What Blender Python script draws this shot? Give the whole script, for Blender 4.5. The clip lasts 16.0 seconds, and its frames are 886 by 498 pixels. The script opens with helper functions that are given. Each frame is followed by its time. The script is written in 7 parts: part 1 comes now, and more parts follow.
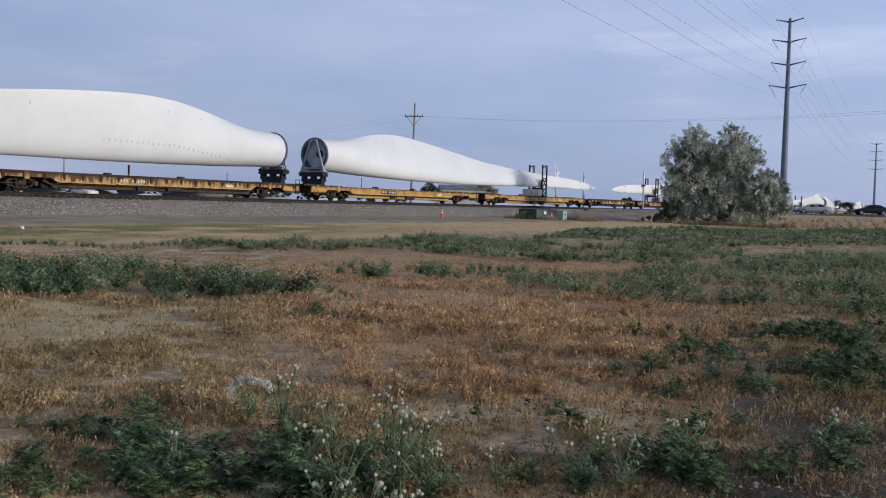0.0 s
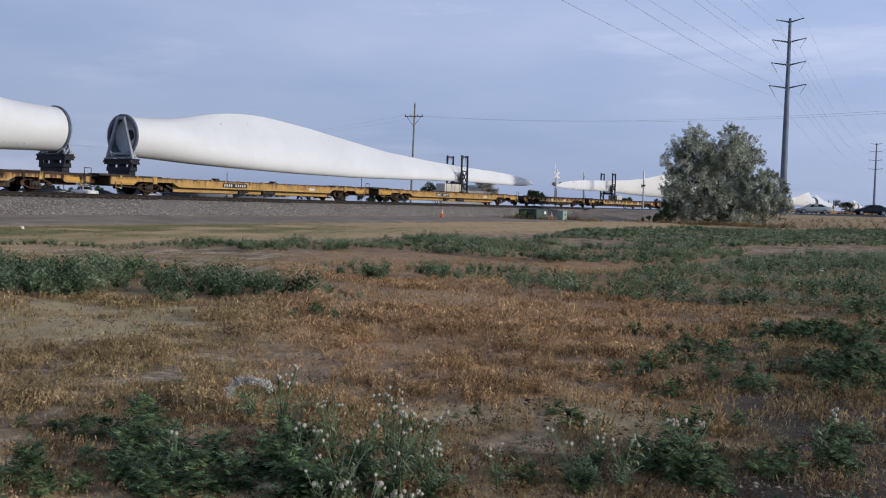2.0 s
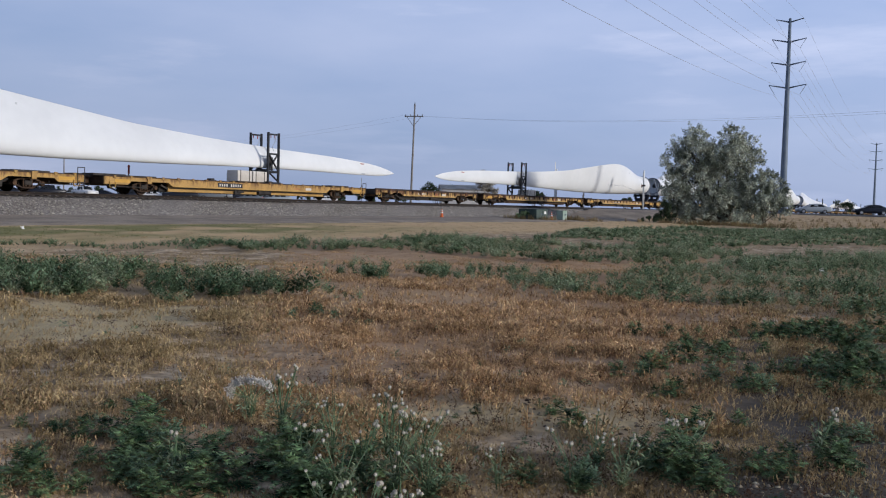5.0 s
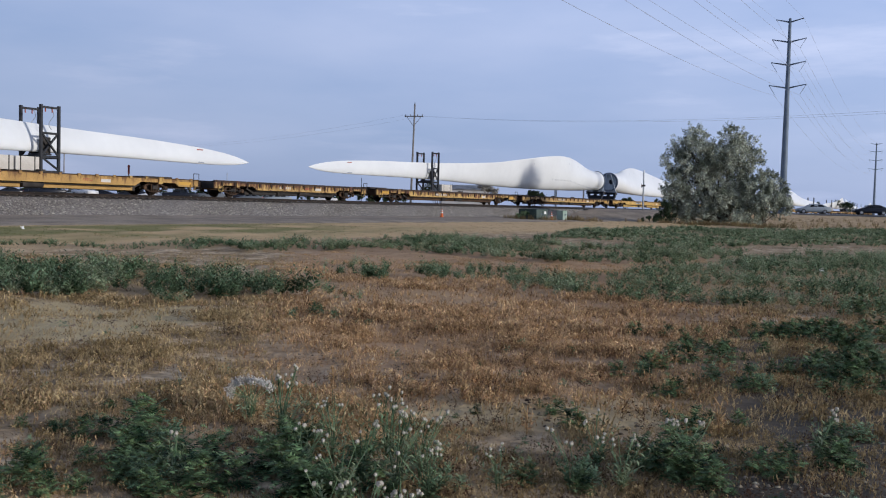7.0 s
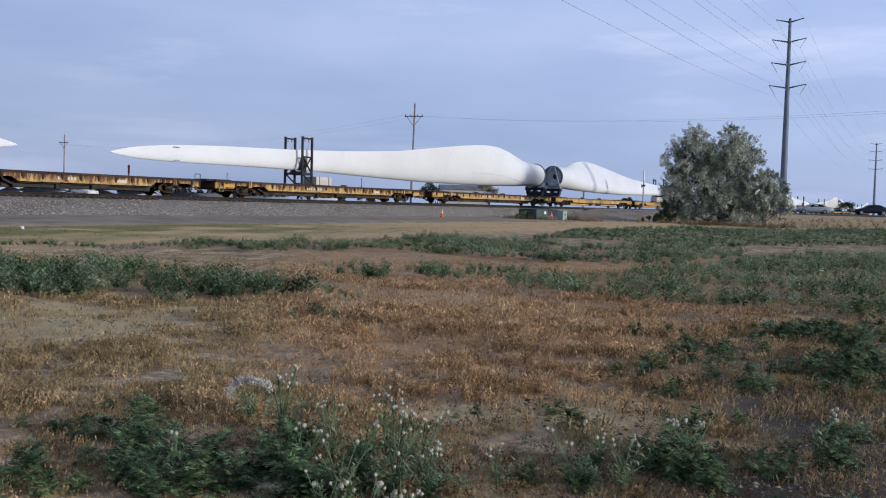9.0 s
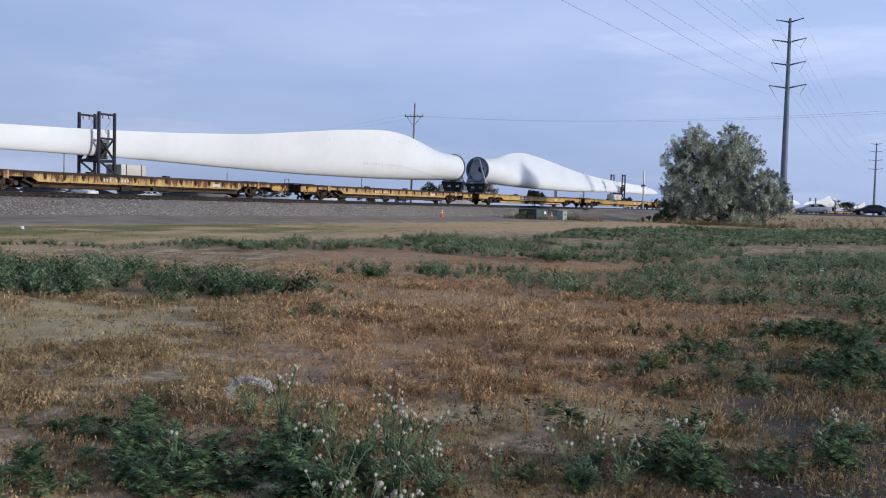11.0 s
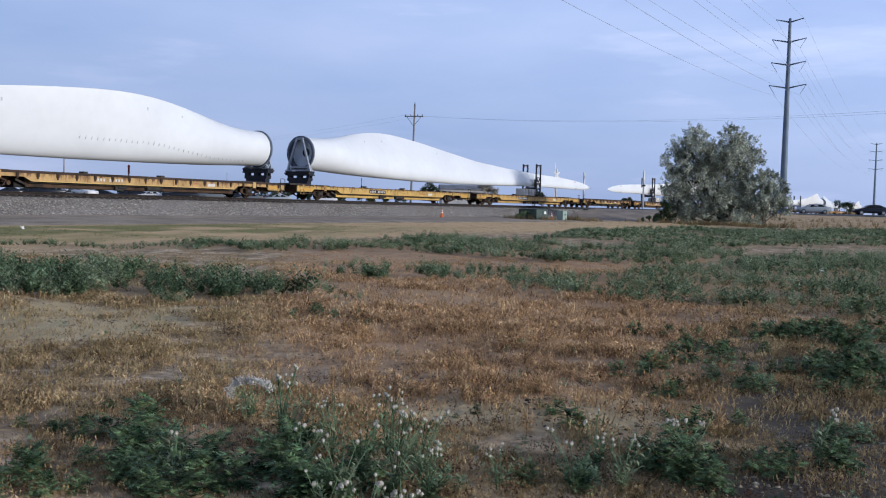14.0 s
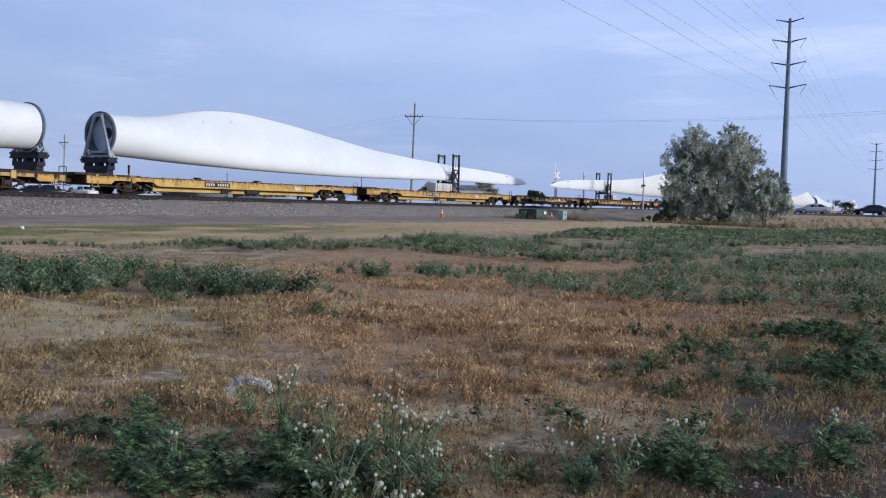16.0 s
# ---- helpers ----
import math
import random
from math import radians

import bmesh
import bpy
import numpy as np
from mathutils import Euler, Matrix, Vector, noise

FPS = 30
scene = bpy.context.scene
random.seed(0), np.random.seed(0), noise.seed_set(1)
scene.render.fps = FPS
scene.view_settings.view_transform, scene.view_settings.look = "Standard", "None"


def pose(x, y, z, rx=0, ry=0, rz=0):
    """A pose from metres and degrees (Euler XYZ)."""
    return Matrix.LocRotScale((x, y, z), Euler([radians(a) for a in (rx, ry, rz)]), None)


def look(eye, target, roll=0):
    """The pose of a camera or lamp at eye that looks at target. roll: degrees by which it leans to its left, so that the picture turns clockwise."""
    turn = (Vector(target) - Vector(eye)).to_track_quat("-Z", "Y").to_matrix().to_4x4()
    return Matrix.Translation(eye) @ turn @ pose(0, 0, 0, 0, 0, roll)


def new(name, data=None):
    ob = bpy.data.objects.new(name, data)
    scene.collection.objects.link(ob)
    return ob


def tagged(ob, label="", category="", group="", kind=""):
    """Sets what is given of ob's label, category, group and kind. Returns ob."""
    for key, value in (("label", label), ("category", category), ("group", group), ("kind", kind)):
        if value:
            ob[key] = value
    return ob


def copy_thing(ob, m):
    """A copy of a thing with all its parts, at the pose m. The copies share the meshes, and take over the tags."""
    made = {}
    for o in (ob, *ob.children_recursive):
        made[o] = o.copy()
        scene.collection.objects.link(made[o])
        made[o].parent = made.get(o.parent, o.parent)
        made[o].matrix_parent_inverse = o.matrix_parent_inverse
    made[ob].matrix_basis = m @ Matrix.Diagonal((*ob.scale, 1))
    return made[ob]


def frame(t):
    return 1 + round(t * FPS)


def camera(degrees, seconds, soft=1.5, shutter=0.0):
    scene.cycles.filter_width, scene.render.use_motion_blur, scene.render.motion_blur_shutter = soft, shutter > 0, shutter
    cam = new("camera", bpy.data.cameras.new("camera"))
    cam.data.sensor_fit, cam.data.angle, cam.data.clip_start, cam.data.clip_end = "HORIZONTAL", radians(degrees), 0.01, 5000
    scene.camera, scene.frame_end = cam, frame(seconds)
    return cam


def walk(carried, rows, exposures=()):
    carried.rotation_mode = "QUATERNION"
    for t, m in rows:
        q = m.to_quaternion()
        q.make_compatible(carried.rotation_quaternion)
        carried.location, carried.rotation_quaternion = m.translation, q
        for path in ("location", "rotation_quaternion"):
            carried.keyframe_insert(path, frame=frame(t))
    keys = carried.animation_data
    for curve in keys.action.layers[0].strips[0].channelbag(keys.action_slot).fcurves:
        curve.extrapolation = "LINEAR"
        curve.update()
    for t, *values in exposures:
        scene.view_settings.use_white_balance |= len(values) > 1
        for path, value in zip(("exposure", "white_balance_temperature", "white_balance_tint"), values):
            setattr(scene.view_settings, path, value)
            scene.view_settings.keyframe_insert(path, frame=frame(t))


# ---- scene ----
cam = camera(50.72, 16.0, soft=1.1)
EYE = (0.0, 0.0, 1.55)
AIM = pose(*EYE, 90 - 2.69, 0, 0) @ pose(0, 0, 0, 0, 0, 1.42)
walk(cam, [(0.0, AIM), (16.0, AIM)], exposures=[(0.0, -0.07, 6680, 10), (4.0, -0.05, 6560, 10), (8.0, 0.03, 6430, 10), (12.0, 0.11, 6260, 10), (16.0, 0.15, 6100, 10)])

# ---- daylight ----
SUN_EL, SUN_AZ = radians(13.0), math.atan2(1.0, -0.42)   # from the right, a little behind the camera
world = bpy.data.worlds.new("sky")
scene.world = world
world.use_nodes = True
wn, wl = world.node_tree.nodes, world.node_tree.links
wn.clear()
w_out = wn.new("ShaderNodeOutputWorld")
w_bg = wn.new("ShaderNodeBackground")
w_sky = wn.new("ShaderNodeTexSky")
w_sky.sky_type, w_sky.sun_disc = "NISHITA", False
w_sky.sun_elevation, w_sky.sun_rotation = SUN_EL, SUN_AZ
w_sky.air_density, w_sky.dust_density, w_sky.ozone_density = 1.0, 1.2, 2.5
w_tc = wn.new("ShaderNodeTexCoord")
w_map = wn.new("ShaderNodeMapping")
w_map.inputs["Scale"].default_value = (1.5, 1.5, 6.0)
w_map.inputs["Rotation"].default_value = (0.0, 0.06, 0.0)
w_n1 = wn.new("ShaderNodeTexNoise")
w_n1.inputs["Scale"].default_value, w_n1.inputs["Detail"].default_value, w_n1.inputs["Roughness"].default_value = 1.6, 6.0, 0.50
w_r1 = wn.new("ShaderNodeMapRange")
for key, value in (("From Min", 0.36), ("From Max", 0.72), ("To Min", 0.0), ("To Max", 1.0)):
    w_r1.inputs[key].default_value = value
w_haze = wn.new("ShaderNodeMixRGB")                             # thin high haze over the clear sky
w_haze.inputs["Fac"].default_value = 0.80
w_haze.inputs["Color2"].default_value = (3.45, 4.5, 7.35, 1)
w_mix = wn.new("ShaderNodeMixRGB")
w_mix.inputs["Color2"].default_value = (5.2, 5.9, 8.1, 1)     # streaks of cloud
w_amt = wn.new("ShaderNodeMath")
w_amt.operation = "MULTIPLY"
w_amt.inputs[1].default_value = 0.6
wl.new(w_tc.outputs["Generated"], w_map.inputs["Vector"])
wl.new(w_map.outputs["Vector"], w_n1.inputs["Vector"])
wl.new(w_n1.outputs["Fac"], w_r1.inputs["Value"])
wl.new(w_r1.outputs["Result"], w_amt.inputs[0])
w_bright, w_soft, w_sum = wn.new("ShaderNodeTexNoise"), wn.new("ShaderNodeMapRange"), wn.new("ShaderNodeMath")      # brighter torn streaks
w_map2 = wn.new("ShaderNodeMapping")
w_map2.inputs["Scale"].default_value, w_map2.inputs["Location"].default_value = (2.6, 2.6, 17.0), (0.35, 0.0, 0.2)
w_bright.inputs["Scale"].default_value, w_bright.inputs["Detail"].default_value, w_bright.inputs["Roughness"].default_value = 1.1, 7.0, 0.58
for key, value in (("From Min", 0.54), ("From Max", 0.76), ("To Min", 0.0), ("To Max", 0.75)):
    w_soft.inputs[key].default_value = value
wl.new(w_tc.outputs["Generated"], w_map2.inputs["Vector"])
wl.new(w_map2.outputs["Vector"], w_bright.inputs["Vector"])
wl.new(w_bright.outputs["Fac"], w_soft.inputs["Value"])
w_sum.operation, w_sum.use_clamp = "ADD", True
wl.new(w_amt.outputs[0], w_sum.inputs[0])
wl.new(w_soft.outputs["Result"], w_sum.inputs[1])
wl.new(w_sum.outputs[0], w_mix.inputs["Fac"])
wl.new(w_sky.outputs["Color"], w_haze.inputs["Color1"])
wl.new(w_haze.outputs["Color"], w_mix.inputs["Color1"])
w_sep, w_side, w_lit = wn.new("ShaderNodeSeparateXYZ"), wn.new("ShaderNodeMapRange"), wn.new("ShaderNodeVectorMath")   # the sky grows lighter towards the sun's side
for key, value in (("From Min", -0.6), ("From Max", 0.6), ("To Min", 0.90), ("To Max", 1.20)):
    w_side.inputs[key].default_value = value
w_lit.operation = "SCALE"
wl.new(w_tc.outputs["Generated"], w_sep.inputs[0])
wl.new(w_sep.outputs["X"], w_side.inputs["Value"])
wl_scale = w_lit.inputs["Scale"]
w_up, w_mul = wn.new("ShaderNodeMapRange"), wn.new("ShaderNodeMath")                # and deepens overhead
for key, value in (("From Min", 0.25), ("From Max", 0.75), ("To Min", 1.0), ("To Max", 0.44)):
    w_up.inputs[key].default_value = value
w_mul.operation = "MULTIPLY"
wl.new(w_sep.outputs["Z"], w_up.inputs["Value"])
w_low, w_mul2 = wn.new("ShaderNodeMapRange"), wn.new("ShaderNodeMath")             # dust dims it near the horizon
for key, value in (("From Min", 0.0), ("From Max", 0.20), ("To Min", 0.84), ("To Max", 1.0)):
    w_low.inputs[key].default_value = value
w_mul2.operation = "MULTIPLY"
wl.new(w_sep.outputs["Z"], w_low.inputs["Value"])
wl.new(w_up.outputs["Result"], w_mul2.inputs[0])
wl.new(w_low.outputs["Result"], w_mul2.inputs[1])
wl.new(w_mul2.outputs[0], w_mul.inputs[0])
wl.new(w_side.outputs["Result"], w_mul.inputs[1])
wl.new(w_mix.outputs["Color"], w_lit.inputs[0])
wl.new(w_mul.outputs[0], wl_scale)
wl.new(w_lit.outputs[0], w_bg.inputs["Color"])
w_bg.inputs["Strength"].default_value = 0.106
wl.new(w_bg.outputs["Background"], w_out.inputs["Surface"])

sun_data = bpy.data.lights.new("sun", "SUN")
sun_data.energy, sun_data.angle, sun_data.color = 2.5, radians(4.0), (1.0, 0.945, 0.88)
sun = new("sun", sun_data)
S_DIR = Vector((math.sin(SUN_AZ) * math.cos(SUN_EL), math.cos(SUN_AZ) * math.cos(SUN_EL), math.sin(SUN_EL)))
sun.matrix_world = look(S_DIR * 100, (0, 0, 0))


# ---- materials ----
def material(name, colours, scale=4.0, rough=0.7, metal=0.0, fine=60.0, fine_amount=0.25, bump=0.2, bump_size=None, per="none", vary=0.25, stretch=(1, 1, 1), spec=0.4, thin=0.0):
    """A surface with two or three colours mixed by a large and a fine noise, with relief; per: 'island' or 'object' shifts the brightness piece by piece."""
    m = bpy.data.materials.new(name)
    m.use_nodes = True
    n, l = m.node_tree.nodes, m.node_tree.links
    b = n["Principled BSDF"]
    b.inputs["Metallic"].default_value = metal
    b.inputs["Specular IOR Level"].default_value = spec
    tc, mp = n.new("ShaderNodeTexCoord"), n.new("ShaderNodeMapping")
    mp.inputs["Scale"].default_value = stretch
    l.new(tc.outputs["Object"], mp.inputs["Vector"])
    big, small = n.new("ShaderNodeTexNoise"), n.new("ShaderNodeTexNoise")
    big.inputs["Scale"].default_value, big.inputs["Detail"].default_value = scale, 5.0
    small.inputs["Scale"].default_value, small.inputs["Detail"].default_value = fine, 3.0
    l.new(mp.outputs["Vector"], big.inputs["Vector"])
    l.new(mp.outputs["Vector"], small.inputs["Vector"])
    ramp = n.new("ShaderNodeValToRGB")
    e = ramp.color_ramp.elements
    stops = (0.36, 0.64) if len(colours) == 2 else (0.33, 0.5, 0.67)
    e[0].position, e[1].position = stops[0], stops[-1]
    e[0].color, e[1].color = (*colours[0], 1), (*colours[-1], 1)
    if len(colours) == 3:
        e.new(stops[1]).color = (*colours[1], 1)
    l.new(big.outputs["Fac"], ramp.inputs["Fac"])
    hsv = n.new("ShaderNodeHueSaturation")
    l.new(ramp.outputs["Color"], hsv.inputs["Color"])
    val = n.new("ShaderNodeMapRange")
    val.inputs["To Min"].default_value, val.inputs["To Max"].default_value = 1 - fine_amount, 1 + fine_amount
    val.inputs["From Min"].default_value, val.inputs["From Max"].default_value = 0.3, 0.7
    l.new(small.outputs["Fac"], val.inputs["Value"])
    if per == "none":
        l.new(val.outputs["Result"], hsv.inputs["Value"])
    else:
        info = n.new("ShaderNodeNewGeometry") if per == "island" else n.new("ShaderNodeObjectInfo")
        rnd = n.new("ShaderNodeMapRange")
        rnd.inputs["To Min"].default_value, rnd.inputs["To Max"].default_value = 1 - vary, 1 + vary
        l.new(info.outputs["Random Per Island" if per == "island" else "Random"], rnd.inputs["Value"])
        mul = n.new("ShaderNodeMath")
        mul.operation = "MULTIPLY"
        l.new(val.outputs["Result"], mul.inputs[0])
        l.new(rnd.outputs["Result"], mul.inputs[1])
        l.new(mul.outputs[0], hsv.inputs["Value"])
        hue = n.new("ShaderNodeMapRange")
        hue.inputs["To Min"].default_value, hue.inputs["To Max"].default_value = 0.5 - vary * 0.05, 0.5 + vary * 0.05
        l.new(info.outputs["Random Per Island" if per == "island" else "Random"], hue.inputs["Value"])
        l.new(hue.outputs["Result"], hsv.inputs["Hue"])
    l.new(hsv.outputs["Color"], b.inputs["Base Color"])
    rr = n.new("ShaderNodeMapRange")
    rr.inputs["To Min"].default_value, rr.inputs["To Max"].default_value = max(rough - 0.1, 0.03), min(rough + 0.12, 1.0)
    l.new(small.outputs["Fac"], rr.inputs["Value"])
    l.new(rr.outputs["Result"], b.inputs["Roughness"])
    if bump:
        bp = n.new("ShaderNodeBump")
        bp.inputs["Strength"].default_value = bump
        bp.inputs["Distance"].default_value = bump_size or 0.5 / fine
        l.new(small.outputs["Fac"], bp.inputs["Height"])
        l.new(bp.outputs["Normal"], b.inputs["Normal"])
    if thin:                                # leaves and stalks let some light through
        tr, mx = n.new("ShaderNodeBsdfTranslucent"), n.new("ShaderNodeMixShader")
        l.new(hsv.outputs["Color"], tr.inputs["Color"])
        mx.inputs["Fac"].default_value = thin
        l.new(b.outputs["BSDF"], mx.inputs[1])
        l.new(tr.outputs["BSDF"], mx.inputs[2])
        l.new(mx.outputs[0], n["Material Output"].inputs["Surface"])
    return m


def rusted(name, paint, rust=(0.085, 0.036, 0.020), amount=0.5, rough=0.6):
    """Faded paint with rust that runs down from the top edge in streaks."""
    m = material(name, [tuple(c * 0.72 for c in paint), paint], scale=1.2, rough=rough, fine=30, fine_amount=0.18, bump=0.15, per="object", vary=0.14)
    n, l = m.node_tree.nodes, m.node_tree.links
    b = n["Principled BSDF"]
    old = b.inputs["Base Color"].links[0].from_socket
    tc, mp, noise_t = n.new("ShaderNodeTexCoord"), n.new("ShaderNodeMapping"), n.new("ShaderNodeTexNoise")
    mp.inputs["Scale"].default_value = (2.2, 2.2, 0.55)
    noise_t.inputs["Scale"].default_value, noise_t.inputs["Detail"].default_value = 1.6, 8.0
    noise_t.inputs["Roughness"].default_value = 0.66
    info, add = n.new("ShaderNodeObjectInfo"), n.new("ShaderNodeVectorMath")
    l.new(tc.outputs["Object"], mp.inputs["Vector"])
    l.new(mp.outputs["Vector"], add.inputs[0])
    sc = n.new("ShaderNodeMath")
    sc.operation = "MULTIPLY"
    sc.inputs[1].default_value = 37.0
    l.new(info.outputs["Random"], sc.inputs[0])
    l.new(sc.outputs[0], add.inputs[1])
    l.new(add.outputs[0], noise_t.inputs["Vector"])
    rng = n.new("ShaderNodeMapRange")
    mid = 0.66 - 0.22 * amount
    rng.inputs["From Min"].default_value, rng.inputs["From Max"].default_value = mid - 0.05, mid + 0.09
    sep, top_edge = n.new("ShaderNodeSeparateXYZ"), n.new("ShaderNodeMath")      # more of it along the upper edge, where water stands
    l.new(tc.outputs["Object"], sep.inputs[0])
    top_edge.operation = "MULTIPLY_ADD"
    top_edge.inputs[1].default_value = 0.34
    lift = n.new("ShaderNodeMath")
    lift.operation = "ADD"
    lift.inputs[1].default_value = -0.29
    l.new(sep.outputs["Z"], top_edge.inputs[0])
    l.new(noise_t.outputs["Fac"], top_edge.inputs[2])
    l.new(top_edge.outputs[0], lift.inputs[0])
    l.new(lift.outputs[0], rng.inputs["Value"])
    mix = n.new("ShaderNodeMixRGB")
    l.new(rng.outputs["Result"], mix.inputs["Fac"])
    l.new(old, mix.inputs["Color1"])
    mix.inputs["Color2"].default_value = (*rust, 1)
    l.new(mix.outputs["Color"], b.inputs["Base Color"])
    return m


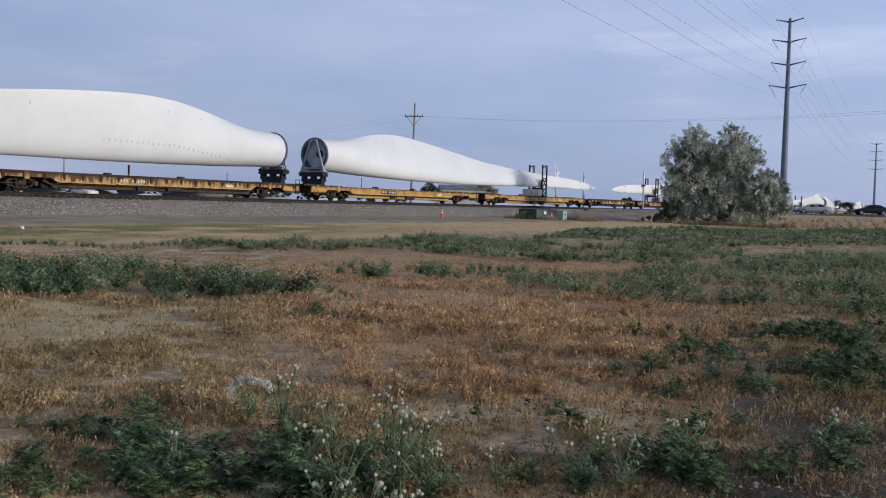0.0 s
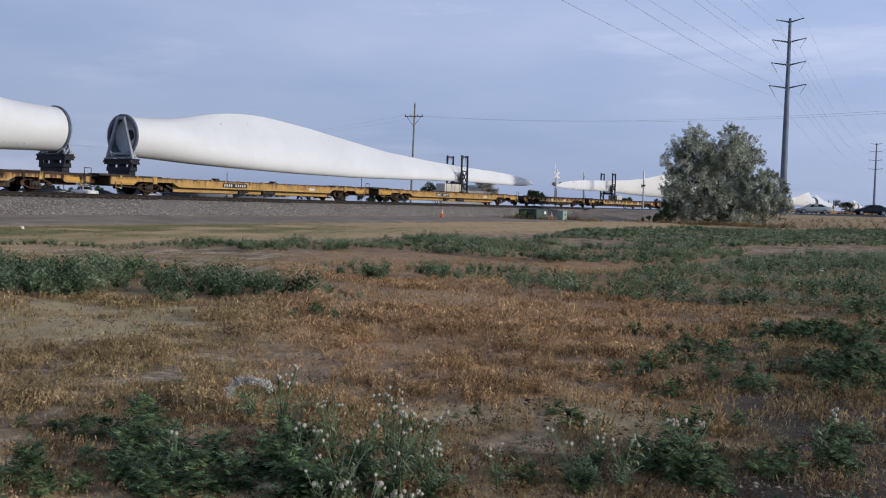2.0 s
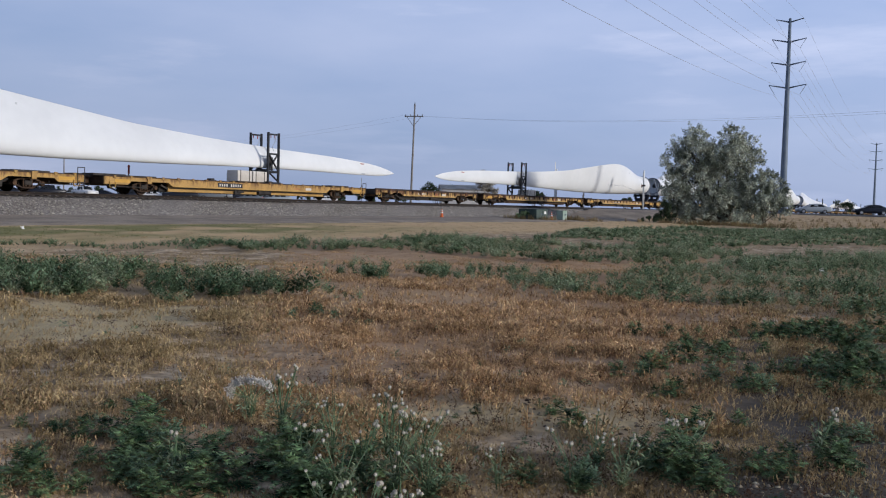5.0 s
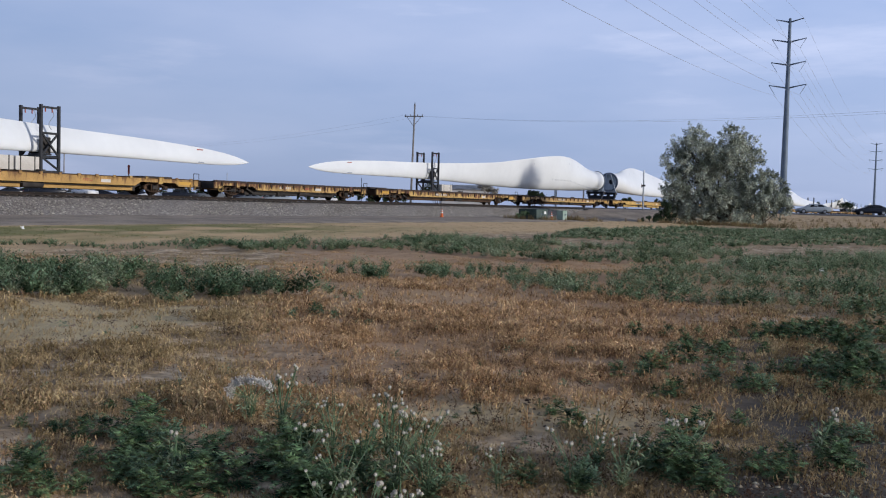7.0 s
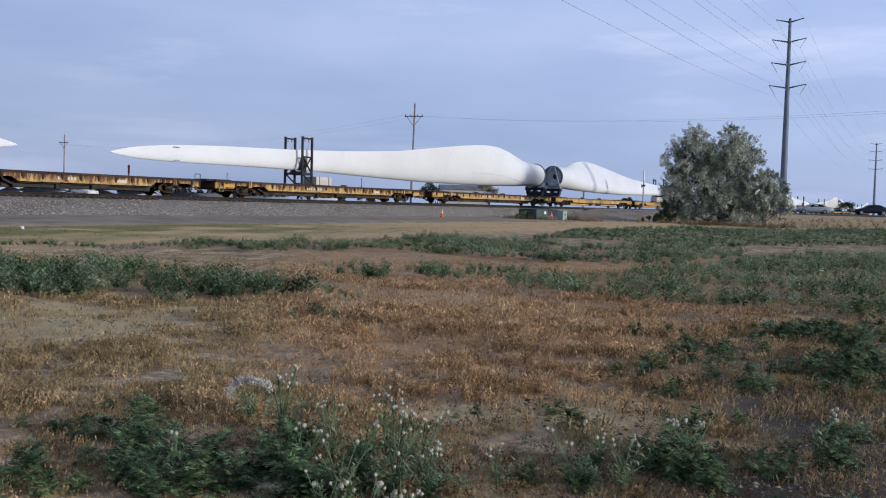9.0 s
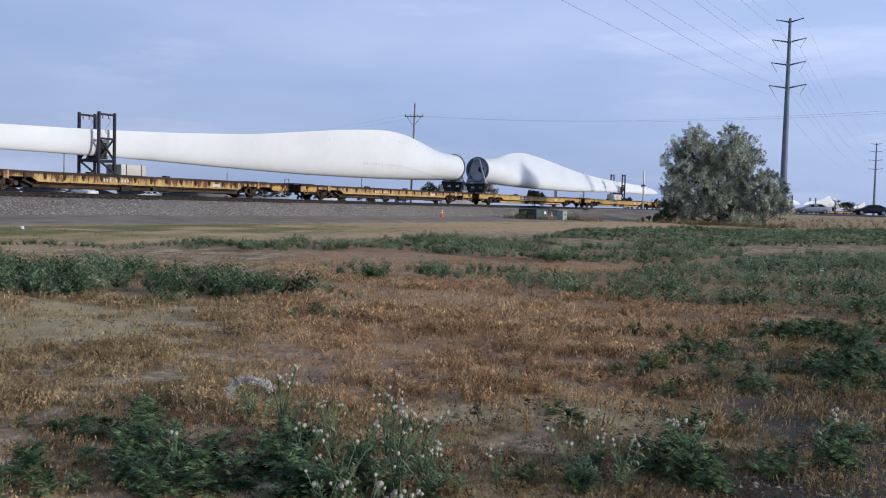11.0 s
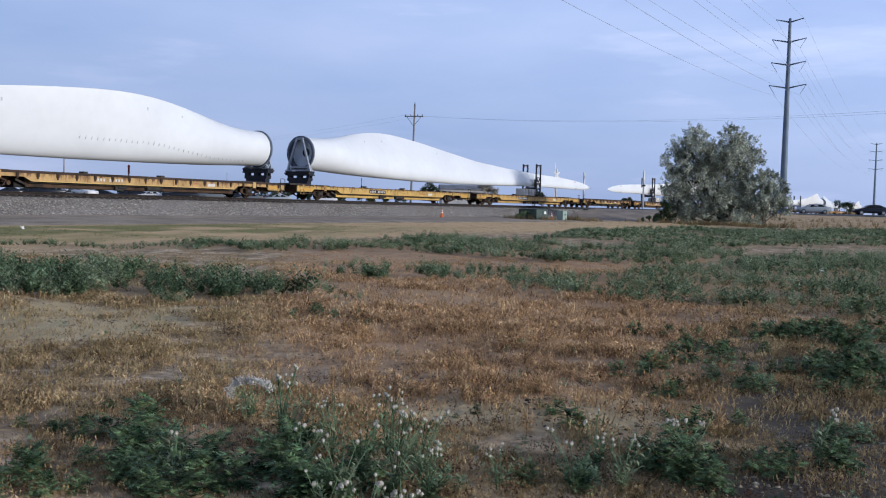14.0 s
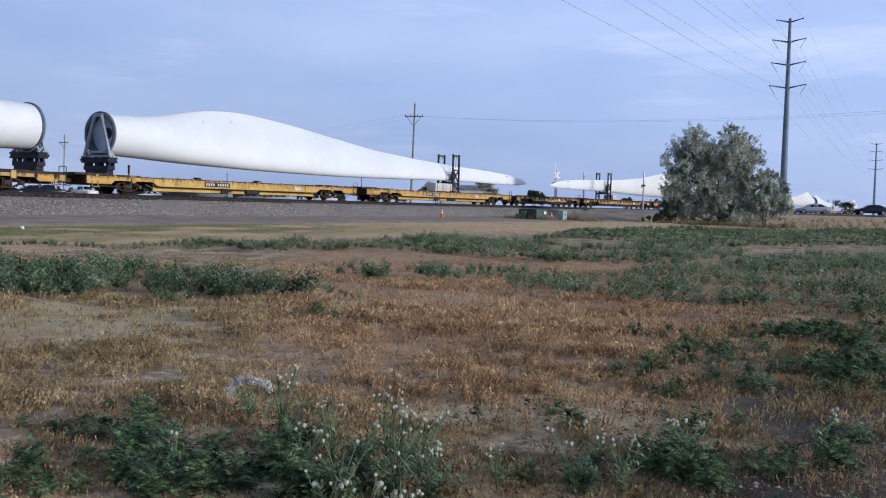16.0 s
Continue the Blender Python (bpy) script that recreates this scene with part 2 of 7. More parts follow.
M = {
    "blade": material("white_gelcoat", [(0.725, 0.745, 0.75), (0.775, 0.795, 0.797)], scale=0.25, rough=0.38, fine=1.6, fine_amount=0.02, bump=0.0, spec=0.5),
    "yellow": rusted("faded_yellow_paint", (0.60, 0.40, 0.145), rust=(0.14, 0.060, 0.028), amount=0.50),
    "yellow_clean": rusted("yellow_paint", (0.54, 0.335, 0.10), rust=(0.17, 0.085, 0.032), amount=0.50),
    "yellow_rusty": rusted("rusty_yellow_paint", (0.58, 0.38, 0.13), rust=(0.095, 0.034, 0.016), amount=0.94),
    "fresh_yellow": material("fresh_yellow_paint", [(0.52, 0.29, 0.05), (0.62, 0.35, 0.06)], scale=3, rough=0.5, fine=30, fine_amount=0.1, bump=0.05),
    "brown_steel": material("dirty_brown_steel", [(0.030, 0.017, 0.010), (0.085, 0.046, 0.024)], scale=1.5, rough=0.8, fine=20),
    "dark_steel": material("grimy_dark_steel", [(0.018, 0.016, 0.015), (0.05, 0.042, 0.036)], scale=2.0, rough=0.75, fine=25),
    "deck": material("weathered_deck", [(0.022, 0.016, 0.013), (0.065, 0.042, 0.030)], scale=0.8, rough=0.9, fine=12, stretch=(0.5, 3, 1)),
    "wheel": material("worn_wheel_steel", [(0.022, 0.014, 0.011), (0.065, 0.040, 0.028)], scale=3.0, rough=0.65, metal=0.1, fine=30),
    "navy": material("navy_painted_steel", [(0.005, 0.007, 0.014), (0.011, 0.015, 0.026)], scale=2.0, rough=0.5, fine=30, fine_amount=0.3),
    "black": material("black_painted_steel", [(0.008, 0.010, 0.014), (0.022, 0.024, 0.030)], scale=2.5, rough=0.55, fine=30, fine_amount=0.3),
    "grey_steel": material("grey_painted_steel", [(0.27, 0.31, 0.36), (0.36, 0.40, 0.45)], scale=2.0, rough=0.5, fine=25, fine_amount=0.12),
    "root_plate": material("grey_root_plate", [(0.48, 0.54, 0.60), (0.58, 0.64, 0.70)], scale=1.0, rough=0.6, fine=14, fine_amount=0.12),
    "flange": material("blue_grey_flange", [(0.07, 0.09, 0.125), (0.13, 0.155, 0.20)], scale=2.0, rough=0.5, fine=20, fine_amount=0.2),
    "fin": material("pale_grey_fin", [(0.50, 0.52, 0.54), (0.58, 0.60, 0.62)], scale=2.0, rough=0.5, fine=20, fine_amount=0.1),
    "crate": material("dusty_white_crate", [(0.52, 0.48, 0.42), (0.66, 0.63, 0.58)], scale=1.0, rough=0.7, fine=20, fine_amount=0.1),
    "white": material("white_paint", [(0.70, 0.70, 0.68), (0.80, 0.80, 0.78)], scale=2, rough=0.5, fine=40, fine_amount=0.06, bump=0.05),
    "mast_paint": material("silver_mast_paint", [(0.62, 0.64, 0.65), (0.74, 0.76, 0.77)], scale=2, rough=0.45, fine=40, fine_amount=0.06, bump=0.05),
    "red": material("faded_red_paint", [(0.30, 0.06, 0.04), (0.40, 0.09, 0.06)], scale=3, rough=0.6, fine=40, fine_amount=0.12),
    "orange": material("orange_plastic", [(0.62, 0.11, 0.02), (0.75, 0.16, 0.03)], scale=6, rough=0.5, fine=40, fine_amount=0.1),
    "galv": material("galvanised_steel", [(0.105, 0.145, 0.195), (0.155, 0.20, 0.26)], scale=0.6, rough=0.6, metal=0.0, fine=9, fine_amount=0.08),
    "wood_pole": material("weathered_pole_wood", [(0.15, 0.135, 0.12), (0.27, 0.25, 0.23)], scale=2, rough=0.9, fine=20, stretch=(6, 6, 0.4)),
    "cable": material("aluminium_cable", [(0.36, 0.37, 0.385), (0.42, 0.43, 0.445)], scale=1, rough=0.5, metal=0.4, bump=0.0),
    "ballast": material("ballast_stone", [(0.11, 0.098, 0.085), (0.225, 0.20, 0.178), (0.40, 0.37, 0.335)], scale=9.0, rough=0.95, fine=26, fine_amount=0.35, bump=0.8, bump_size=0.05),
    "stone": material("crushed_stone", [(0.19, 0.172, 0.148), (0.50, 0.46, 0.40)], scale=5, rough=0.95, fine=30, per="island", vary=0.4, bump=0.3),
    # darker ballast; its colour carries oil and the shade under the train
    "dark_ballast": material("dark_oily_ballast", [(0.018, 0.015, 0.013), (0.05, 0.042, 0.036), (0.11, 0.095, 0.085)], scale=7.0, rough=0.9, fine=26, fine_amount=0.35, bump=0.8, bump_size=0.05),
    "gravel": material("gravel_road", [(0.21, 0.17, 0.13), (0.32, 0.265, 0.205)], scale=0.5, rough=0.95, fine=9, fine_amount=0.22, bump=0.4, bump_size=0.03),
    "asphalt": material("worn_asphalt", [(0.055, 0.055, 0.057), (0.10, 0.098, 0.096)], scale=0.4, rough=0.9, fine=18, fine_amount=0.2, bump=0.3),
    "rail": material("rusty_rail_steel", [(0.016, 0.012, 0.010), (0.036, 0.025, 0.019)], scale=2, rough=0.8, metal=0.0, fine=30),
    "tie": material("creosoted_tie", [(0.035, 0.028, 0.024), (0.09, 0.075, 0.06)], scale=3, rough=0.95, fine=25),
    "dry_weed": material("dry_weed", [(0.245, 0.151, 0.079), (0.475, 0.310, 0.168), (0.66, 0.472, 0.282)], scale=3.2, rough=0.95, fine=14, fine_amount=0.55, per="island", vary=0.26, bump=0.0, spec=0.08, thin=0.22),
    "clod": material("dry_clod", [(0.10, 0.080, 0.060), (0.42, 0.345, 0.26)], scale=2.0, rough=0.95, fine=30, per="island", vary=0.5, bump=0.0, spec=0.05),
    "withered": material("withered_weed", [(0.045, 0.028, 0.020), (0.14, 0.080, 0.052)], scale=1.5, rough=0.95, fine=8, per="island", vary=0.4, bump=0.0, spec=0.08, thin=0.2),
    "straw": material("dry_straw", [(0.24, 0.172, 0.084), (0.51, 0.39, 0.220)], scale=3.0, rough=0.95, fine=14, fine_amount=0.5, per="island", vary=0.18, bump=0.0, spec=0.08, thin=0.22),
    "verge_straw": material("verge_straw", [(0.40, 0.285, 0.155), (0.56, 0.415, 0.245)], scale=0.4, rough=0.95, fine=4, fine_amount=0.2, per="island", vary=0.15, bump=0.0, spec=0.08, thin=0.08),
    "green_weed": material("green_weed_leaf", [(0.036, 0.080, 0.036), (0.260, 0.345, 0.200)], scale=3.4, rough=0.8, fine=4, fine_amount=0.25, per="island", vary=0.55, bump=0.0, spec=0.15, thin=0.13),
    "bright_weed": material("fresh_weed_leaf", [(0.009, 0.030, 0.011), (0.195, 0.275, 0.125)], scale=9, rough=0.7, fine=24, fine_amount=0.35, per="island", vary=0.55, bump=0.0, spec=0.15, thin=0.04),
    "grey_weed": material("grey_green_weed_leaf", [(0.185, 0.235, 0.130), (0.41, 0.465, 0.30)], scale=0.5, rough=0.85, fine=4, fine_amount=0.2, per="island", vary=0.3, bump=0.0, spec=0.12, thin=0.22),
    "grass": material("verge_grass", [(0.15, 0.165, 0.065), (0.25, 0.25, 0.11)], scale=0.15, rough=0.9, fine=3, fine_amount=0.2, per="island", vary=0.25, bump=0.0, spec=0.1, thin=0.12),
    "bank_grass": material("dull_bank_grass", [(0.17, 0.13, 0.07), (0.36, 0.27, 0.15)], scale=0.3, rough=0.9, fine=3, fine_amount=0.2, per="island", vary=0.45, bump=0.0, spec=0.1, thin=0.3),
    "fluff": material("thistle_down", [(0.37, 0.33, 0.27), (0.60, 0.55, 0.48)], scale=8, rough=1.0, fine=60, per="island", vary=0.2, bump=0.0, spec=0.05, thin=0.3),
    "down": material("white_down", [(0.58, 0.54, 0.48), (0.80, 0.77, 0.71)], scale=9, rough=1.0, fine=60, bump=0.0, spec=0.05, thin=0.12),
    "olive_leaf": material("silver_green_leaf", [(0.105, 0.130, 0.092), (0.62, 0.65, 0.535)], scale=0.7, rough=0.75, fine=3, fine_amount=0.25, per="island", vary=0.42, bump=0.0, spec=0.25, thin=0.10),
    "bark": material("grey_brown_bark", [(0.05, 0.04, 0.03), (0.12, 0.095, 0.07)], scale=3, rough=0.95, fine=14, stretch=(3, 3, 0.6)),
    "far_leaf": material("dark_tree_leaf", [(0.030, 0.050, 0.028), (0.07, 0.095, 0.05)], scale=0.3, rough=0.85, fine=2, per="island", vary=0.4, bump=0.0, spec=0.15),
    "bare_twig": material("grey_twig", [(0.26, 0.25, 0.225), (0.38, 0.365, 0.335)], scale=0.6, rough=0.95, fine=3, per="island", vary=0.3, bump=0.0, spec=0.1),
    "box_green": material("dark_green_cabinet_paint", [(0.030, 0.060, 0.052), (0.05, 0.085, 0.075)], scale=1.5, rough=0.55, fine=20, fine_amount=0.12),
    "box_pale": material("pale_green_cabinet_paint", [(0.27, 0.36, 0.30), (0.36, 0.45, 0.39)], scale=1.5, rough=0.55, fine=20, fine_amount=0.1),
    "glass": material("dark_car_glass", [(0.015, 0.018, 0.02), (0.03, 0.034, 0.038)], scale=1, rough=0.12, bump=0.0, fine_amount=0.05, spec=0.7),
    "tyre": material("tyre_rubber", [(0.015, 0.015, 0.015), (0.03, 0.03, 0.03)], scale=5, rough=0.9, fine=50),
    "rim": material("alloy_rim", [(0.30, 0.31, 0.32), (0.42, 0.43, 0.44)], scale=5, rough=0.35, metal=0.7, bump=0.0),
    "wall": material("pale_metal_cladding", [(0.40, 0.41, 0.42), (0.52, 0.53, 0.54)], scale=0.5, rough=0.6, fine=6, fine_amount=0.06),
    "roof": material("grey_metal_roof", [(0.30, 0.32, 0.35), (0.42, 0.44, 0.47)], scale=0.5, rough=0.5, fine=6, fine_amount=0.06),
}
for key, colour in (("silver_car", (0.36, 0.40, 0.43)), ("navy_car", (0.010, 0.013, 0.022)), ("white_car", (0.70, 0.71, 0.72)), ("blue_car", (0.025, 0.055, 0.15)), ("grey_car", (0.16, 0.18, 0.20))):
    M[key] = material(key + "_paint", [tuple(c * 0.9 for c in colour), colour], scale=0.8, rough=0.30, fine=12, fine_amount=0.05, bump=0.0, spec=0.35)
M["tail"] = material("red_lamp_lens", [(0.35, 0.01, 0.01), (0.45, 0.02, 0.015)], scale=4, rough=0.25, bump=0.0)
M["head"] = material("clear_lamp_lens", [(0.5, 0.5, 0.5), (0.62, 0.62, 0.62)], scale=4, rough=0.2, bump=0.0)


# ---- mesh helpers ----
def part(name, bm, mat, parent=None, label="", m=None, smooth=False):
    """Links a bmesh as one mesh object, under parent where one is given."""
    me = bpy.data.meshes.new(name)
    if smooth:
        for f in bm.faces:
            f.smooth = True
    bm.to_mesh(me)
    bm.free()
    return placed(name, me, mat, parent, label, m)


def placed(name, me, mat, parent=None, label="", m=None):
    if mat and not me.materials:
        me.materials.append(M[mat])
    ob = new(name, me)
    if parent:
        ob.parent = parent
    if m is not None:
        ob.matrix_local = m
    if label:
        ob["label"] = label
    return ob


def boxes(*items, bevel=0.0):
    """A bmesh of boxes (x0, x1, y0, y1, z0, z1), edges bevelled."""
    bm = bmesh.new()
    for x0, x1, y0, y1, z0, z1 in items:
        vs = bmesh.ops.create_cube(bm, size=1.0)["verts"]
        for v in vs:
            v.co = Vector(((x0 + x1) / 2 + v.co.x * (x1 - x0), (y0 + y1) / 2 + v.co.y * (y1 - y0), (z0 + z1) / 2 + v.co.z * (z1 - z0)))
    if bevel:
        bmesh.ops.bevel(bm, geom=bm.edges[:], offset=bevel, segments=1, affect="EDGES")
    return bm


def bar(bm, a, b, r, sides=6, r2=None):
    """A round or square bar from a to b."""
    a, b = Vector(a), Vector(b)
    d = b - a
    rot = d.to_track_quat("Z", "Y").to_matrix().to_4x4()
    bmesh.ops.create_cone(bm, cap_ends=True, segments=sides, radius1=r * (1.0 if sides > 4 else 1.414), radius2=(r if r2 is None else r2) * (1.0 if sides > 4 else 1.414), depth=d.length,
                          matrix=Matrix.Translation((a + b) / 2) @ rot @ pose(0, 0, 0, 0, 0, 45 if sides == 4 else 0))
    return bm


def lathe(profile, segments=24, axis="Z"):
    """A bmesh turned about z (or y) from rows of (radius, height)."""
    bm = bmesh.new()
    rings = []
    for r, h in profile:
        ring = []
        for i in range(segments):
            a = 2 * math.pi * i / segments
            co = (r * math.cos(a), r * math.sin(a), h) if axis == "Z" else (r * math.cos(a), h, r * math.sin(a)) if axis == "Y" else (h, r * math.cos(a), r * math.sin(a))
            ring.append(bm.verts.new(co))
        rings.append(ring)
    for a, b in zip(rings, rings[1:]):
        for i in range(segments):
            bm.faces.new((a[i], a[(i + 1) % segments], b[(i + 1) % segments], b[i]))
    bm.faces.new(rings[0][::-1]), bm.faces.new(rings[-1])
    bmesh.ops.recalc_face_normals(bm, faces=bm.faces[:])
    return bm


def mesh_from(name, verts, quads):
    """A mesh from an array of places and an array of faces of one size."""
    verts, quads = np.asarray(verts, np.float32), np.asarray(quads, np.int32)
    me = bpy.data.meshes.new(name)
    k = quads.shape[1]
    me.vertices.add(len(verts)), me.loops.add(quads.size), me.polygons.add(len(quads))
    me.vertices.foreach_set("co", verts.ravel())
    me.loops.foreach_set("vertex_index", quads.ravel())
    me.polygons.foreach_set("loop_start", np.arange(0, quads.size, k, dtype=np.int32))
    me.update(calc_edges=True)
    return me


def stuff(name, protos, places, mat, label, category, rng, size=(0.8, 1.25), lean=0.15, parent=None):
    """Many small plants or stones as one mesh. protos: (verts, quads); places: rows of x, y, z, scale."""
    vs, qs, base = [], [], 0
    pick = rng.integers(0, len(protos), len(places))
    for k, (pv, pq) in enumerate(protos):
        rows = places[pick == k]
        if not len(rows):
            continue
        n = len(rows)
        a, sc = rng.uniform(0, 2 * math.pi, n), rows[:, 3] * rng.uniform(*size, n)
        lx, ly = rng.normal(0, lean, n), rng.normal(0, lean, n)
        c, s = np.cos(a), np.sin(a)
        x, y, z = pv[:, 0], pv[:, 1], pv[:, 2]
        X = (c[:, None] * x - s[:, None] * y + lx[:, None] * z) * sc[:, None] + rows[:, 0:1]
        Y = (s[:, None] * x + c[:, None] * y + ly[:, None] * z) * sc[:, None] + rows[:, 1:2]
        Z = z[None, :] * sc[:, None] + rows[:, 2:3]
        vs.append(np.stack([X, Y, Z], -1).reshape(-1, 3))
        qs.append((pq[None] + (np.arange(n) * len(pv))[:, None, None] + base).reshape(-1, pq.shape[1]))
        base += n * len(pv)
    if not vs:
        return None
    ob = placed(name, mesh_from(name, np.concatenate(vs), np.concatenate(qs)), mat, parent)
    if parent:
        return tagged(ob, kind="stuff")
    return tagged(ob, label, category, kind="stuff")


# ---- the plan: the track's line, seen from above ----
RAIL_Z = 1.71
KNOTS = [-20, 0, 20, 40, 60, 90, 140, 220, 420, 480]
BENDS = [0.00111, 0.00139, 0.00143, 0.00077, -0.00012, 0.00000, -0.00010, -0.00014, -0.00010, 0.0]
S_AX = np.arange(-320, 900, 0.5)
_bend = np.interp(S_AX, KNOTS, BENDS) * (S_AX > -60)
HEAD = np.cumsum(_bend) * 0.5
HEAD += 0.4786 - np.interp(0, S_AX, HEAD)
PX, PY = np.cumsum(np.sin(HEAD)) * 0.5, np.cumsum(np.cos(HEAD)) * 0.5
PX += -28.30 - np.interp(0, S_AX, PX)
PY += 41.45 - np.interp(0, S_AX, PY)


def along(s, u=0.0):
    """The place u metres to the camera's side of the track's middle, s metres along it, and the heading."""
    h = np.interp(s, S_AX, HEAD)
    return np.interp(s, S_AX, PX) + u * np.cos(h), np.interp(s, S_AX, PY) - u * np.sin(h), h


def side_of(x, y):
    """Distance from the track (camera's side positive) and the way along it, for arrays."""
    h = 0.533
    s = (x - 1.26) * math.sin(h) + (y - 93.65) * math.cos(h) + 60
    for _ in range(3):
        px, py, hh = along(s)
        s = s + (x - px) * np.sin(hh) + (y - py) * np.cos(hh)
    px, py, hh = along(s)
    return (x - px) * np.cos(hh) - (y - py) * np.sin(hh), s


ROAD_A, ROAD_B = Vector((-14.0, 127.5)), Vector((330.0, 74.0))       # paved road over the crossing


def road_dist(x, y):
    d = (ROAD_B - ROAD_A).normalized()
    return np.abs((x - ROAD_A.x) * -d.y + (y - ROAD_A.y) * d.x)


def ground_z(x, y):
    x, y = np.asarray(x, float), np.asarray(y, float)
    u, s = side_of(x, y)
    near = np.interp(u, [4.0, 12.0, 26.0, 40.0], [0.52, 0.34, 0.06, 0.0])
    far = np.interp(-u, [3.0, 6.0, 14.0], [0.9, 1.15, 1.35])
    z = np.where(u > 0, near, far)
    ramp = np.clip(1 - (road_dist(x, y) - 5.0) / 13.0, 0, 1)
    ramp = ramp * ramp * (3 - 2 * ramp) * np.clip((s - 40) / 40, 0, 1)
    z = z + (1.52 - z) * ramp
    far_off = np.clip((np.hypot(x, y) - 160) / 300, 0, 1)
    z = z + (1.45 - z) * far_off
    bumps = 0.05 * np.sin(x * 0.9 + 1.3 * np.sin(y * 0.4)) * np.sin(y * 0.8) + 0.025 * np.sin(x * 2.3 + y * 1.7)
    return z + bumps * np.clip((u - 13) / 5, 0, 1) * (1 - ramp)


# patches of the field as outlines seen from above
LEFT_CLUMPS = [(-5.9, 13.6), (-5.7, 14.2), (-5.6, 14.8), (-4.8, 14.7), (-4.2, 13.4), (-3.5, 13.6), (-3.1, 14.3), (-2.5, 14.5), (-3.0, 18.1), (-4.3, 18.5), (-5.6, 19.0), (-6.8, 21.0), (-9.3, 19.5), (-14.0, 21.0), (-14.0, 13.0)]
FAR_BAND = [(-5.7, 26.8), (-4.0, 29.8), (-1.4, 28.5), (0.3, 27.9), (1.9, 27.0), (3.0, 25.3), (5.0, 26.0), (6.6, 26.7), (8.5, 29.6), (11.1, 33.5), (11.9, 36.1), (9.2, 38.4), (4.8, 36.4), (3.7, 39.5), (0.4, 42.0), (-3.1, 35.9), (-5.5, 32.2), (-6.3, 29.2)]
THIN_LINE = [(-14.5, 23.2), (-11.6, 24.5), (-10.0, 25.3), (-8.4, 26.6), (-6.3, 28.2), (-5.6, 26.7), (-6.2, 31.5), (-7.4, 32.0), (-9.3, 28.4), (-11.0, 26.9), (-12.7, 26.0), (-15.5, 25.4)]
MID_CLUMPS = [(-2.7, 18.9), (-1.4, 18.3), (-1.0, 19.7), (0.1, 18.2), (0.8, 18.0), (1.7, 22.6), (0.8, 22.8), (0.1, 22.6), (-1.2, 21.7), (-2.0, 21.8), (-3.0, 22.3)]
RIGHT_NEAR = [(1.0, 19.4), (1.4, 16.7), (2.1, 15.9), (2.6, 15.8), (2.9, 15.1), (3.9, 15.3), (4.7, 15.0), (5.6, 14.8), (5.9, 14.4), (5.9, 13.6), (6.3, 13.3), (7.2, 12.6), (21.3, 37.6), (17.0, 35.7), (12.9, 34.6), (7.8, 27.2), (6.1, 24.6), (3.8, 21.0), (2.4, 20.4), (1.5, 20.4)]
RIGHT_FAR = [(4.1, 43.1), (5.7, 43.9), (8.4, 43.8), (9.8, 39.0), (14.1, 42.8), (16.6, 44.5), (21.3, 45.0), (25.7, 46.4), (61.2, 99.8), (47.9, 101.3), (30.4, 81.8), (22.5, 80.1), (13.5, 70.9), (7.4, 57.0)]
SMALL_WEEDS = [(-2.4, 13.6), (-1.9, 12.1), (-1.0, 12.4), (-1.5, 13.3), (-1.2, 14.5), (-2.4, 17.7), (-2.7, 15.5)]
# near corners with sparser weeds; the right one's shade goes into the soil colour
DARK_CORNERS = [[(1.3, 4.0), (1.9, 7.0), (2.2, 9.4), (3.4, 10.6), (8.0, 12.0), (8.0, 4.0)], [(-3.8, 4.0), (-3.8, 6.3), (-2.4, 6.1), (-1.4, 5.7), (-0.6, 5.1), (-0.6, 4.0)]]
GREEN = [LEFT_CLUMPS, FAR_BAND, THIN_LINE, MID_CLUMPS, RIGHT_NEAR, RIGHT_FAR]
BARE = [[(-6.0, 12.7), (-5.5, 13.9), (-4.3, 13.2), (-2.9, 13.4), (-2.4, 11.4), (-3.1, 10.6), (-3.7, 9.6), (-4.5, 9.5), (-9.0, 10.0), (-9.0, 13.0)], [(-1.8, 13.4), (-1.7, 15.5), (1.2, 17.1), (1.3, 16.1), (-0.7, 13.5)], [(-3.1, 18.3), (-1.4, 17.3), (-1.5, 13.8), (-2.5, 14.5)],
        [(0.0, 6.6), (0.1, 7.6), (1.7, 7.7), (1.5, 6.7)], [(-2.9, 5.9), (-3.6, 7.4), (-3.0, 7.4), (-2.3, 5.9)]]


def inside(x, y, poly):
    """Whether places lie in an outline, for arrays."""
    out = np.zeros(np.shape(x), bool)
    for (xa, ya), (xb, yb) in zip(poly, poly[1:] + poly[:1]):
        if ya != yb:
            out ^= ((ya > y) != (yb > y)) & (x < (xb - xa) * (y - ya) / (yb - ya) + xa)
    return out


def patch(x, y, polys, ragged=0.6):
    """1 in the outlines, with ragged edges, 0 elsewhere."""
    wx = x + ragged * (mottle(x, y, 1.7, 31) - 0.5) * 2
    wy = y + ragged * (mottle(x, y, 1.5, 32) - 0.5) * 2
    out = np.zeros(np.shape(x))
    for p in polys:
        out = np.maximum(out, inside(wx, wy, p))
    return out


def mottle(x, y, k, seed):
    """Smooth noise between 0 and 1, made from crossed waves."""
    r = np.random.default_rng(seed)
    v = np.zeros(np.shape(x))
    for _ in range(7):
        a, f, p = r.uniform(0, 6.28), k * r.uniform(0.5, 1.8), r.uniform(0, 6.28)
        v = v + np.sin((x * math.cos(a) + y * math.sin(a)) * f + p + 0.8 * np.sin(x * f * 0.7 - y * f * 0.5))
    return 0.5 + 0.5 * np.clip(v / 4.0, -1, 1)


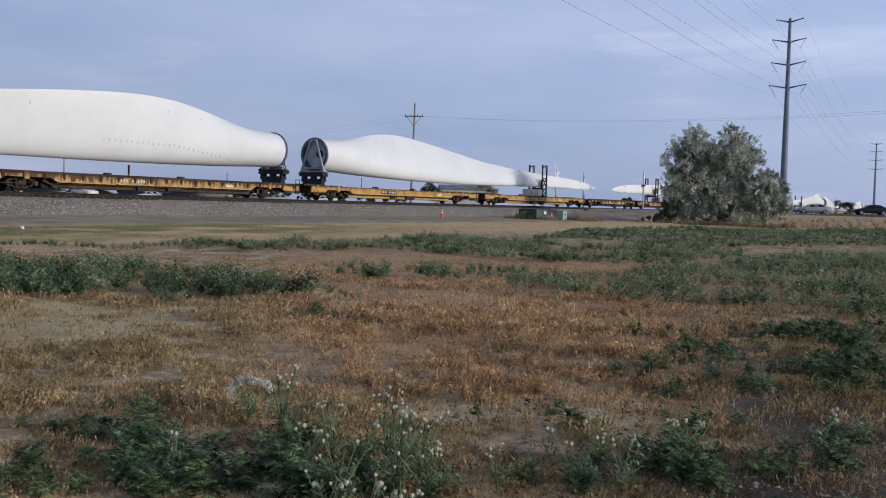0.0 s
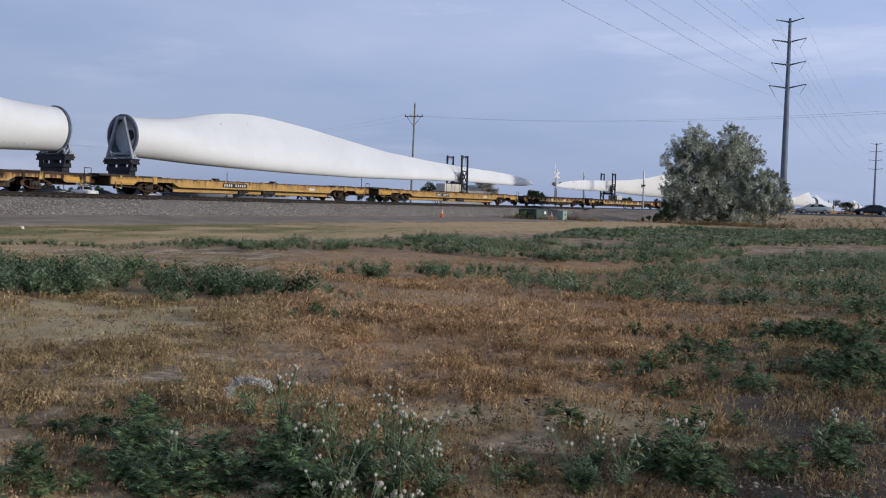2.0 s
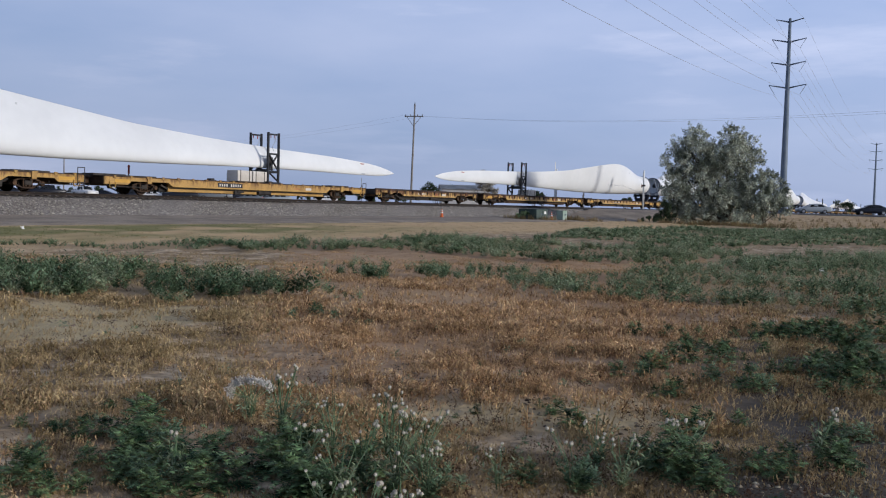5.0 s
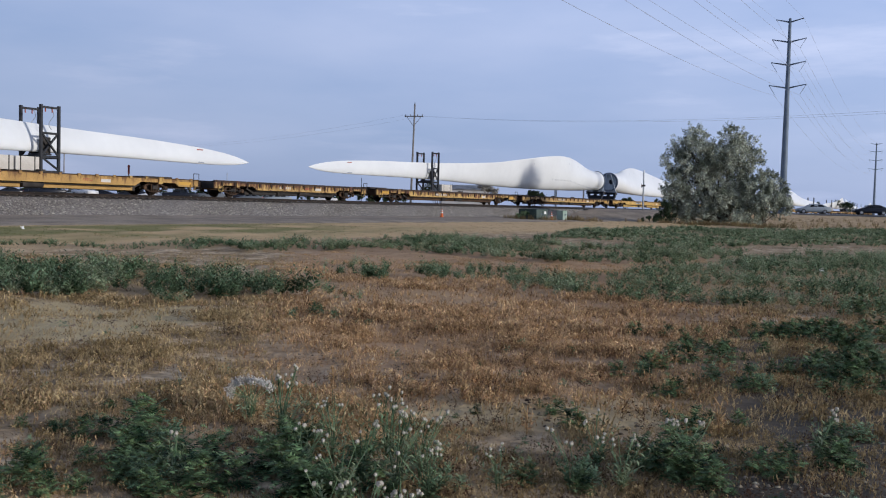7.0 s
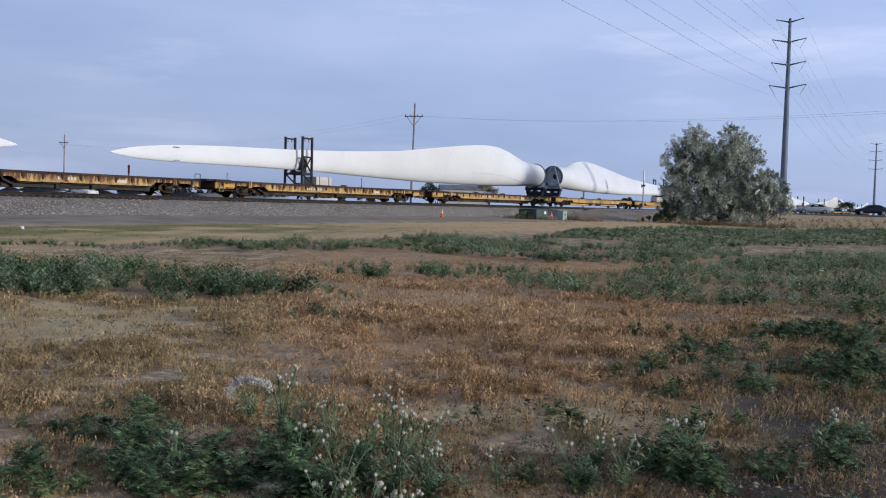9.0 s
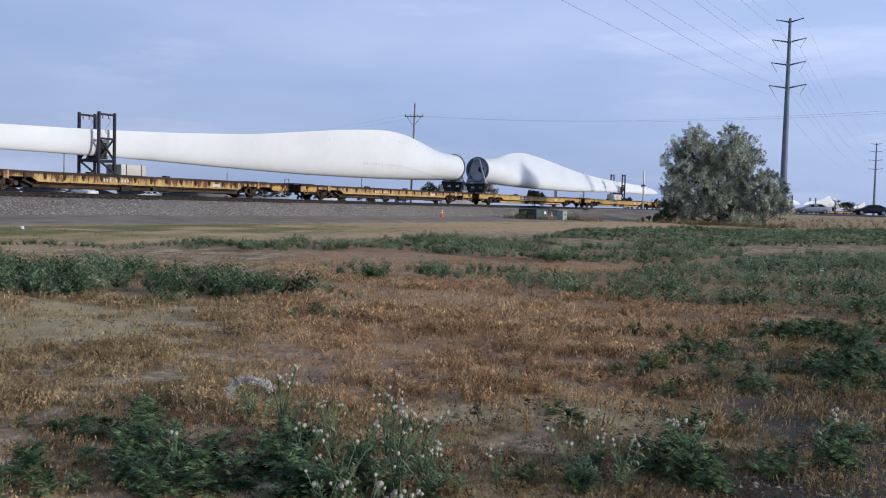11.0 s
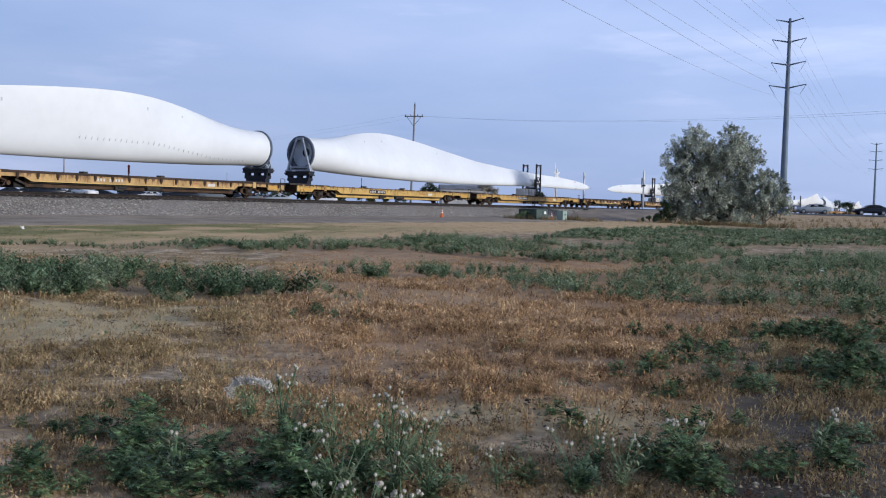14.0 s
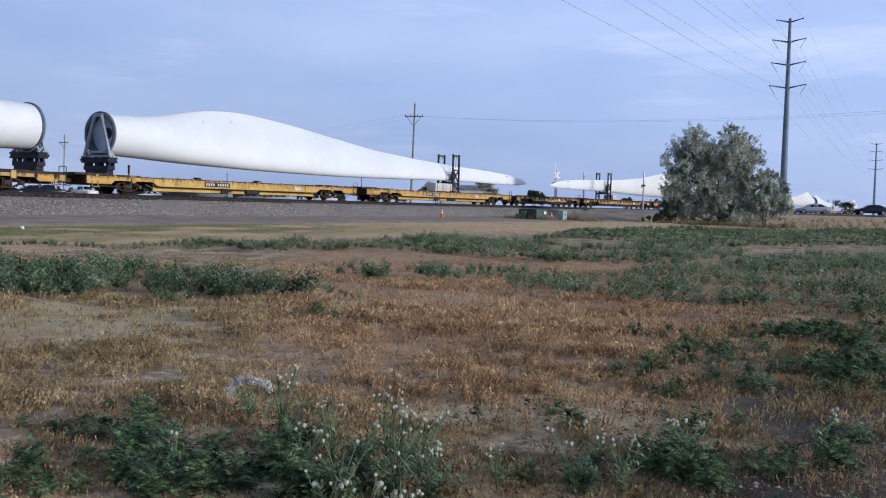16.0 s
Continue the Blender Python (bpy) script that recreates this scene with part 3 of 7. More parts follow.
def ruddy(x, y):
    """How reddish the soil and its dead weeds are: most in the middle of the field, little along its near and left edges."""
    return np.clip((x + 0.16 * y + 0.9) / 1.8, 0, 1) * np.clip((y - 6.2) / 3.0, 0, 1) * np.clip((0.30 * y + 0.6 - x) / 1.8, 0, 1) * np.clip((38 - y) / 6, 0, 1)


def olive_share(u, s):
    """How green the verge is: a patchy strip next to the gravel road that thins out along the track."""
    strip = np.clip((u - 12.0) / 1.0, 0, 1) * np.clip((23.0 - u) / 5.0, 0, 1) * np.clip((31 - s) / 20, 0.0, 1)
    return strip * np.clip(2.8 * (0.45 * mottle(u * 1.3, s * 0.22, 1.0, 44) + 0.55 * mottle(u * 1.2, s * 0.5, 1.6, 45) - 0.25), 0, 1)


# ---- ground: one sheet to the horizon ----
def axis(lo, hi, fine_lo, fine_hi, step, grow=1.16):
    vals = list(np.arange(fine_lo, fine_hi + step / 2, step))
    d, v = step, vals[-1]
    while v < hi:
        d *= grow
        v += d
        vals.append(v)
    d, v = step, vals[0]
    while v > lo:
        d *= grow
        v -= d
        vals.insert(0, v)
    return np.array(vals)


def make_ground():
    gx, gy = axis(-4000, 4000, -26, 46, 0.5), axis(-2500, 4500, 2.0, 34, 0.4, 1.06)
    X, Y = np.meshgrid(gx, gy)
    Z = ground_z(X, Y)
    u, s = side_of(X, Y)
    Z = np.where(np.abs(u) < 12.2, Z - 0.12, Z)
    ny, nx = X.shape
    idx = np.arange(nx * ny).reshape(ny, nx)
    quads = np.stack([idx[:-1, :-1], idx[:-1, 1:], idx[1:, 1:], idx[1:, :-1]], -1).reshape(-1, 4)
    me = mesh_from("ground", np.stack([X, Y, Z], -1).reshape(-1, 3), quads)
    me.polygons.foreach_set("use_smooth", np.ones(len(quads), bool))
    verge = np.clip((24.5 - u + 4 * (mottle(X, Y, 0.25, 4) - 0.5)) / 3, 0, 1)
    verge = np.maximum(verge, np.clip((np.hypot(X, Y) - 90) / 60, 0, 1))
    streak = olive_share(u, s) * verge
    for nm, arr in (("verge", verge), ("streak", streak), ("ruddy", 0.8 * ruddy(X, Y)), ("bare", patch(X, Y, BARE)), ("green", patch(X, Y, GREEN)), ("dark_corner", patch(X, Y, DARK_CORNERS[:1], 0.3))):
        at_ = me.attributes.new(nm, "FLOAT", "POINT")
        at_.data.foreach_set("value", arr.ravel().astype(np.float32))
    m = material("field_soil", [(0.215, 0.155, 0.095), (0.38, 0.285, 0.182), (0.57, 0.455, 0.315)], scale=1.6, rough=0.95, fine=9, fine_amount=0.45, bump=0.7, bump_size=0.05, spec=0.1)
    n, l = m.node_tree.nodes, m.node_tree.links
    b = n["Principled BSDF"]
    col = b.inputs["Base Color"].links[0].from_socket
    grain = n.new("ShaderNodeTexNoise")
    grain.inputs["Scale"].default_value, grain.inputs["Detail"].default_value = 2.2, 8.0
    tc = n.new("ShaderNodeTexCoord")
    l.new(tc.outputs["Object"], grain.inputs["Vector"])
    # soil in the near right corner is darker; its colour also carries shade
    for nm, dark, light in (("green", (0.28, 0.20, 0.113), (0.44, 0.325, 0.197)), ("dark_corner", (0.060, 0.051, 0.040), (0.21, 0.18, 0.14)), ("verge", (0.50, 0.345, 0.182), (0.70, 0.51, 0.295)), ("streak", (0.18, 0.172, 0.068), (0.31, 0.285, 0.125)), ("bare", (0.42, 0.325, 0.175), (0.60, 0.48, 0.285)), ("ruddy", (0.33, 0.195, 0.105), (0.58, 0.390, 0.235))):
        at_n, mix, tone = n.new("ShaderNodeAttribute"), n.new("ShaderNodeMixRGB"), n.new("ShaderNodeMixRGB")
        at_n.attribute_name = nm
        tone.inputs["Color1"].default_value, tone.inputs["Color2"].default_value = (*dark, 1), (*light, 1)
        l.new(grain.outputs["Fac"], tone.inputs["Fac"])
        l.new(at_n.outputs["Fac"], mix.inputs["Fac"])
        l.new(col, mix.inputs["Color1"])
        l.new(tone.outputs["Color"], mix.inputs["Color2"])
        col = mix.outputs["Color"]
    l.new(col, b.inputs["Base Color"])
    M["soil"] = m
    tagged(placed("ground", me, "soil"), "dry rough field with brown weeds and bare dirt", "field", kind="structure")


def sweep(name, section, s0, s1, mat, label, category, step=2.0, wave=0.0, parent=None, closed=False):
    """A strip or bar with the section (u, z) that follows the track."""
    ss = np.arange(s0, s1 + step / 2, step)
    sec = np.array(section, float)
    X, Y, _ = along(ss[:, None], sec[None, :, 0])
    Z = np.broadcast_to(sec[None, :, 1], X.shape) + wave * np.sin(ss[:, None] * 0.7 + sec[None, :, 0] * 1.3) * np.sin(ss[:, None] * 0.23)
    k = len(sec)
    idx = np.arange(len(ss) * k).reshape(-1, k)
    nxt = np.roll(idx, -1, 1) if closed else idx
    a, b = (idx, nxt) if closed else (idx[:, :-1], idx[:, 1:])
    quads = np.stack([a[:-1], b[:-1], b[1:], a[1:]], -1).reshape(-1, 4)
    ob = placed(name, mesh_from(name, np.stack([X, Y, Z], -1).reshape(-1, 3), quads), mat, parent)
    if not parent:
        tagged(ob, label, category, kind="structure")
    return ob


def make_track():
    lane = sweep("gravel_road", [(12.6, 0.0), (12.2, 0.0), (11.0, 0.0), (9.5, 0.0), (8.0, 0.0), (6.0, 0.0), (4.3, 0.0), (3.7, 0.0)], -120, 104, "gravel", "compacted grey gravel service road beside the railway", "gravel road", step=1.5)
    co = np.empty(len(lane.data.vertices) * 3, np.float32)
    lane.data.vertices.foreach_get("co", co)
    co = co.reshape(-1, 3)
    uu, ss = side_of(co[:, 0].astype(float), co[:, 1].astype(float))
    co[:, 2] = ground_z(co[:, 0], co[:, 1]) + np.interp(uu, [3.8, 4.5, 12.1, 12.6], [0.10, 0.05, 0.035, -0.20]) + 0.012 * np.sin(ss * 0.7 + uu)
    lane.data.vertices.foreach_set("co", co.ravel())
    lane.data.update()
    bed = sweep("ballast_bed", [(5.1, 0.42), (4.7, 0.56), (3.4, 0.98), (2.1, 1.38), (1.7, 1.42), (-1.7, 1.42), (-2.1, 1.38), (-4.6, 0.7)], -200, 860, "ballast", "grey crushed-stone ballast bank under the railway", "ballast", wave=0.04)
    rng = np.random.default_rng(3)
    n = 9000
    ss, uu = rng.uniform(2, 92, n) ** 1.0, rng.uniform(1.75, 4.9, n)
    X, Y, _ = along(ss, uu)
    Z = np.interp(uu, [1.7, 2.1, 3.4, 4.7, 5.1], [1.42, 1.38, 0.98, 0.56, 0.42])
    octa = (np.array([(1, 0, 0), (0, 1, 0), (-1, 0, 0), (0, -1, 0), (0.1, 0, 0.75), (0, 0.1, -0.6)], float), np.array([(0, 1, 4), (1, 2, 4), (2, 3, 4), (3, 0, 4), (1, 0, 5), (2, 1, 5), (3, 2, 5), (0, 3, 5)]))
    stuff("stone", [octa], np.stack([X, Y, Z + 0.01, rng.uniform(0.03, 0.062, n)], -1), "stone", "", "", rng, parent=bed)
    # dark strip along the rails: shade below the cars painted in, with oily grime
    sweep("stained_crown", [(1.62, 1.415), (1.36, 1.47), (1.25, 1.50), (-1.25, 1.50), (-1.36, 1.47), (-1.62, 1.415)], -200, 300, "dark_ballast", "", "", wave=0.008, parent=bed)
    for k, u in (("near", 0.755), ("far", -0.755)):
        rail = sweep("rail", [(u - 0.035, RAIL_Z), (u + 0.035, RAIL_Z), (u + 0.035, RAIL_Z - 0.04), (u + 0.01, RAIL_Z - 0.05), (u + 0.01, RAIL_Z - 0.14), (u + 0.07, RAIL_Z - 0.16), (u - 0.07, RAIL_Z - 0.16), (u - 0.01, RAIL_Z - 0.14), (u - 0.01, RAIL_Z - 0.05), (u - 0.035, RAIL_Z - 0.04)],
                     -200, 860, "rail", "rust-brown steel rail on wooden ties", "rail", closed=True)
        rail["group"] = "rails of the track"
    tie = boxes((-0.115, 0.115, -1.3, 1.3, -0.12, 0.055), bevel=0.012)
    me = bpy.data.meshes.new("tie")
    tie.to_mesh(me)
    tie.free()
    for i in range(170):
        s = 4 + i * 0.52
        x, y, h = along(s)
        placed("tie", me, "tie", bed, m=pose(float(x), float(y), 1.492, 0, 0, 90 - math.degrees(h)))


def make_road():
    d = (ROAD_B - ROAD_A).normalized()
    nrm = Vector((-d.y, d.x))
    ts = np.arange(0, 345, 3.0)
    rows = []
    for w, dz in ((-6.0, -0.10), (-5.2, 0.05), (-4.0, 0.08), (0, 0.12), (4.0, 0.08), (5.2, 0.05), (6.0, -0.10)):
        cx, cy = ROAD_A.x + d.x * ts + nrm.x * w, ROAD_A.y + d.y * ts + nrm.y * w
        zc = ground_z(ROAD_A.x + d.x * ts, ROAD_A.y + d.y * ts)
        u, s = side_of(cx, cy)
        z = np.maximum(zc + dz, np.interp(np.abs(u), [0, 2.5, 6], [RAIL_Z - 0.015, RAIL_Z - 0.015, 1.5]) + dz - 0.12)
        rows.append(np.stack([cx, cy, z], -1))
    A = np.stack(rows, 1)
    idx = np.arange(A.shape[0] * A.shape[1]).reshape(A.shape[:2])
    quads = np.stack([idx[:-1, :-1], idx[1:, :-1], idx[1:, 1:], idx[:-1, 1:]], -1).reshape(-1, 4)
    road = tagged(placed("road", mesh_from("road", A.reshape(-1, 3), quads), "asphalt"), "worn grey asphalt road over the level crossing", "road", kind="structure")
    for w in (-3.7, 3.7):
        i = 1 if w < 0 else 5
        pts = A[:, 2 if w < 0 else 4]
        V = np.concatenate([pts + np.array([nrm.x, nrm.y, 0]) * 0.06 + [0, 0, 0.006], pts - np.array([nrm.x, nrm.y, 0]) * 0.06 + [0, 0, 0.006]])
        k = len(pts)
        q = np.stack([np.arange(k - 1), np.arange(1, k), np.arange(1, k) + k, np.arange(k - 1) + k], -1)
        placed("edge_line", mesh_from("edge_line", V, q), "white", road, "worn white edge line")


# ---- things that stand still ----
def wire(name, a, b, sag, r, label, parent=None, group=""):
    cu = bpy.data.curves.new(name, "CURVE")
    cu.dimensions, cu.bevel_depth, cu.bevel_resolution = "3D", r, 1
    sp = cu.splines.new("POLY")
    sp.points.add(24)
    a, b = Vector(a), Vector(b)
    for i, p in enumerate(sp.points):
        k = i / 24
        q = a.lerp(b, k)
        p.co = (q.x, q.y, q.z - 4 * sag * k * (1 - k), 1)
    tmp = bpy.data.objects.new("tmp", cu)
    me = bpy.data.meshes.new_from_object(tmp)
    bpy.data.objects.remove(tmp)
    ob = placed(name, me, None)
    ob.data.materials.clear()
    ob.data.materials.append(M["cable"])
    return tagged(ob, label, "cable", group)


ARMS = [(24.7, 1.65), (22.15, 2.05), (19.2, 2.1), (16.25, 2.25)]


def transmission_pole(x, y, z, h, face):
    """A tapered steel monopole with four pairs of upswept arms; face: the arms' bearing in degrees."""
    top = new("transmission_pole")
    tagged(top, "tall tapered grey steel power-line pole with four pairs of arms", "power pole", "power-line poles")
    top.matrix_world = pose(x, y, z, 0, 0, face)
    k = h / 25.2
    part("shaft", lathe([(0.50, -0.6), (0.46, 0.0), (0.17, h - 0.1), (0.12, h)], 12), "galv", top, smooth=True)
    part("base_plate", lathe([(0.75, -0.15), (0.75, 0.06), (0.5, 0.08)], 16), "galv", top)
    for za, reach in ARMS:
        for sgn in (-1, 1):
            bm = bmesh.new()
            bar(bm, (0, 0, za * k), (sgn * reach * k, 0, (za + 0.42) * k), 0.11, 8, 0.05)
            bar(bm, (sgn * reach * k, 0, (za + 0.30) * k), (sgn * reach * k, 0, (za + 0.48) * k), 0.05, 6)
            arm = part("arm", bm, "galv", top)
            if za < 24:
                bm = bmesh.new()
                for j in range(6):
                    bar(bm, (sgn * (reach - 0.12 * j) * k, 0, (za + 0.36 - 0.20 * j) * k), (sgn * (reach - 0.12 * (j + 0.8)) * k, 0, (za + 0.36 - 0.20 * (j + 0.8)) * k), 0.035, 8)
                part("insulator", bm, "grey_steel", arm, "string of grey insulator discs")
    return top


def utility_pole(x, y, z, h, lean, face, label):
    top = new("utility_pole")
    tagged(top, label, "utility pole", "wooden poles behind the railway")
    top.matrix_world = pose(x, y, z, 0, lean, 0)
    part("pole", lathe([(0.15, -0.5), (0.14, 0.0), (0.09, h)], 10), "wood_pole", top, smooth=True)
    turn = pose(0, 0, 0, 0, 0, face)
    arm = part("crossarm", boxes((-1.30, 1.30, -0.17, -0.06, h - 1.62, h - 1.50), bevel=0.01), "wood_pole", top, m=turn)
    bm = bmesh.new()
    for s in (-1, 1):
        bar(bm, (s * 1.0, -0.12, h - 1.62), (0, -0.12, h - 2.75), 0.035, 6)
    part("brace", bm, "wood_pole", top, m=turn)
    for xx in (-1.2, -0.5, 0.5, 1.2):
        part("insulator", lathe([(0.03, 0), (0.07, 0.05), (0.05, 0.1), (0.07, 0.14), (0.03, 0.2)], 8), "grey_steel", arm, m=pose(xx, -0.115, h - 1.50))
    part("pole_cap_insulator", lathe([(0.03, 0), (0.07, 0.06), (0.03, 0.22)], 8), "grey_steel", top, m=pose(0, 0, h))
    return top


def blob_leaves(rng, centres, radii, n, size, squash=0.95, shell=0.40):
    """Leaf quads scattered round clump middles, denser towards the outside."""
    k = rng.choice(len(centres), n, p=radii ** 2 / np.sum(radii ** 2))
    d = rng.normal(size=(n, 3))
    d /= np.linalg.norm(d, axis=1)[:, None]
    r = radii[k] * (shell + (1 - shell) * rng.random(n)) * rng.uniform(0.7, 1.12, n)
    c = centres[k] + d * r[:, None] * np.array([1, 1, squash])
    a = rng.normal(size=(n, 3))
    a += d * 0.6 + np.array([0, 0, -0.3])
    a /= np.linalg.norm(a, axis=1)[:, None]
    b = np.cross(a, rng.normal(size=(n, 3)))
    b /= np.linalg.norm(b, axis=1)[:, None]
    L, W = size * rng.uniform(0.7, 1.4, n)[:, None], size * 0.28 * rng.uniform(0.7, 1.3, n)[:, None]
    V = np.stack([c - a * L, c + b * W, c + a * L, c - b * W], 1).reshape(-1, 3)
    return V, np.arange(4 * n).reshape(-1, 4)


def tree(name, x, y, z, clumps, label, category, leaf_mat, n, leaf, seed, trunk_r=0.16, sub=7, spread=0.55, group=""):
    """A tree or bush: trunk and limbs that reach each clump, and a crown of small leaves. clumps: rows of x, y, z, radius."""
    rng = np.random.default_rng(seed)
    top = new(name)
    top.matrix_world = pose(x, y, z)
    tagged(top, label, category, group)
    C = np.array(clumps, float)
    bm = bmesh.new()
    zmin = 0.25
    for cx, cy, cz, r in C:
        p = Vector((rng.normal(0, 0.12), rng.normal(0, 0.12), -0.2))
        goal = Vector((cx, cy, cz + r * 0.3))
        steps, rad = 4, trunk_r * (0.55 + 0.5 * rng.random())
        for i in range(steps):
            q = p.lerp(goal, 1 / (steps - i)) + Vector(rng.normal(0, 0.10, 3)) * (1 if i < steps - 1 else 0)
            bar(bm, p, q, rad, 7, rad * 0.72)
            p, rad = q, rad * 0.72
        for _ in range(5):
            d = Vector(rng.normal(size=3)).normalized() * r * 0.8
            bar(bm, goal - Vector((0, 0, r * 0.4)), goal + d, rad, 5, rad * 0.3)
    part("trunk", bm, "bark", top, smooth=True)
    centres, radii = [], []
    for cx, cy, cz, r in C:
        for _ in range(sub):
            d = rng.normal(size=3)
            d /= np.linalg.norm(d)
            q, ln = np.array((cx, cy, cz)) + d * r * spread * rng.uniform(0.5, 1.15), r * rng.uniform(0.16, 0.38)
            for k in range(3 if n > 20000 else 1):                # each spray is a short upright string of clumps
                centres.append((q[0] + d[0] * 0.2 * r * k, q[1] + d[1] * 0.2 * r * k, max(q[2] + 0.75 * ln * k, zmin)))
                radii.append(ln * (1.0 - 0.22 * k) * (1 if n > 20000 else 1.7))
        for _ in range(sub if n > 20000 else 0):                  # loose sprays that fray the outline
            d = rng.normal(size=3) + np.array([0, 0, 0.5])
            d /= np.linalg.norm(d)
            for k in (0.85, 0.97, 1.07):
                centres.append((cx + d[0] * r * k, cy + d[1] * r * k, max(cz + d[2] * r * k, zmin)))
                radii.append(r * 0.16 * (1.35 - 0.5 * k))
    V, Q = blob_leaves(rng, np.array(centres), np.array(radii), n, leaf)
    V[:, 2] = np.maximum(V[:, 2], 0.02)
    tagged(placed("crown", mesh_from("crown", V, Q), leaf_mat, top), kind="stuff")
    return top


def utility_cabinet(x, y, z, rz, w, d, h, mat, label):
    top = new("utility_cabinet")
    top.matrix_world = pose(x, y, z, 0, 0, rz)
    tagged(top, label, "utility cabinet", "cabinets by the service road")
    part("plinth", boxes((-w / 2 - 0.08, w / 2 + 0.08, -d / 2 - 0.08, d / 2 + 0.08, -0.3, 0.08), bevel=0.01), "ballast", top)
    part("body", boxes((-w / 2, w / 2, -d / 2, d / 2, 0.08, h - 0.06), bevel=0.015), mat, top)
    part("lid", boxes((-w / 2 - 0.04, w / 2 + 0.04, -d / 2 - 0.04, d / 2 + 0.04, h - 0.06, h), bevel=0.015), mat, top)
    for s in (-1, 1):
        door = part("door", boxes((s * w / 4 - w / 4 + 0.03, s * w / 4 + w / 4 - 0.03, -d / 2 - 0.02, -d / 2, 0.14, h - 0.12), bevel=0.006), mat, top)
        part("handle", boxes((-s * 0.06 - 0.02, -s * 0.06 + 0.02, -d / 2 - 0.05, -d / 2 - 0.02, h * 0.5, h * 0.5 + 0.14), bevel=0.005), "galv", door)
    if mat == "box_green":
        part("warning_label", boxes((w / 4 - 0.12, w / 4 + 0.12, -d / 2 - 0.026, -d / 2 - 0.021, h * 0.55, h * 0.80)), "white", top, "white warning label")
    return top


def traffic_cone(x, y, z):
    top = new("traffic_cone")
    top.matrix_world = pose(x, y, z)
    tagged(top, "orange traffic cone with white bands by the gravel road", "traffic cone", "cones by the service road")
    part("base", boxes((-0.19, 0.19, -0.19, 0.19, 0.0, 0.035), bevel=0.008), "orange", top)
    part("cone", lathe([(0.155, 0.035), (0.14, 0.06), (0.035, 0.70), (0.03, 0.71)], 16), "orange", top, smooth=True)
    for z0, z1 in ((0.34, 0.46), (0.54, 0.62)):
        r = lambda h: 0.14 - (h - 0.06) * 0.164 + 0.004
        part("band", lathe([(r(z0), z0), (r(z1), z1)], 16), "white", top, "white reflective band")


def crossing_signal(x, y, z, rz, gate, label):
    """A level-crossing mast with crossbuck and lamps; gate: its arm stands upright."""
    top = new("crossing_signal")
    top.matrix_world = pose(x, y, z, 0, 0, rz)
    tagged(top, label, "crossing signal", "level-crossing signals")
    part("base", boxes((-0.25, 0.25, -0.25, 0.25, -0.3, 0.25), bevel=0.02), "galv", top)
    part("mast", lathe([(0.13, 0.25), (0.12, 5.4), (0.05, 5.48)], 12), "mast_paint", top, smooth=True)
    for a in (-45, 45):
        part("crossbuck_blade", boxes((-0.6, 0.6, -0.09, -0.07, -0.11, 0.11), bevel=0.004), "white", top, "white crossbuck blade", m=pose(0, -0.005 * (a > 0), 4.6, 0, a, 0))
    bar_ = boxes((-0.75, 0.75, -0.05, 0.05, 3.35, 3.43), bevel=0.01)
    part("lamp_bar", bar_, "black", top)
    for s in (-1, 1):
        lamp = part("lamp", lathe([(0.25, -0.10), (0.27, -0.08), (0.13, -0.06), (0.10, 0.22)], 16, "Y"), "black", top, "black lamp with round backing", m=pose(s * 0.55, -0.1, 3.39))
        part("lens", lathe([(0.1, -0.13), (0.1, -0.10)], 12, "Y"), "tail", lamp)
    if gate:
        part("gate_box", boxes((-0.22, 0.22, 0.1, 0.55, 0.8, 1.4), bevel=0.03), "galv", top)
        part("gate_arm", boxes((-0.05, 0.05, 0.30, 0.36, 0.9, gate), bevel=0.01), "white", top, "raised white gate arm")


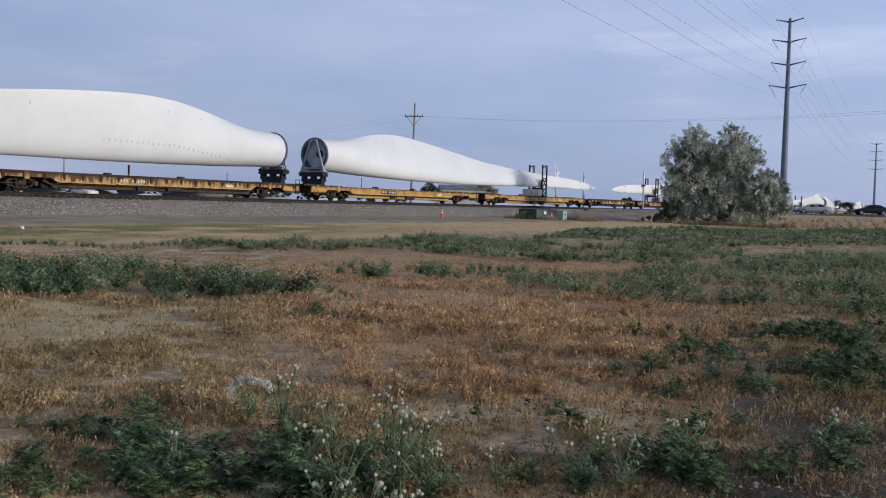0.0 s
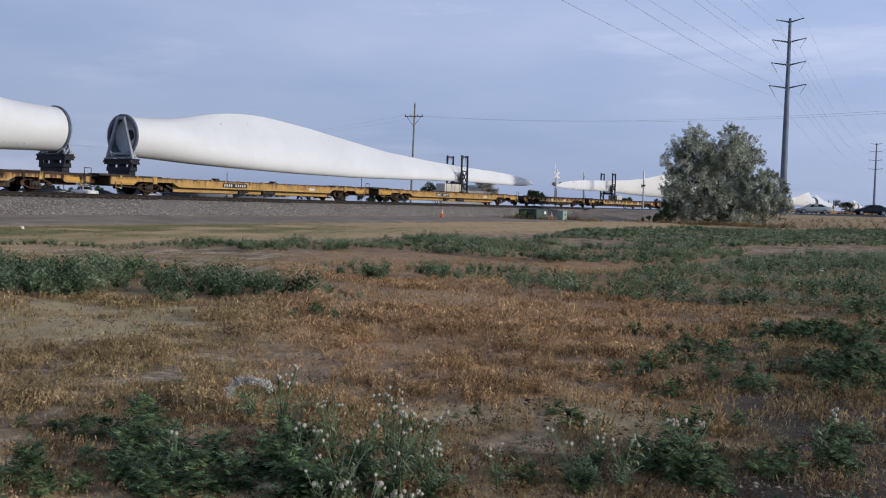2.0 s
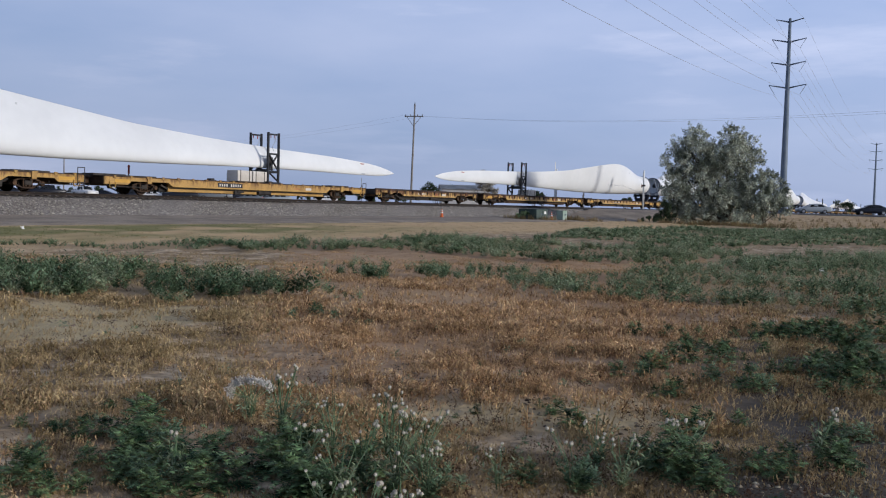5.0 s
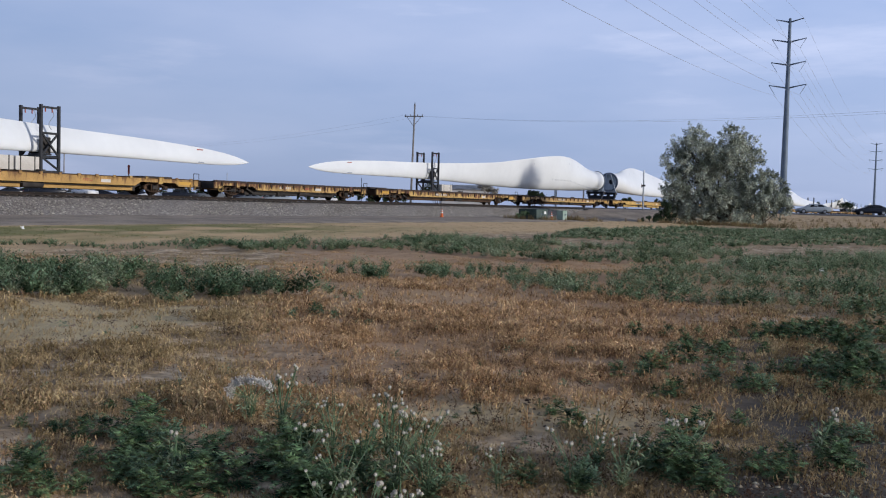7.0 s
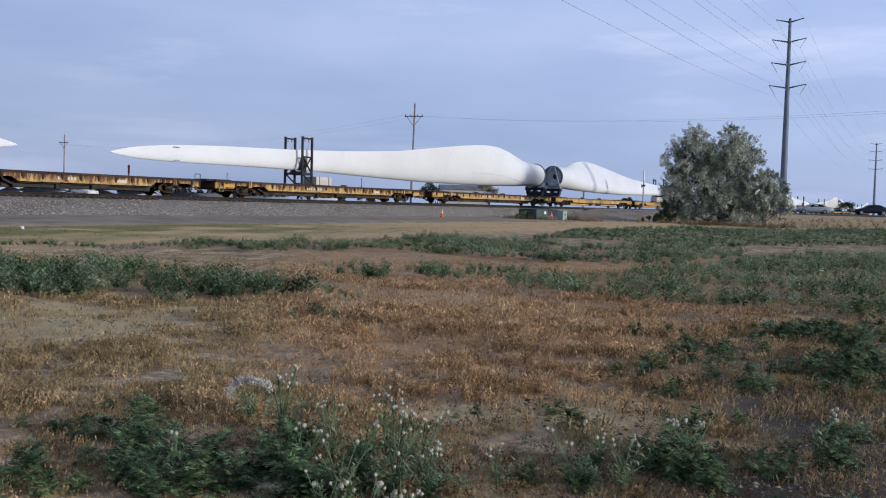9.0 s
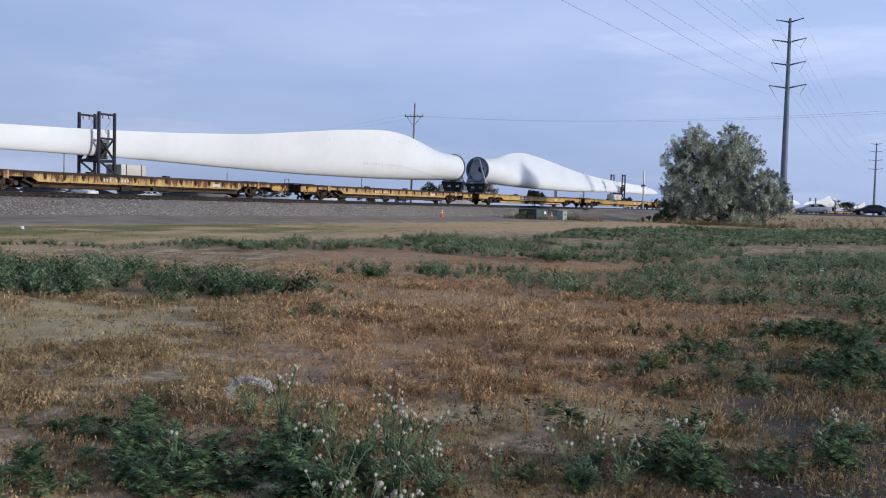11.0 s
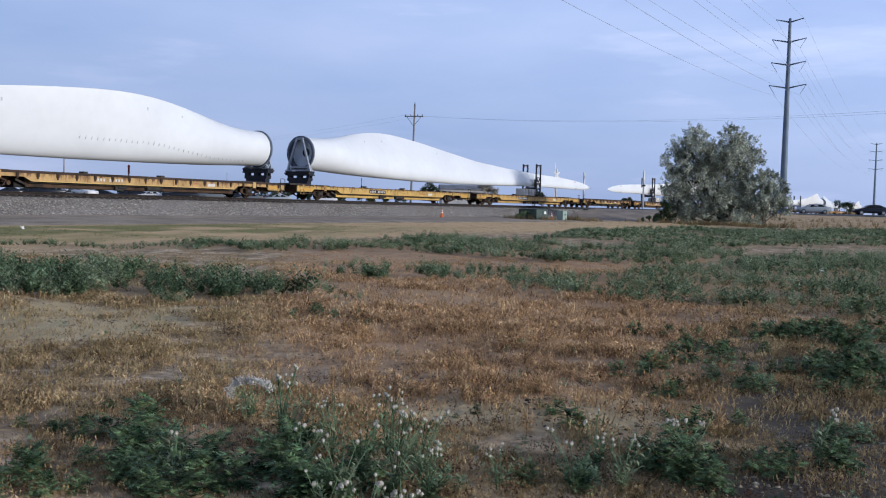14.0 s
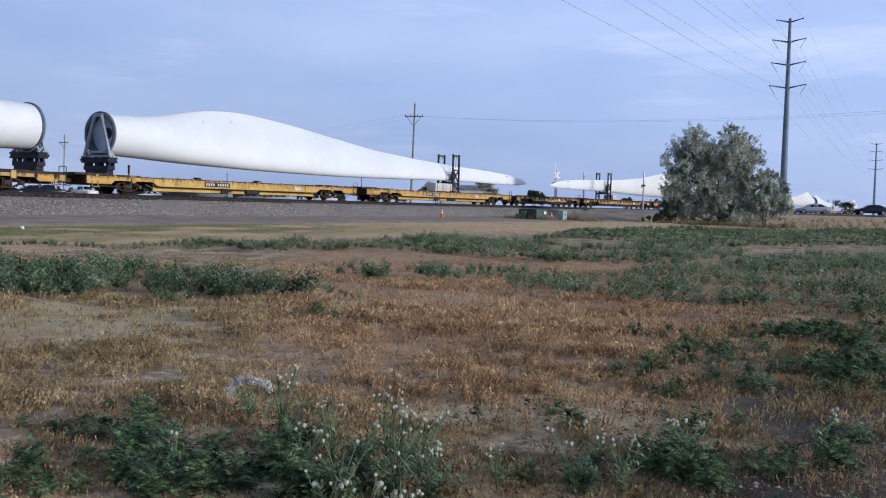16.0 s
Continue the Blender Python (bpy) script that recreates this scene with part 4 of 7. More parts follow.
def sedan(x, y, z, rz, paint, label, pickup=False):
    """A car along its own x, nose at -x."""
    top = new("pickup_truck" if pickup else "sedan_car")
    top.matrix_world = pose(x, y, z, 0, 0, rz) @ Matrix.Scale(1.0 if pickup else 0.9, 4)      # the sedans are compact ones
    tagged(top, label, "pickup truck" if pickup else "car", "cars by the railway")
    if pickup:
        low = [(-2.75, 0.55, 1.0), (-2.6, 0.45, 1.08), (-1.0, 0.42, 1.15), (2.7, 0.45, 1.15), (2.8, 0.55, 1.1)]
        cab = [(-1.15, 1.15), (-0.55, 1.80), (1.0, 1.82), (1.25, 1.15)]
        axles, wb = (-1.75, 1.75), 0.40
    else:
        low = [(-2.35, 0.42, 0.62), (-2.2, 0.28, 0.72), (-1.1, 0.24, 0.93), (0.0, 0.24, 0.96), (1.3, 0.24, 0.98), (2.2, 0.30, 0.98), (2.36, 0.45, 0.86)]
        cab = [(-1.15, 0.92), (-0.35, 1.36), (0.35, 1.43), (0.95, 1.38), (1.85, 0.97)]
        axles, wb = (-1.45, 1.38), 0.32
    def loft(rows, half):
        bm = bmesh.new()
        rings = [[bm.verts.new(p) for p in row] for row in rows]
        for a, b in zip(rings, rings[1:]):
            for i in range(len(a)):
                bm.faces.new((a[i], a[(i + 1) % len(a)], b[(i + 1) % len(a)], b[i]))
        bm.faces.new(rings[0][::-1]), bm.faces.new(rings[-1])
        bmesh.ops.recalc_face_normals(bm, faces=bm.faces[:])
        return bm
    hw = 0.98 if pickup else 0.90
    rows = []
    for i, (xx, z0, z1) in enumerate(low):
        w = hw * (0.86 if i in (0, len(low) - 1) else 0.97 if i in (1, len(low) - 2) else 1)
        rows.append([(xx, -w * 0.92, z0), (xx, -w, z0 + 0.18), (xx, -w, z1 - 0.14), (xx, -w * 0.88, z1), (xx, w * 0.88, z1), (xx, w, z1 - 0.14), (xx, w, z0 + 0.18), (xx, w * 0.92, z0)])
    body = part("body", loft(rows, hw), paint, top, smooth=True)
    rows = [[(xx, -hw * (0.86 if zz < 1.2 else 0.68), zz), (xx, -hw * (0.88 if zz < 1.2 else 0.72), zz - 0.05), (xx, hw * (0.88 if zz < 1.2 else 0.72), zz - 0.05), (xx, hw * (0.86 if zz < 1.2 else 0.68), zz)] for xx, zz in cab]
    base = cab[0][1] - 0.06
    bm = bmesh.new()
    up = [(bm.verts.new((xx, -hw * (0.66 if zz > 1.2 else 0.84), zz)), bm.verts.new((xx, hw * (0.66 if zz > 1.2 else 0.84), zz))) for xx, zz in cab]
    dn = [(bm.verts.new((xx, -hw * 0.90, base)), bm.verts.new((xx, hw * 0.90, base))) for xx, zz in cab]
    for i in range(len(cab) - 1):
        bm.faces.new((up[i][0], up[i + 1][0], up[i + 1][1], up[i][1]))
        bm.faces.new((dn[i][0], dn[i + 1][0], up[i + 1][0], up[i][0]))
        bm.faces.new((dn[i][1], up[i][1], up[i + 1][1], dn[i + 1][1]))
    bm.faces.new((dn[0][0], up[0][0], up[0][1], dn[0][1])), bm.faces.new((dn[-1][0], dn[-1][1], up[-1][1], up[-1][0]))
    bmesh.ops.recalc_face_normals(bm, faces=bm.faces[:])
    part("cabin", bm, paint, top)
    # side glass, one pane either side of the middle pillar
    mid = (cab[0][0] + cab[-1][0]) / 2 + 0.05
    for s in (-1, 1):
        for xa, xb, ta, tb in ((cab[0][0] + 0.25, mid - 0.05, cab[1][0] + 0.08, mid - 0.05), (mid + 0.05, cab[-1][0] - 0.3, mid + 0.05, cab[-2][0] + 0.0)):
            bm = bmesh.new()
            zt = cab[1][1] - 0.08
            k = (zt - base) / (cab[1][1] - base)
            yb, yt = hw * 0.895 + 0.006, hw * (0.90 + (0.66 - 0.90) * k) + 0.016
            vs = [bm.verts.new(p) for p in ((xa, s * (yb - 0.02), base + 0.07), (xb, s * (yb - 0.02), base + 0.07), (tb, s * yt, zt), (ta, s * yt, zt))]
            f = bm.faces.new(vs)
            bmesh.ops.solidify(bm, geom=[f], thickness=0.008)
            part("window", bm, "glass", top)
    for nm, i, j in (("windscreen", 0, 1), ("rear_window", -1, -2)):
        bm = bmesh.new()
        (xa, za), (xb, zb) = cab[i], cab[j]
        o = -0.012 if i == 0 else 0.012
        vs = [bm.verts.new(p) for p in ((xa + (xb - xa) * 0.12 + o, -hw * 0.78, za + (zb - za) * 0.12 + 0.012), (xa + (xb - xa) * 0.12 + o, hw * 0.78, za + (zb - za) * 0.12 + 0.012), (xa + (xb - xa) * 0.9 + o, hw * 0.62, za + (zb - za) * 0.9 + 0.012), (xa + (xb - xa) * 0.9 + o, -hw * 0.62, za + (zb - za) * 0.9 + 0.012))]
        f = bm.faces.new(vs)
        bmesh.ops.solidify(bm, geom=[f], thickness=0.006)
        part(nm, bm, "glass", top)
    for ax in axles:
        for s in (-1, 1):
            wheel = part("wheel", lathe([(wb * 0.7, -0.10), (wb, -0.08), (wb, 0.08), (wb * 0.7, 0.10)], 20, "Y"), "tyre", top, "black tyre with alloy rim", m=pose(ax, s * (hw - 0.09), wb))
            part("rim", lathe([(wb * 0.66, s * 0.085), (wb * 0.6, s * 0.104), (wb * 0.2, s * 0.10)], 14, "Y"), "rim", wheel)
    for s in (-1, 1):
        xb, zb = low[-1][0], 0.72 if not pickup else 0.95
        part("tail_light", boxes((xb - 0.12, xb + 0.015, s * 0.62 - 0.14, s * 0.62 + 0.14, zb, zb + 0.13), bevel=0.01), "tail", top)
        xa, za = low[0][0], 0.54 if not pickup else 0.8
        part("headlight", boxes((xa - 0.015, xa + 0.12, s * 0.62 - 0.14, s * 0.62 + 0.14, za, za + 0.12), bevel=0.01), "head", top)
    for s in (-1, 1):
        part("mirror", boxes((cab[0][0] + 0.35, cab[0][0] + 0.5, s * (hw + 0.08) - 0.08, s * (hw + 0.08) + 0.08, base + 0.08, base + 0.2), bevel=0.02), paint, top)


def marker_post(x, y, z, h, mat, label, r=0.05):
    top = new("marker_post")
    top.matrix_world = pose(x, y, z)
    tagged(top, label, "marker post", "posts behind the railway")
    part("stem", lathe([(min(r, 0.03), -0.2), (min(r, 0.03), h - 0.62)], 8), "dark_steel", top)
    part("post", lathe([(r, h - 0.62), (r, h - 0.03), (r * 0.6, h)], 10), mat, top)
    part("cap", lathe([(r * 1.25, h - 0.14), (r * 1.25, h - 0.08), (r * 0.8, h - 0.06)], 10), mat, top)


def shed(x, y, z, rz, w, d, h, label):
    top = new("metal_shed")
    top.matrix_world = pose(x, y, z, 0, 0, rz)
    tagged(top, label, "building")
    part("wall", boxes((-w / 2, w / 2, -d / 2, d / 2, -0.3, h)), "wall", top)
    bm = bmesh.new()
    vs = [bm.verts.new(p) for p in ((-w / 2 - 0.4, -d / 2 - 0.4, h), (w / 2 + 0.4, -d / 2 - 0.4, h), (w / 2 + 0.4, 0, h + d * 0.12), (-w / 2 - 0.4, 0, h + d * 0.12), (-w / 2 - 0.4, d / 2 + 0.4, h), (w / 2 + 0.4, d / 2 + 0.4, h))]
    fs = [bm.faces.new((vs[0], vs[1], vs[2], vs[3])), bm.faces.new((vs[3], vs[2], vs[5], vs[4]))]
    bmesh.ops.solidify(bm, geom=fs, thickness=-0.15)
    part("roof", bm, "roof", top)
    for k in range(4):
        xx = -w / 2 + w * (k + 0.5) / 4
        win = part("window", boxes((xx - 0.7, xx + 0.7, -d / 2 - 0.03, -d / 2 + 0.02, 1.1, 2.1), bevel=0.01), "white", top)
        part("pane", boxes((xx - 0.6, xx + 0.6, -d / 2 - 0.04, -d / 2 - 0.031, 1.2, 2.0)), "glass", win)


# ---- the train ----
SPEED, K0, LONG, SHORT = 9.551, 34.3, 28.2, 19.2
PERIOD = 4 * LONG + SHORT
CARS, BLADES, FRAMES = [], [], []


def interp(x, rows):
    return float(np.interp(x, [r[0] for r in rows], [r[1] for r in rows]))


BLADE = 60.1
B_TOP = [(0, 4.83), (2, 4.85), (3.6, 4.95), (5.2, 5.2), (7.3, 5.58), (9.6, 5.92), (11.6, 6.08), (13.6, 6.12), (15.6, 6.02), (19.1, 5.74), (24.4, 5.15), (30.0, 4.50), (36.7, 4.06), (43.5, 3.76), (50.7, 3.56), (55.2, 3.34), (57.8, 3.10), (59.3, 2.85), (60.1, 2.62)]
B_LOW = [(0, 2.33), (2.5, 2.27), (5.3, 2.14), (10.3, 2.03), (16, 1.95), (24, 1.93), (31, 2.03), (40.3, 2.22), (47.6, 2.25), (54.7, 2.22), (57.8, 2.26), (59.3, 2.38), (60.1, 2.55)]
B_THICK = [(0, 2.5), (3, 2.48), (6, 2.25), (9, 1.9), (12, 1.6), (18, 1.25), (24, 1.0), (36, 0.66), (48, 0.40), (57.8, 0.20), (60.1, 0.04)]
B_TWIST = [(0, 0), (3, 0.02), (7, 0.6), (11, 1.0), (16, 1.25), (24, 1.15), (36, 0.6), (48, 0.15), (60.1, 0)]


def smooth_rows(rows, k=0.9):
    xs = np.arange(0, BLADE + 0.05, 0.1)
    v = np.interp(xs, [r[0] for r in rows], [r[1] for r in rows])
    w = np.exp(-0.5 * (np.arange(-25, 26) / (10 * k)) ** 2)
    pad = np.concatenate([np.full(25, v[0]), v, v[-1] + (v[-1] - v[-2]) * np.arange(1, 26)])
    return list(zip(xs, np.convolve(pad, w / w.sum(), "valid")))


def airfoil(v):
    return 9.9 * (0.2969 * math.sqrt(v) - 0.126 * v - 0.3516 * v * v + 0.2843 * v ** 3 - 0.1015 * v ** 4)


def blade_surface(x, phi):
    z0, z1, th = interp(x, LOW_S), interp(x, TOP_S), interp(x, B_THICK)
    v = (1 - math.cos(phi)) / 2
    w = min(max((x - 2.0) / 8.0, 0), 1)
    w = w * w * (3 - 2 * w)
    half = th / 2 * ((1 - w) * 2 * math.sqrt(max(v * (1 - v), 0)) + w * airfoil(v))
    lean = interp(x, B_TWIST) * v ** 1.3
    return (x, lean + (half if phi < math.pi else -half), z0 + (z1 - z0) * v)


TOP_S, LOW_S = smooth_rows(B_TOP), smooth_rows(B_LOW, 0.8)


def make_blade():
    """A wind-turbine blade along its own x from the root, trailing edge up; z is counted from the rail."""
    top = new("turbine_blade")
    tagged(top, "long white wind-turbine blade lying edge-up on flatcars", "turbine blade", "turbine blades on the train")
    bm = bmesh.new()
    seg = 36
    rings = []
    for x in [0, 0.3, 1, 2] + list(np.arange(3, 57, 0.9)) + [57.2, 58, 58.7, 59.2, 59.6, 59.9, 60.08]:
        rings.append([bm.verts.new(blade_surface(x, 2 * math.pi * i / seg)) for i in range(seg)])
    for a, b in zip(rings, rings[1:]):
        for i in range(seg):
            bm.faces.new((a[i], b[i], b[(i + 1) % seg], a[(i + 1) % seg]))
    bm.faces.new(rings[-1])
    bmesh.ops.recalc_face_normals(bm, faces=bm.faces[:])
    part("shell", bm, "blade", top, smooth=True)
    # root ring, closing plate and hatch
    bm = lathe([(1.12, 0.52), (1.12, -0.06), (1.31, -0.06), (1.333, -0.04), (1.333, 0.07), (1.29, 0.10), (1.22, 0.11)], 48, "X")
    bmesh.ops.delete(bm, geom=[f for f in bm.faces if len(f.verts) > 4], context="FACES_ONLY")
    part("root_ring", bm, "flange", top, "dark blue-grey root flange", m=pose(0, 0, 3.58), smooth=False)
    plate = part("root_plate", lathe([(1.125, 0.05), (1.125, 0.0)], 48, "X"), "root_plate", top, "grey plate set back inside the root", m=pose(0.42, 0, 3.58))
    part("hatch", lathe([(0.34, -0.005), (0.34, -0.025), (0.27, -0.035)], 24, "X"), "black", plate, "round black hatch", m=pose(0, -0.20, 0.06))
    bolt = lathe([(0.020, -0.13), (0.020, -0.048)], 6, "X")
    me = bpy.data.meshes.new("bolt")
    bolt.to_mesh(me)
    bolt.free()
    for i in range(60):
        a = 2 * math.pi * i / 60
        placed("bolt", me, "flange", top, m=pose(0, 1.29 * math.cos(a), 3.58 + 1.29 * math.sin(a)))
    # small fins along the flank, one face only
    bm = bmesh.new()
    for i in range(34):
        x = 2.6 + 0.42 * i
        z = 2.62 + 0.045 * min(max(0, i - 7), 13)
        v = min(max((z - interp(x, LOW_S)) / (interp(x, TOP_S) - interp(x, LOW_S)), 0.02), 0.98)
        p = blade_surface(x, math.acos(1 - 2 * v))
        bmesh.ops.create_cube(bm, size=1.0, matrix=Matrix.Translation((p[0], p[1] + 0.008, p[2])) @ pose(0, 0, 0, 0, 74, 0) @ Matrix.Diagonal((0.20, 0.03, 0.024, 1)))
    tagged(part("fin_row", bm, "fin", top, "row of small grey fins"), kind="stuff")
    for k, (x, f) in enumerate(((54.9, 0.86), (54.9, 0.10))):
        for s in (1, -1):
            p = blade_surface(x, math.acos(1 - 2 * f) if s > 0 else 2 * math.pi - math.acos(1 - 2 * f))
            part("tip_mark", boxes((p[0] - 0.30, p[0] + 0.30, p[1] - 0.012, p[1] + 0.012, p[2] - 0.035, p[2] + 0.035)), "red" if k == 0 else "grey_steel", top, "small faded mark near the tip")
    for x in (8.6, 11.6, 21.5):
        p = blade_surface(x, 2 * math.pi - math.acos(1 - 2 * 0.80))
        part("lifting_mark", boxes((p[0] - 0.05, p[0] + 0.05, p[1] - 0.01, p[1] + 0.012, p[2] - 0.10, p[2] + 0.10)), "fin", top, "small grey lifting mark")
        p = blade_surface(x, math.acos(1 - 2 * 0.80))
        part("lifting_mark", boxes((p[0] - 0.05, p[0] + 0.05, p[1] - 0.012, p[1] + 0.01, p[2] - 0.10, p[2] + 0.10)), "fin", top, "small grey lifting mark")
    return top


def make_root_frame():
    """The transport frame under a blade root; its own x points along the blade, z from the rail."""
    top = new("root_frame")
    tagged(top, "navy steel saddle with a grey A-frame bolted to the blade root", "transport frame", "root frames on the train")
    part("lower_beam", boxes((-0.36, 0.26, -0.98, 0.98, 1.075, 1.16), (-0.30, 0.20, -0.92, 0.92, 1.16, 1.42), (-0.33, 0.22, -1.04, 1.04, 1.42, 1.66), bevel=0.015), "navy", top)
    for y0, y1 in ((-1.06, -0.78), (-0.17, 0.17), (0.78, 1.06)):
        part("riser", boxes((-0.26, -0.13, y0, y1, 1.66, 1.84), (0.08, 0.18, y0, y1, 1.66, 1.84), bevel=0.01), "navy", top)
    part("upper_beam", boxes((-0.38, 0.28, -1.20, 1.20, 1.84, 1.94), (-0.33, 0.23, -1.18, 1.18, 1.94, 2.08), (-0.38, 0.28, -1.20, 1.20, 2.08, 2.17), bevel=0.012), "navy", top)
    for y in (-1.16, 1.16):
        part("lock", boxes((-0.44, -0.38, y - 0.07, y + 0.07, 1.95, 2.07), bevel=0.005), "yellow_clean", top, "yellow corner lock")
        bm = bmesh.new()
        bar(bm, (-0.22, y * 0.96, 2.15), (-0.16, y * 0.24, 4.66), 0.075, 4)
        part("leg", bm, "grey_steel", top, "slanting grey leg")
        bm = bmesh.new()
        bar(bm, (-0.2, y * 0.85, 2.5), (0.22, y * 0.95, 2.16), 0.045, 4)
        part("brace", bm, "grey_steel", top)
        part("foot", boxes((-0.36, 0.0, y * 0.93 - 0.16, y * 0.93 + 0.16, 2.17, 2.24), bevel=0.01), "grey_steel", top)
    part("cross_bar", boxes((-0.22, -0.12, -0.92, 0.92, 2.42, 2.56), (-0.22, -0.12, -1.0, 1.0, 2.20, 2.30), bevel=0.01), "grey_steel", top)
    part("top_plate", boxes((-0.14, -0.06, -0.36, 0.36, 4.58, 4.78), bevel=0.01), "grey_steel", top)
    # cradle under the root
    bm = bmesh.new()
    for i in range(12):
        a0, a1 = math.radians(232 + 76 * i / 12), math.radians(232 + 76 * (i + 1) / 12)
        pts = [(r * math.cos(a), r * math.sin(a)) for r, a in ((1.39, a0), (1.39, a1), (1.46, a1), (1.46, a0))]
        lo = [bm.verts.new((-0.02, p[0], 3.58 + p[1])) for p in pts]
        hi = [bm.verts.new((0.20, p[0], 3.58 + p[1])) for p in pts]
        bm.faces.new(lo[::-1]), bm.faces.new(hi)
        for k in (0, 2):
            bm.faces.new((lo[k], lo[(k + 1) % 4], hi[(k + 1) % 4], hi[k]))
        if i in (0, 11):
            bm.faces.new([lo[0], lo[3], hi[3], hi[0]] if i == 0 else [lo[1], lo[2], hi[2], hi[1]])
    bmesh.ops.remove_doubles(bm, verts=bm.verts[:], dist=1e-4)
    bmesh.ops.recalc_face_normals(bm, faces=bm.faces[:])
    part("cradle", bm, "grey_steel", top, "curved grey cradle")
    for y in (-0.75, 0.75):
        bm = bmesh.new()
        bar(bm, (0.10, y * 1.35, 2.17), (0.10, y * 1.2, 2.48), 0.05, 4)
        part("strut", bm, "grey_steel", top)
    return top


def make_tip_frame():
    """The black clamping towers round the outer part of a blade; x along the track, z from the rail."""
    top = new("tip_frame")
    tagged(top, "black steel clamping frame round a blade on a flatcar", "transport frame", "tip frames on the train")
    a = 0.58
    part("base", boxes((-a - 0.2, a + 0.2, -0.93, -0.73, 1.075, 1.20), (-a - 0.2, a + 0.2, 0.73, 0.93, 1.075, 1.20), (-a - 0.08, -a + 0.08, -0.93, 0.93, 1.075, 1.19), (a - 0.08, a + 0.08, -0.93, 0.93, 1.075, 1.19), bevel=0.01), "black", top)
    for y in (-0.83, 0.83):
        for x in (-a, a):
            part("post", boxes((x - 0.075, x + 0.075, y - 0.075, y + 0.075, 1.19, 4.80), bevel=0.012), "black", top)
        for z in (1.95, 3.25, 4.67):
            part("rail", boxes((-a + 0.075, a - 0.075, y - 0.05, y + 0.05, z - 0.06, z + 0.06), bevel=0.008), "black", top)
        for z0, z1 in ((1.95, 3.25), (1.2, 1.95)):
            for s in (-1, 1) if z0 > 1.5 else (-1,):
                bm = bmesh.new()
                bar(bm, (-s * (a - 0.07), y + 0.052 * s, z0 + 0.06), (s * (a - 0.07), y + 0.052 * s, z1 - 0.06), 0.045, 4)
                part("brace", bm, "black", top)
        bm = bmesh.new()
        for k in range(10):
            t0, t1 = k / 10, (k + 1) / 10
            f = lambda t: (0.32 * math.sin(t * 6.283) * 0.5 + 0.16, y * 0.9, 4.62 - 1.15 * t)
            bar(bm, f(t0), f(t1), 0.02, 5)
        part("strap", bm, "grey_steel", top, "hanging grey lashing strap")
        for x in (-0.30, 0.14):
            part("strap_end", boxes((x - 0.025, x + 0.025, y - 0.03, y + 0.03, 4.40, 4.61), bevel=0.01), "red", top, "red end of a lashing strap")
    for x in (-a, a):
        part("cross_beam", boxes((x - 0.08, x + 0.08, -0.75, 0.75, 1.87, 2.05), bevel=0.01), "black", top)
    part("lower_clamp", boxes((-0.30, 0.30, -0.62, 0.62, 2.055, 2.16), bevel=0.02), "black", top)
    for s in (-1, 1):
        part("side_clamp", boxes((-0.28, 0.28, s * 0.50 - 0.06, s * 0.50 + 0.06, 2.17, 3.05), bevel=0.02), "dark_steel", top)
        for z in (2.5, 2.9):
            bm = bmesh.new()
            bar(bm, (0, s * 0.52, z), (0, s * 0.80, z), 0.05, 6)
            part("screw_arm", bm, "dark_steel", top)
    return top


def make_crate(w, d, h, name="ballast_crate"):
    top = new(name)
    tagged(top, "dusty white strapped crate on the flatcar deck", "crate", "crates on the train")
    part("box", boxes((-w / 2, w / 2, -d / 2, d / 2, 1.16, 1.12 + h), bevel=0.02), "crate", top)
    for x in (-w * 0.3, w * 0.3):
        part("skid", boxes((x - 0.07, x + 0.07, -d / 2, d / 2, 1.072, 1.16)), "deck", top)
        part("strap", boxes((x - 0.035, x + 0.035, -d / 2 - 0.008, d / 2 + 0.008, 1.14, 1.12 + h + 0.008)), "dark_steel", top, "dark strap")
    return top


SHARED = {}


def shared(key, make):
    if key not in SHARED:
        me = bpy.data.meshes.new(key)
        bm = make()
        bm.to_mesh(me)
        bm.free()
        SHARED[key] = me
    return SHARED[key]


def wheelset_mesh():
    bm = bmesh.new()
    for y in (-0.755, 0.755):
        o = 1 if y > 0 else -1
        w = lathe([(0.10, y - o * 0.05), (0.39, y - o * 0.03), (0.44, y - o * 0.085), (0.485, y - o * 0.08), (0.462, y - o * 0.045), (0.457, y + o * 0.06), (0.40, y + o * 0.055), (0.37, y + o * 0.0), (0.15, y + o * 0.03), (0.13, y + o * 0.10)], 20, "Y")
        me = bpy.data.meshes.new("tmp")
        w.to_mesh(me)
        w.free()
        bm.from_mesh(me)
        bpy.data.meshes.remove(me)
    bar(bm, (0, -1.05, 0), (0, 1.05, 0), 0.085, 10)
    for y in (-0.79, 0.79):
        for k in range(3):
            a = 2.094 * k
            bmesh.ops.create_cube(bm, size=1.0, matrix=Matrix.Translation((0.24 * math.cos(a), y, 0.24 * math.sin(a))) @ Matrix.Diagonal((0.07, 0.03, 0.07, 1)))
    return bm


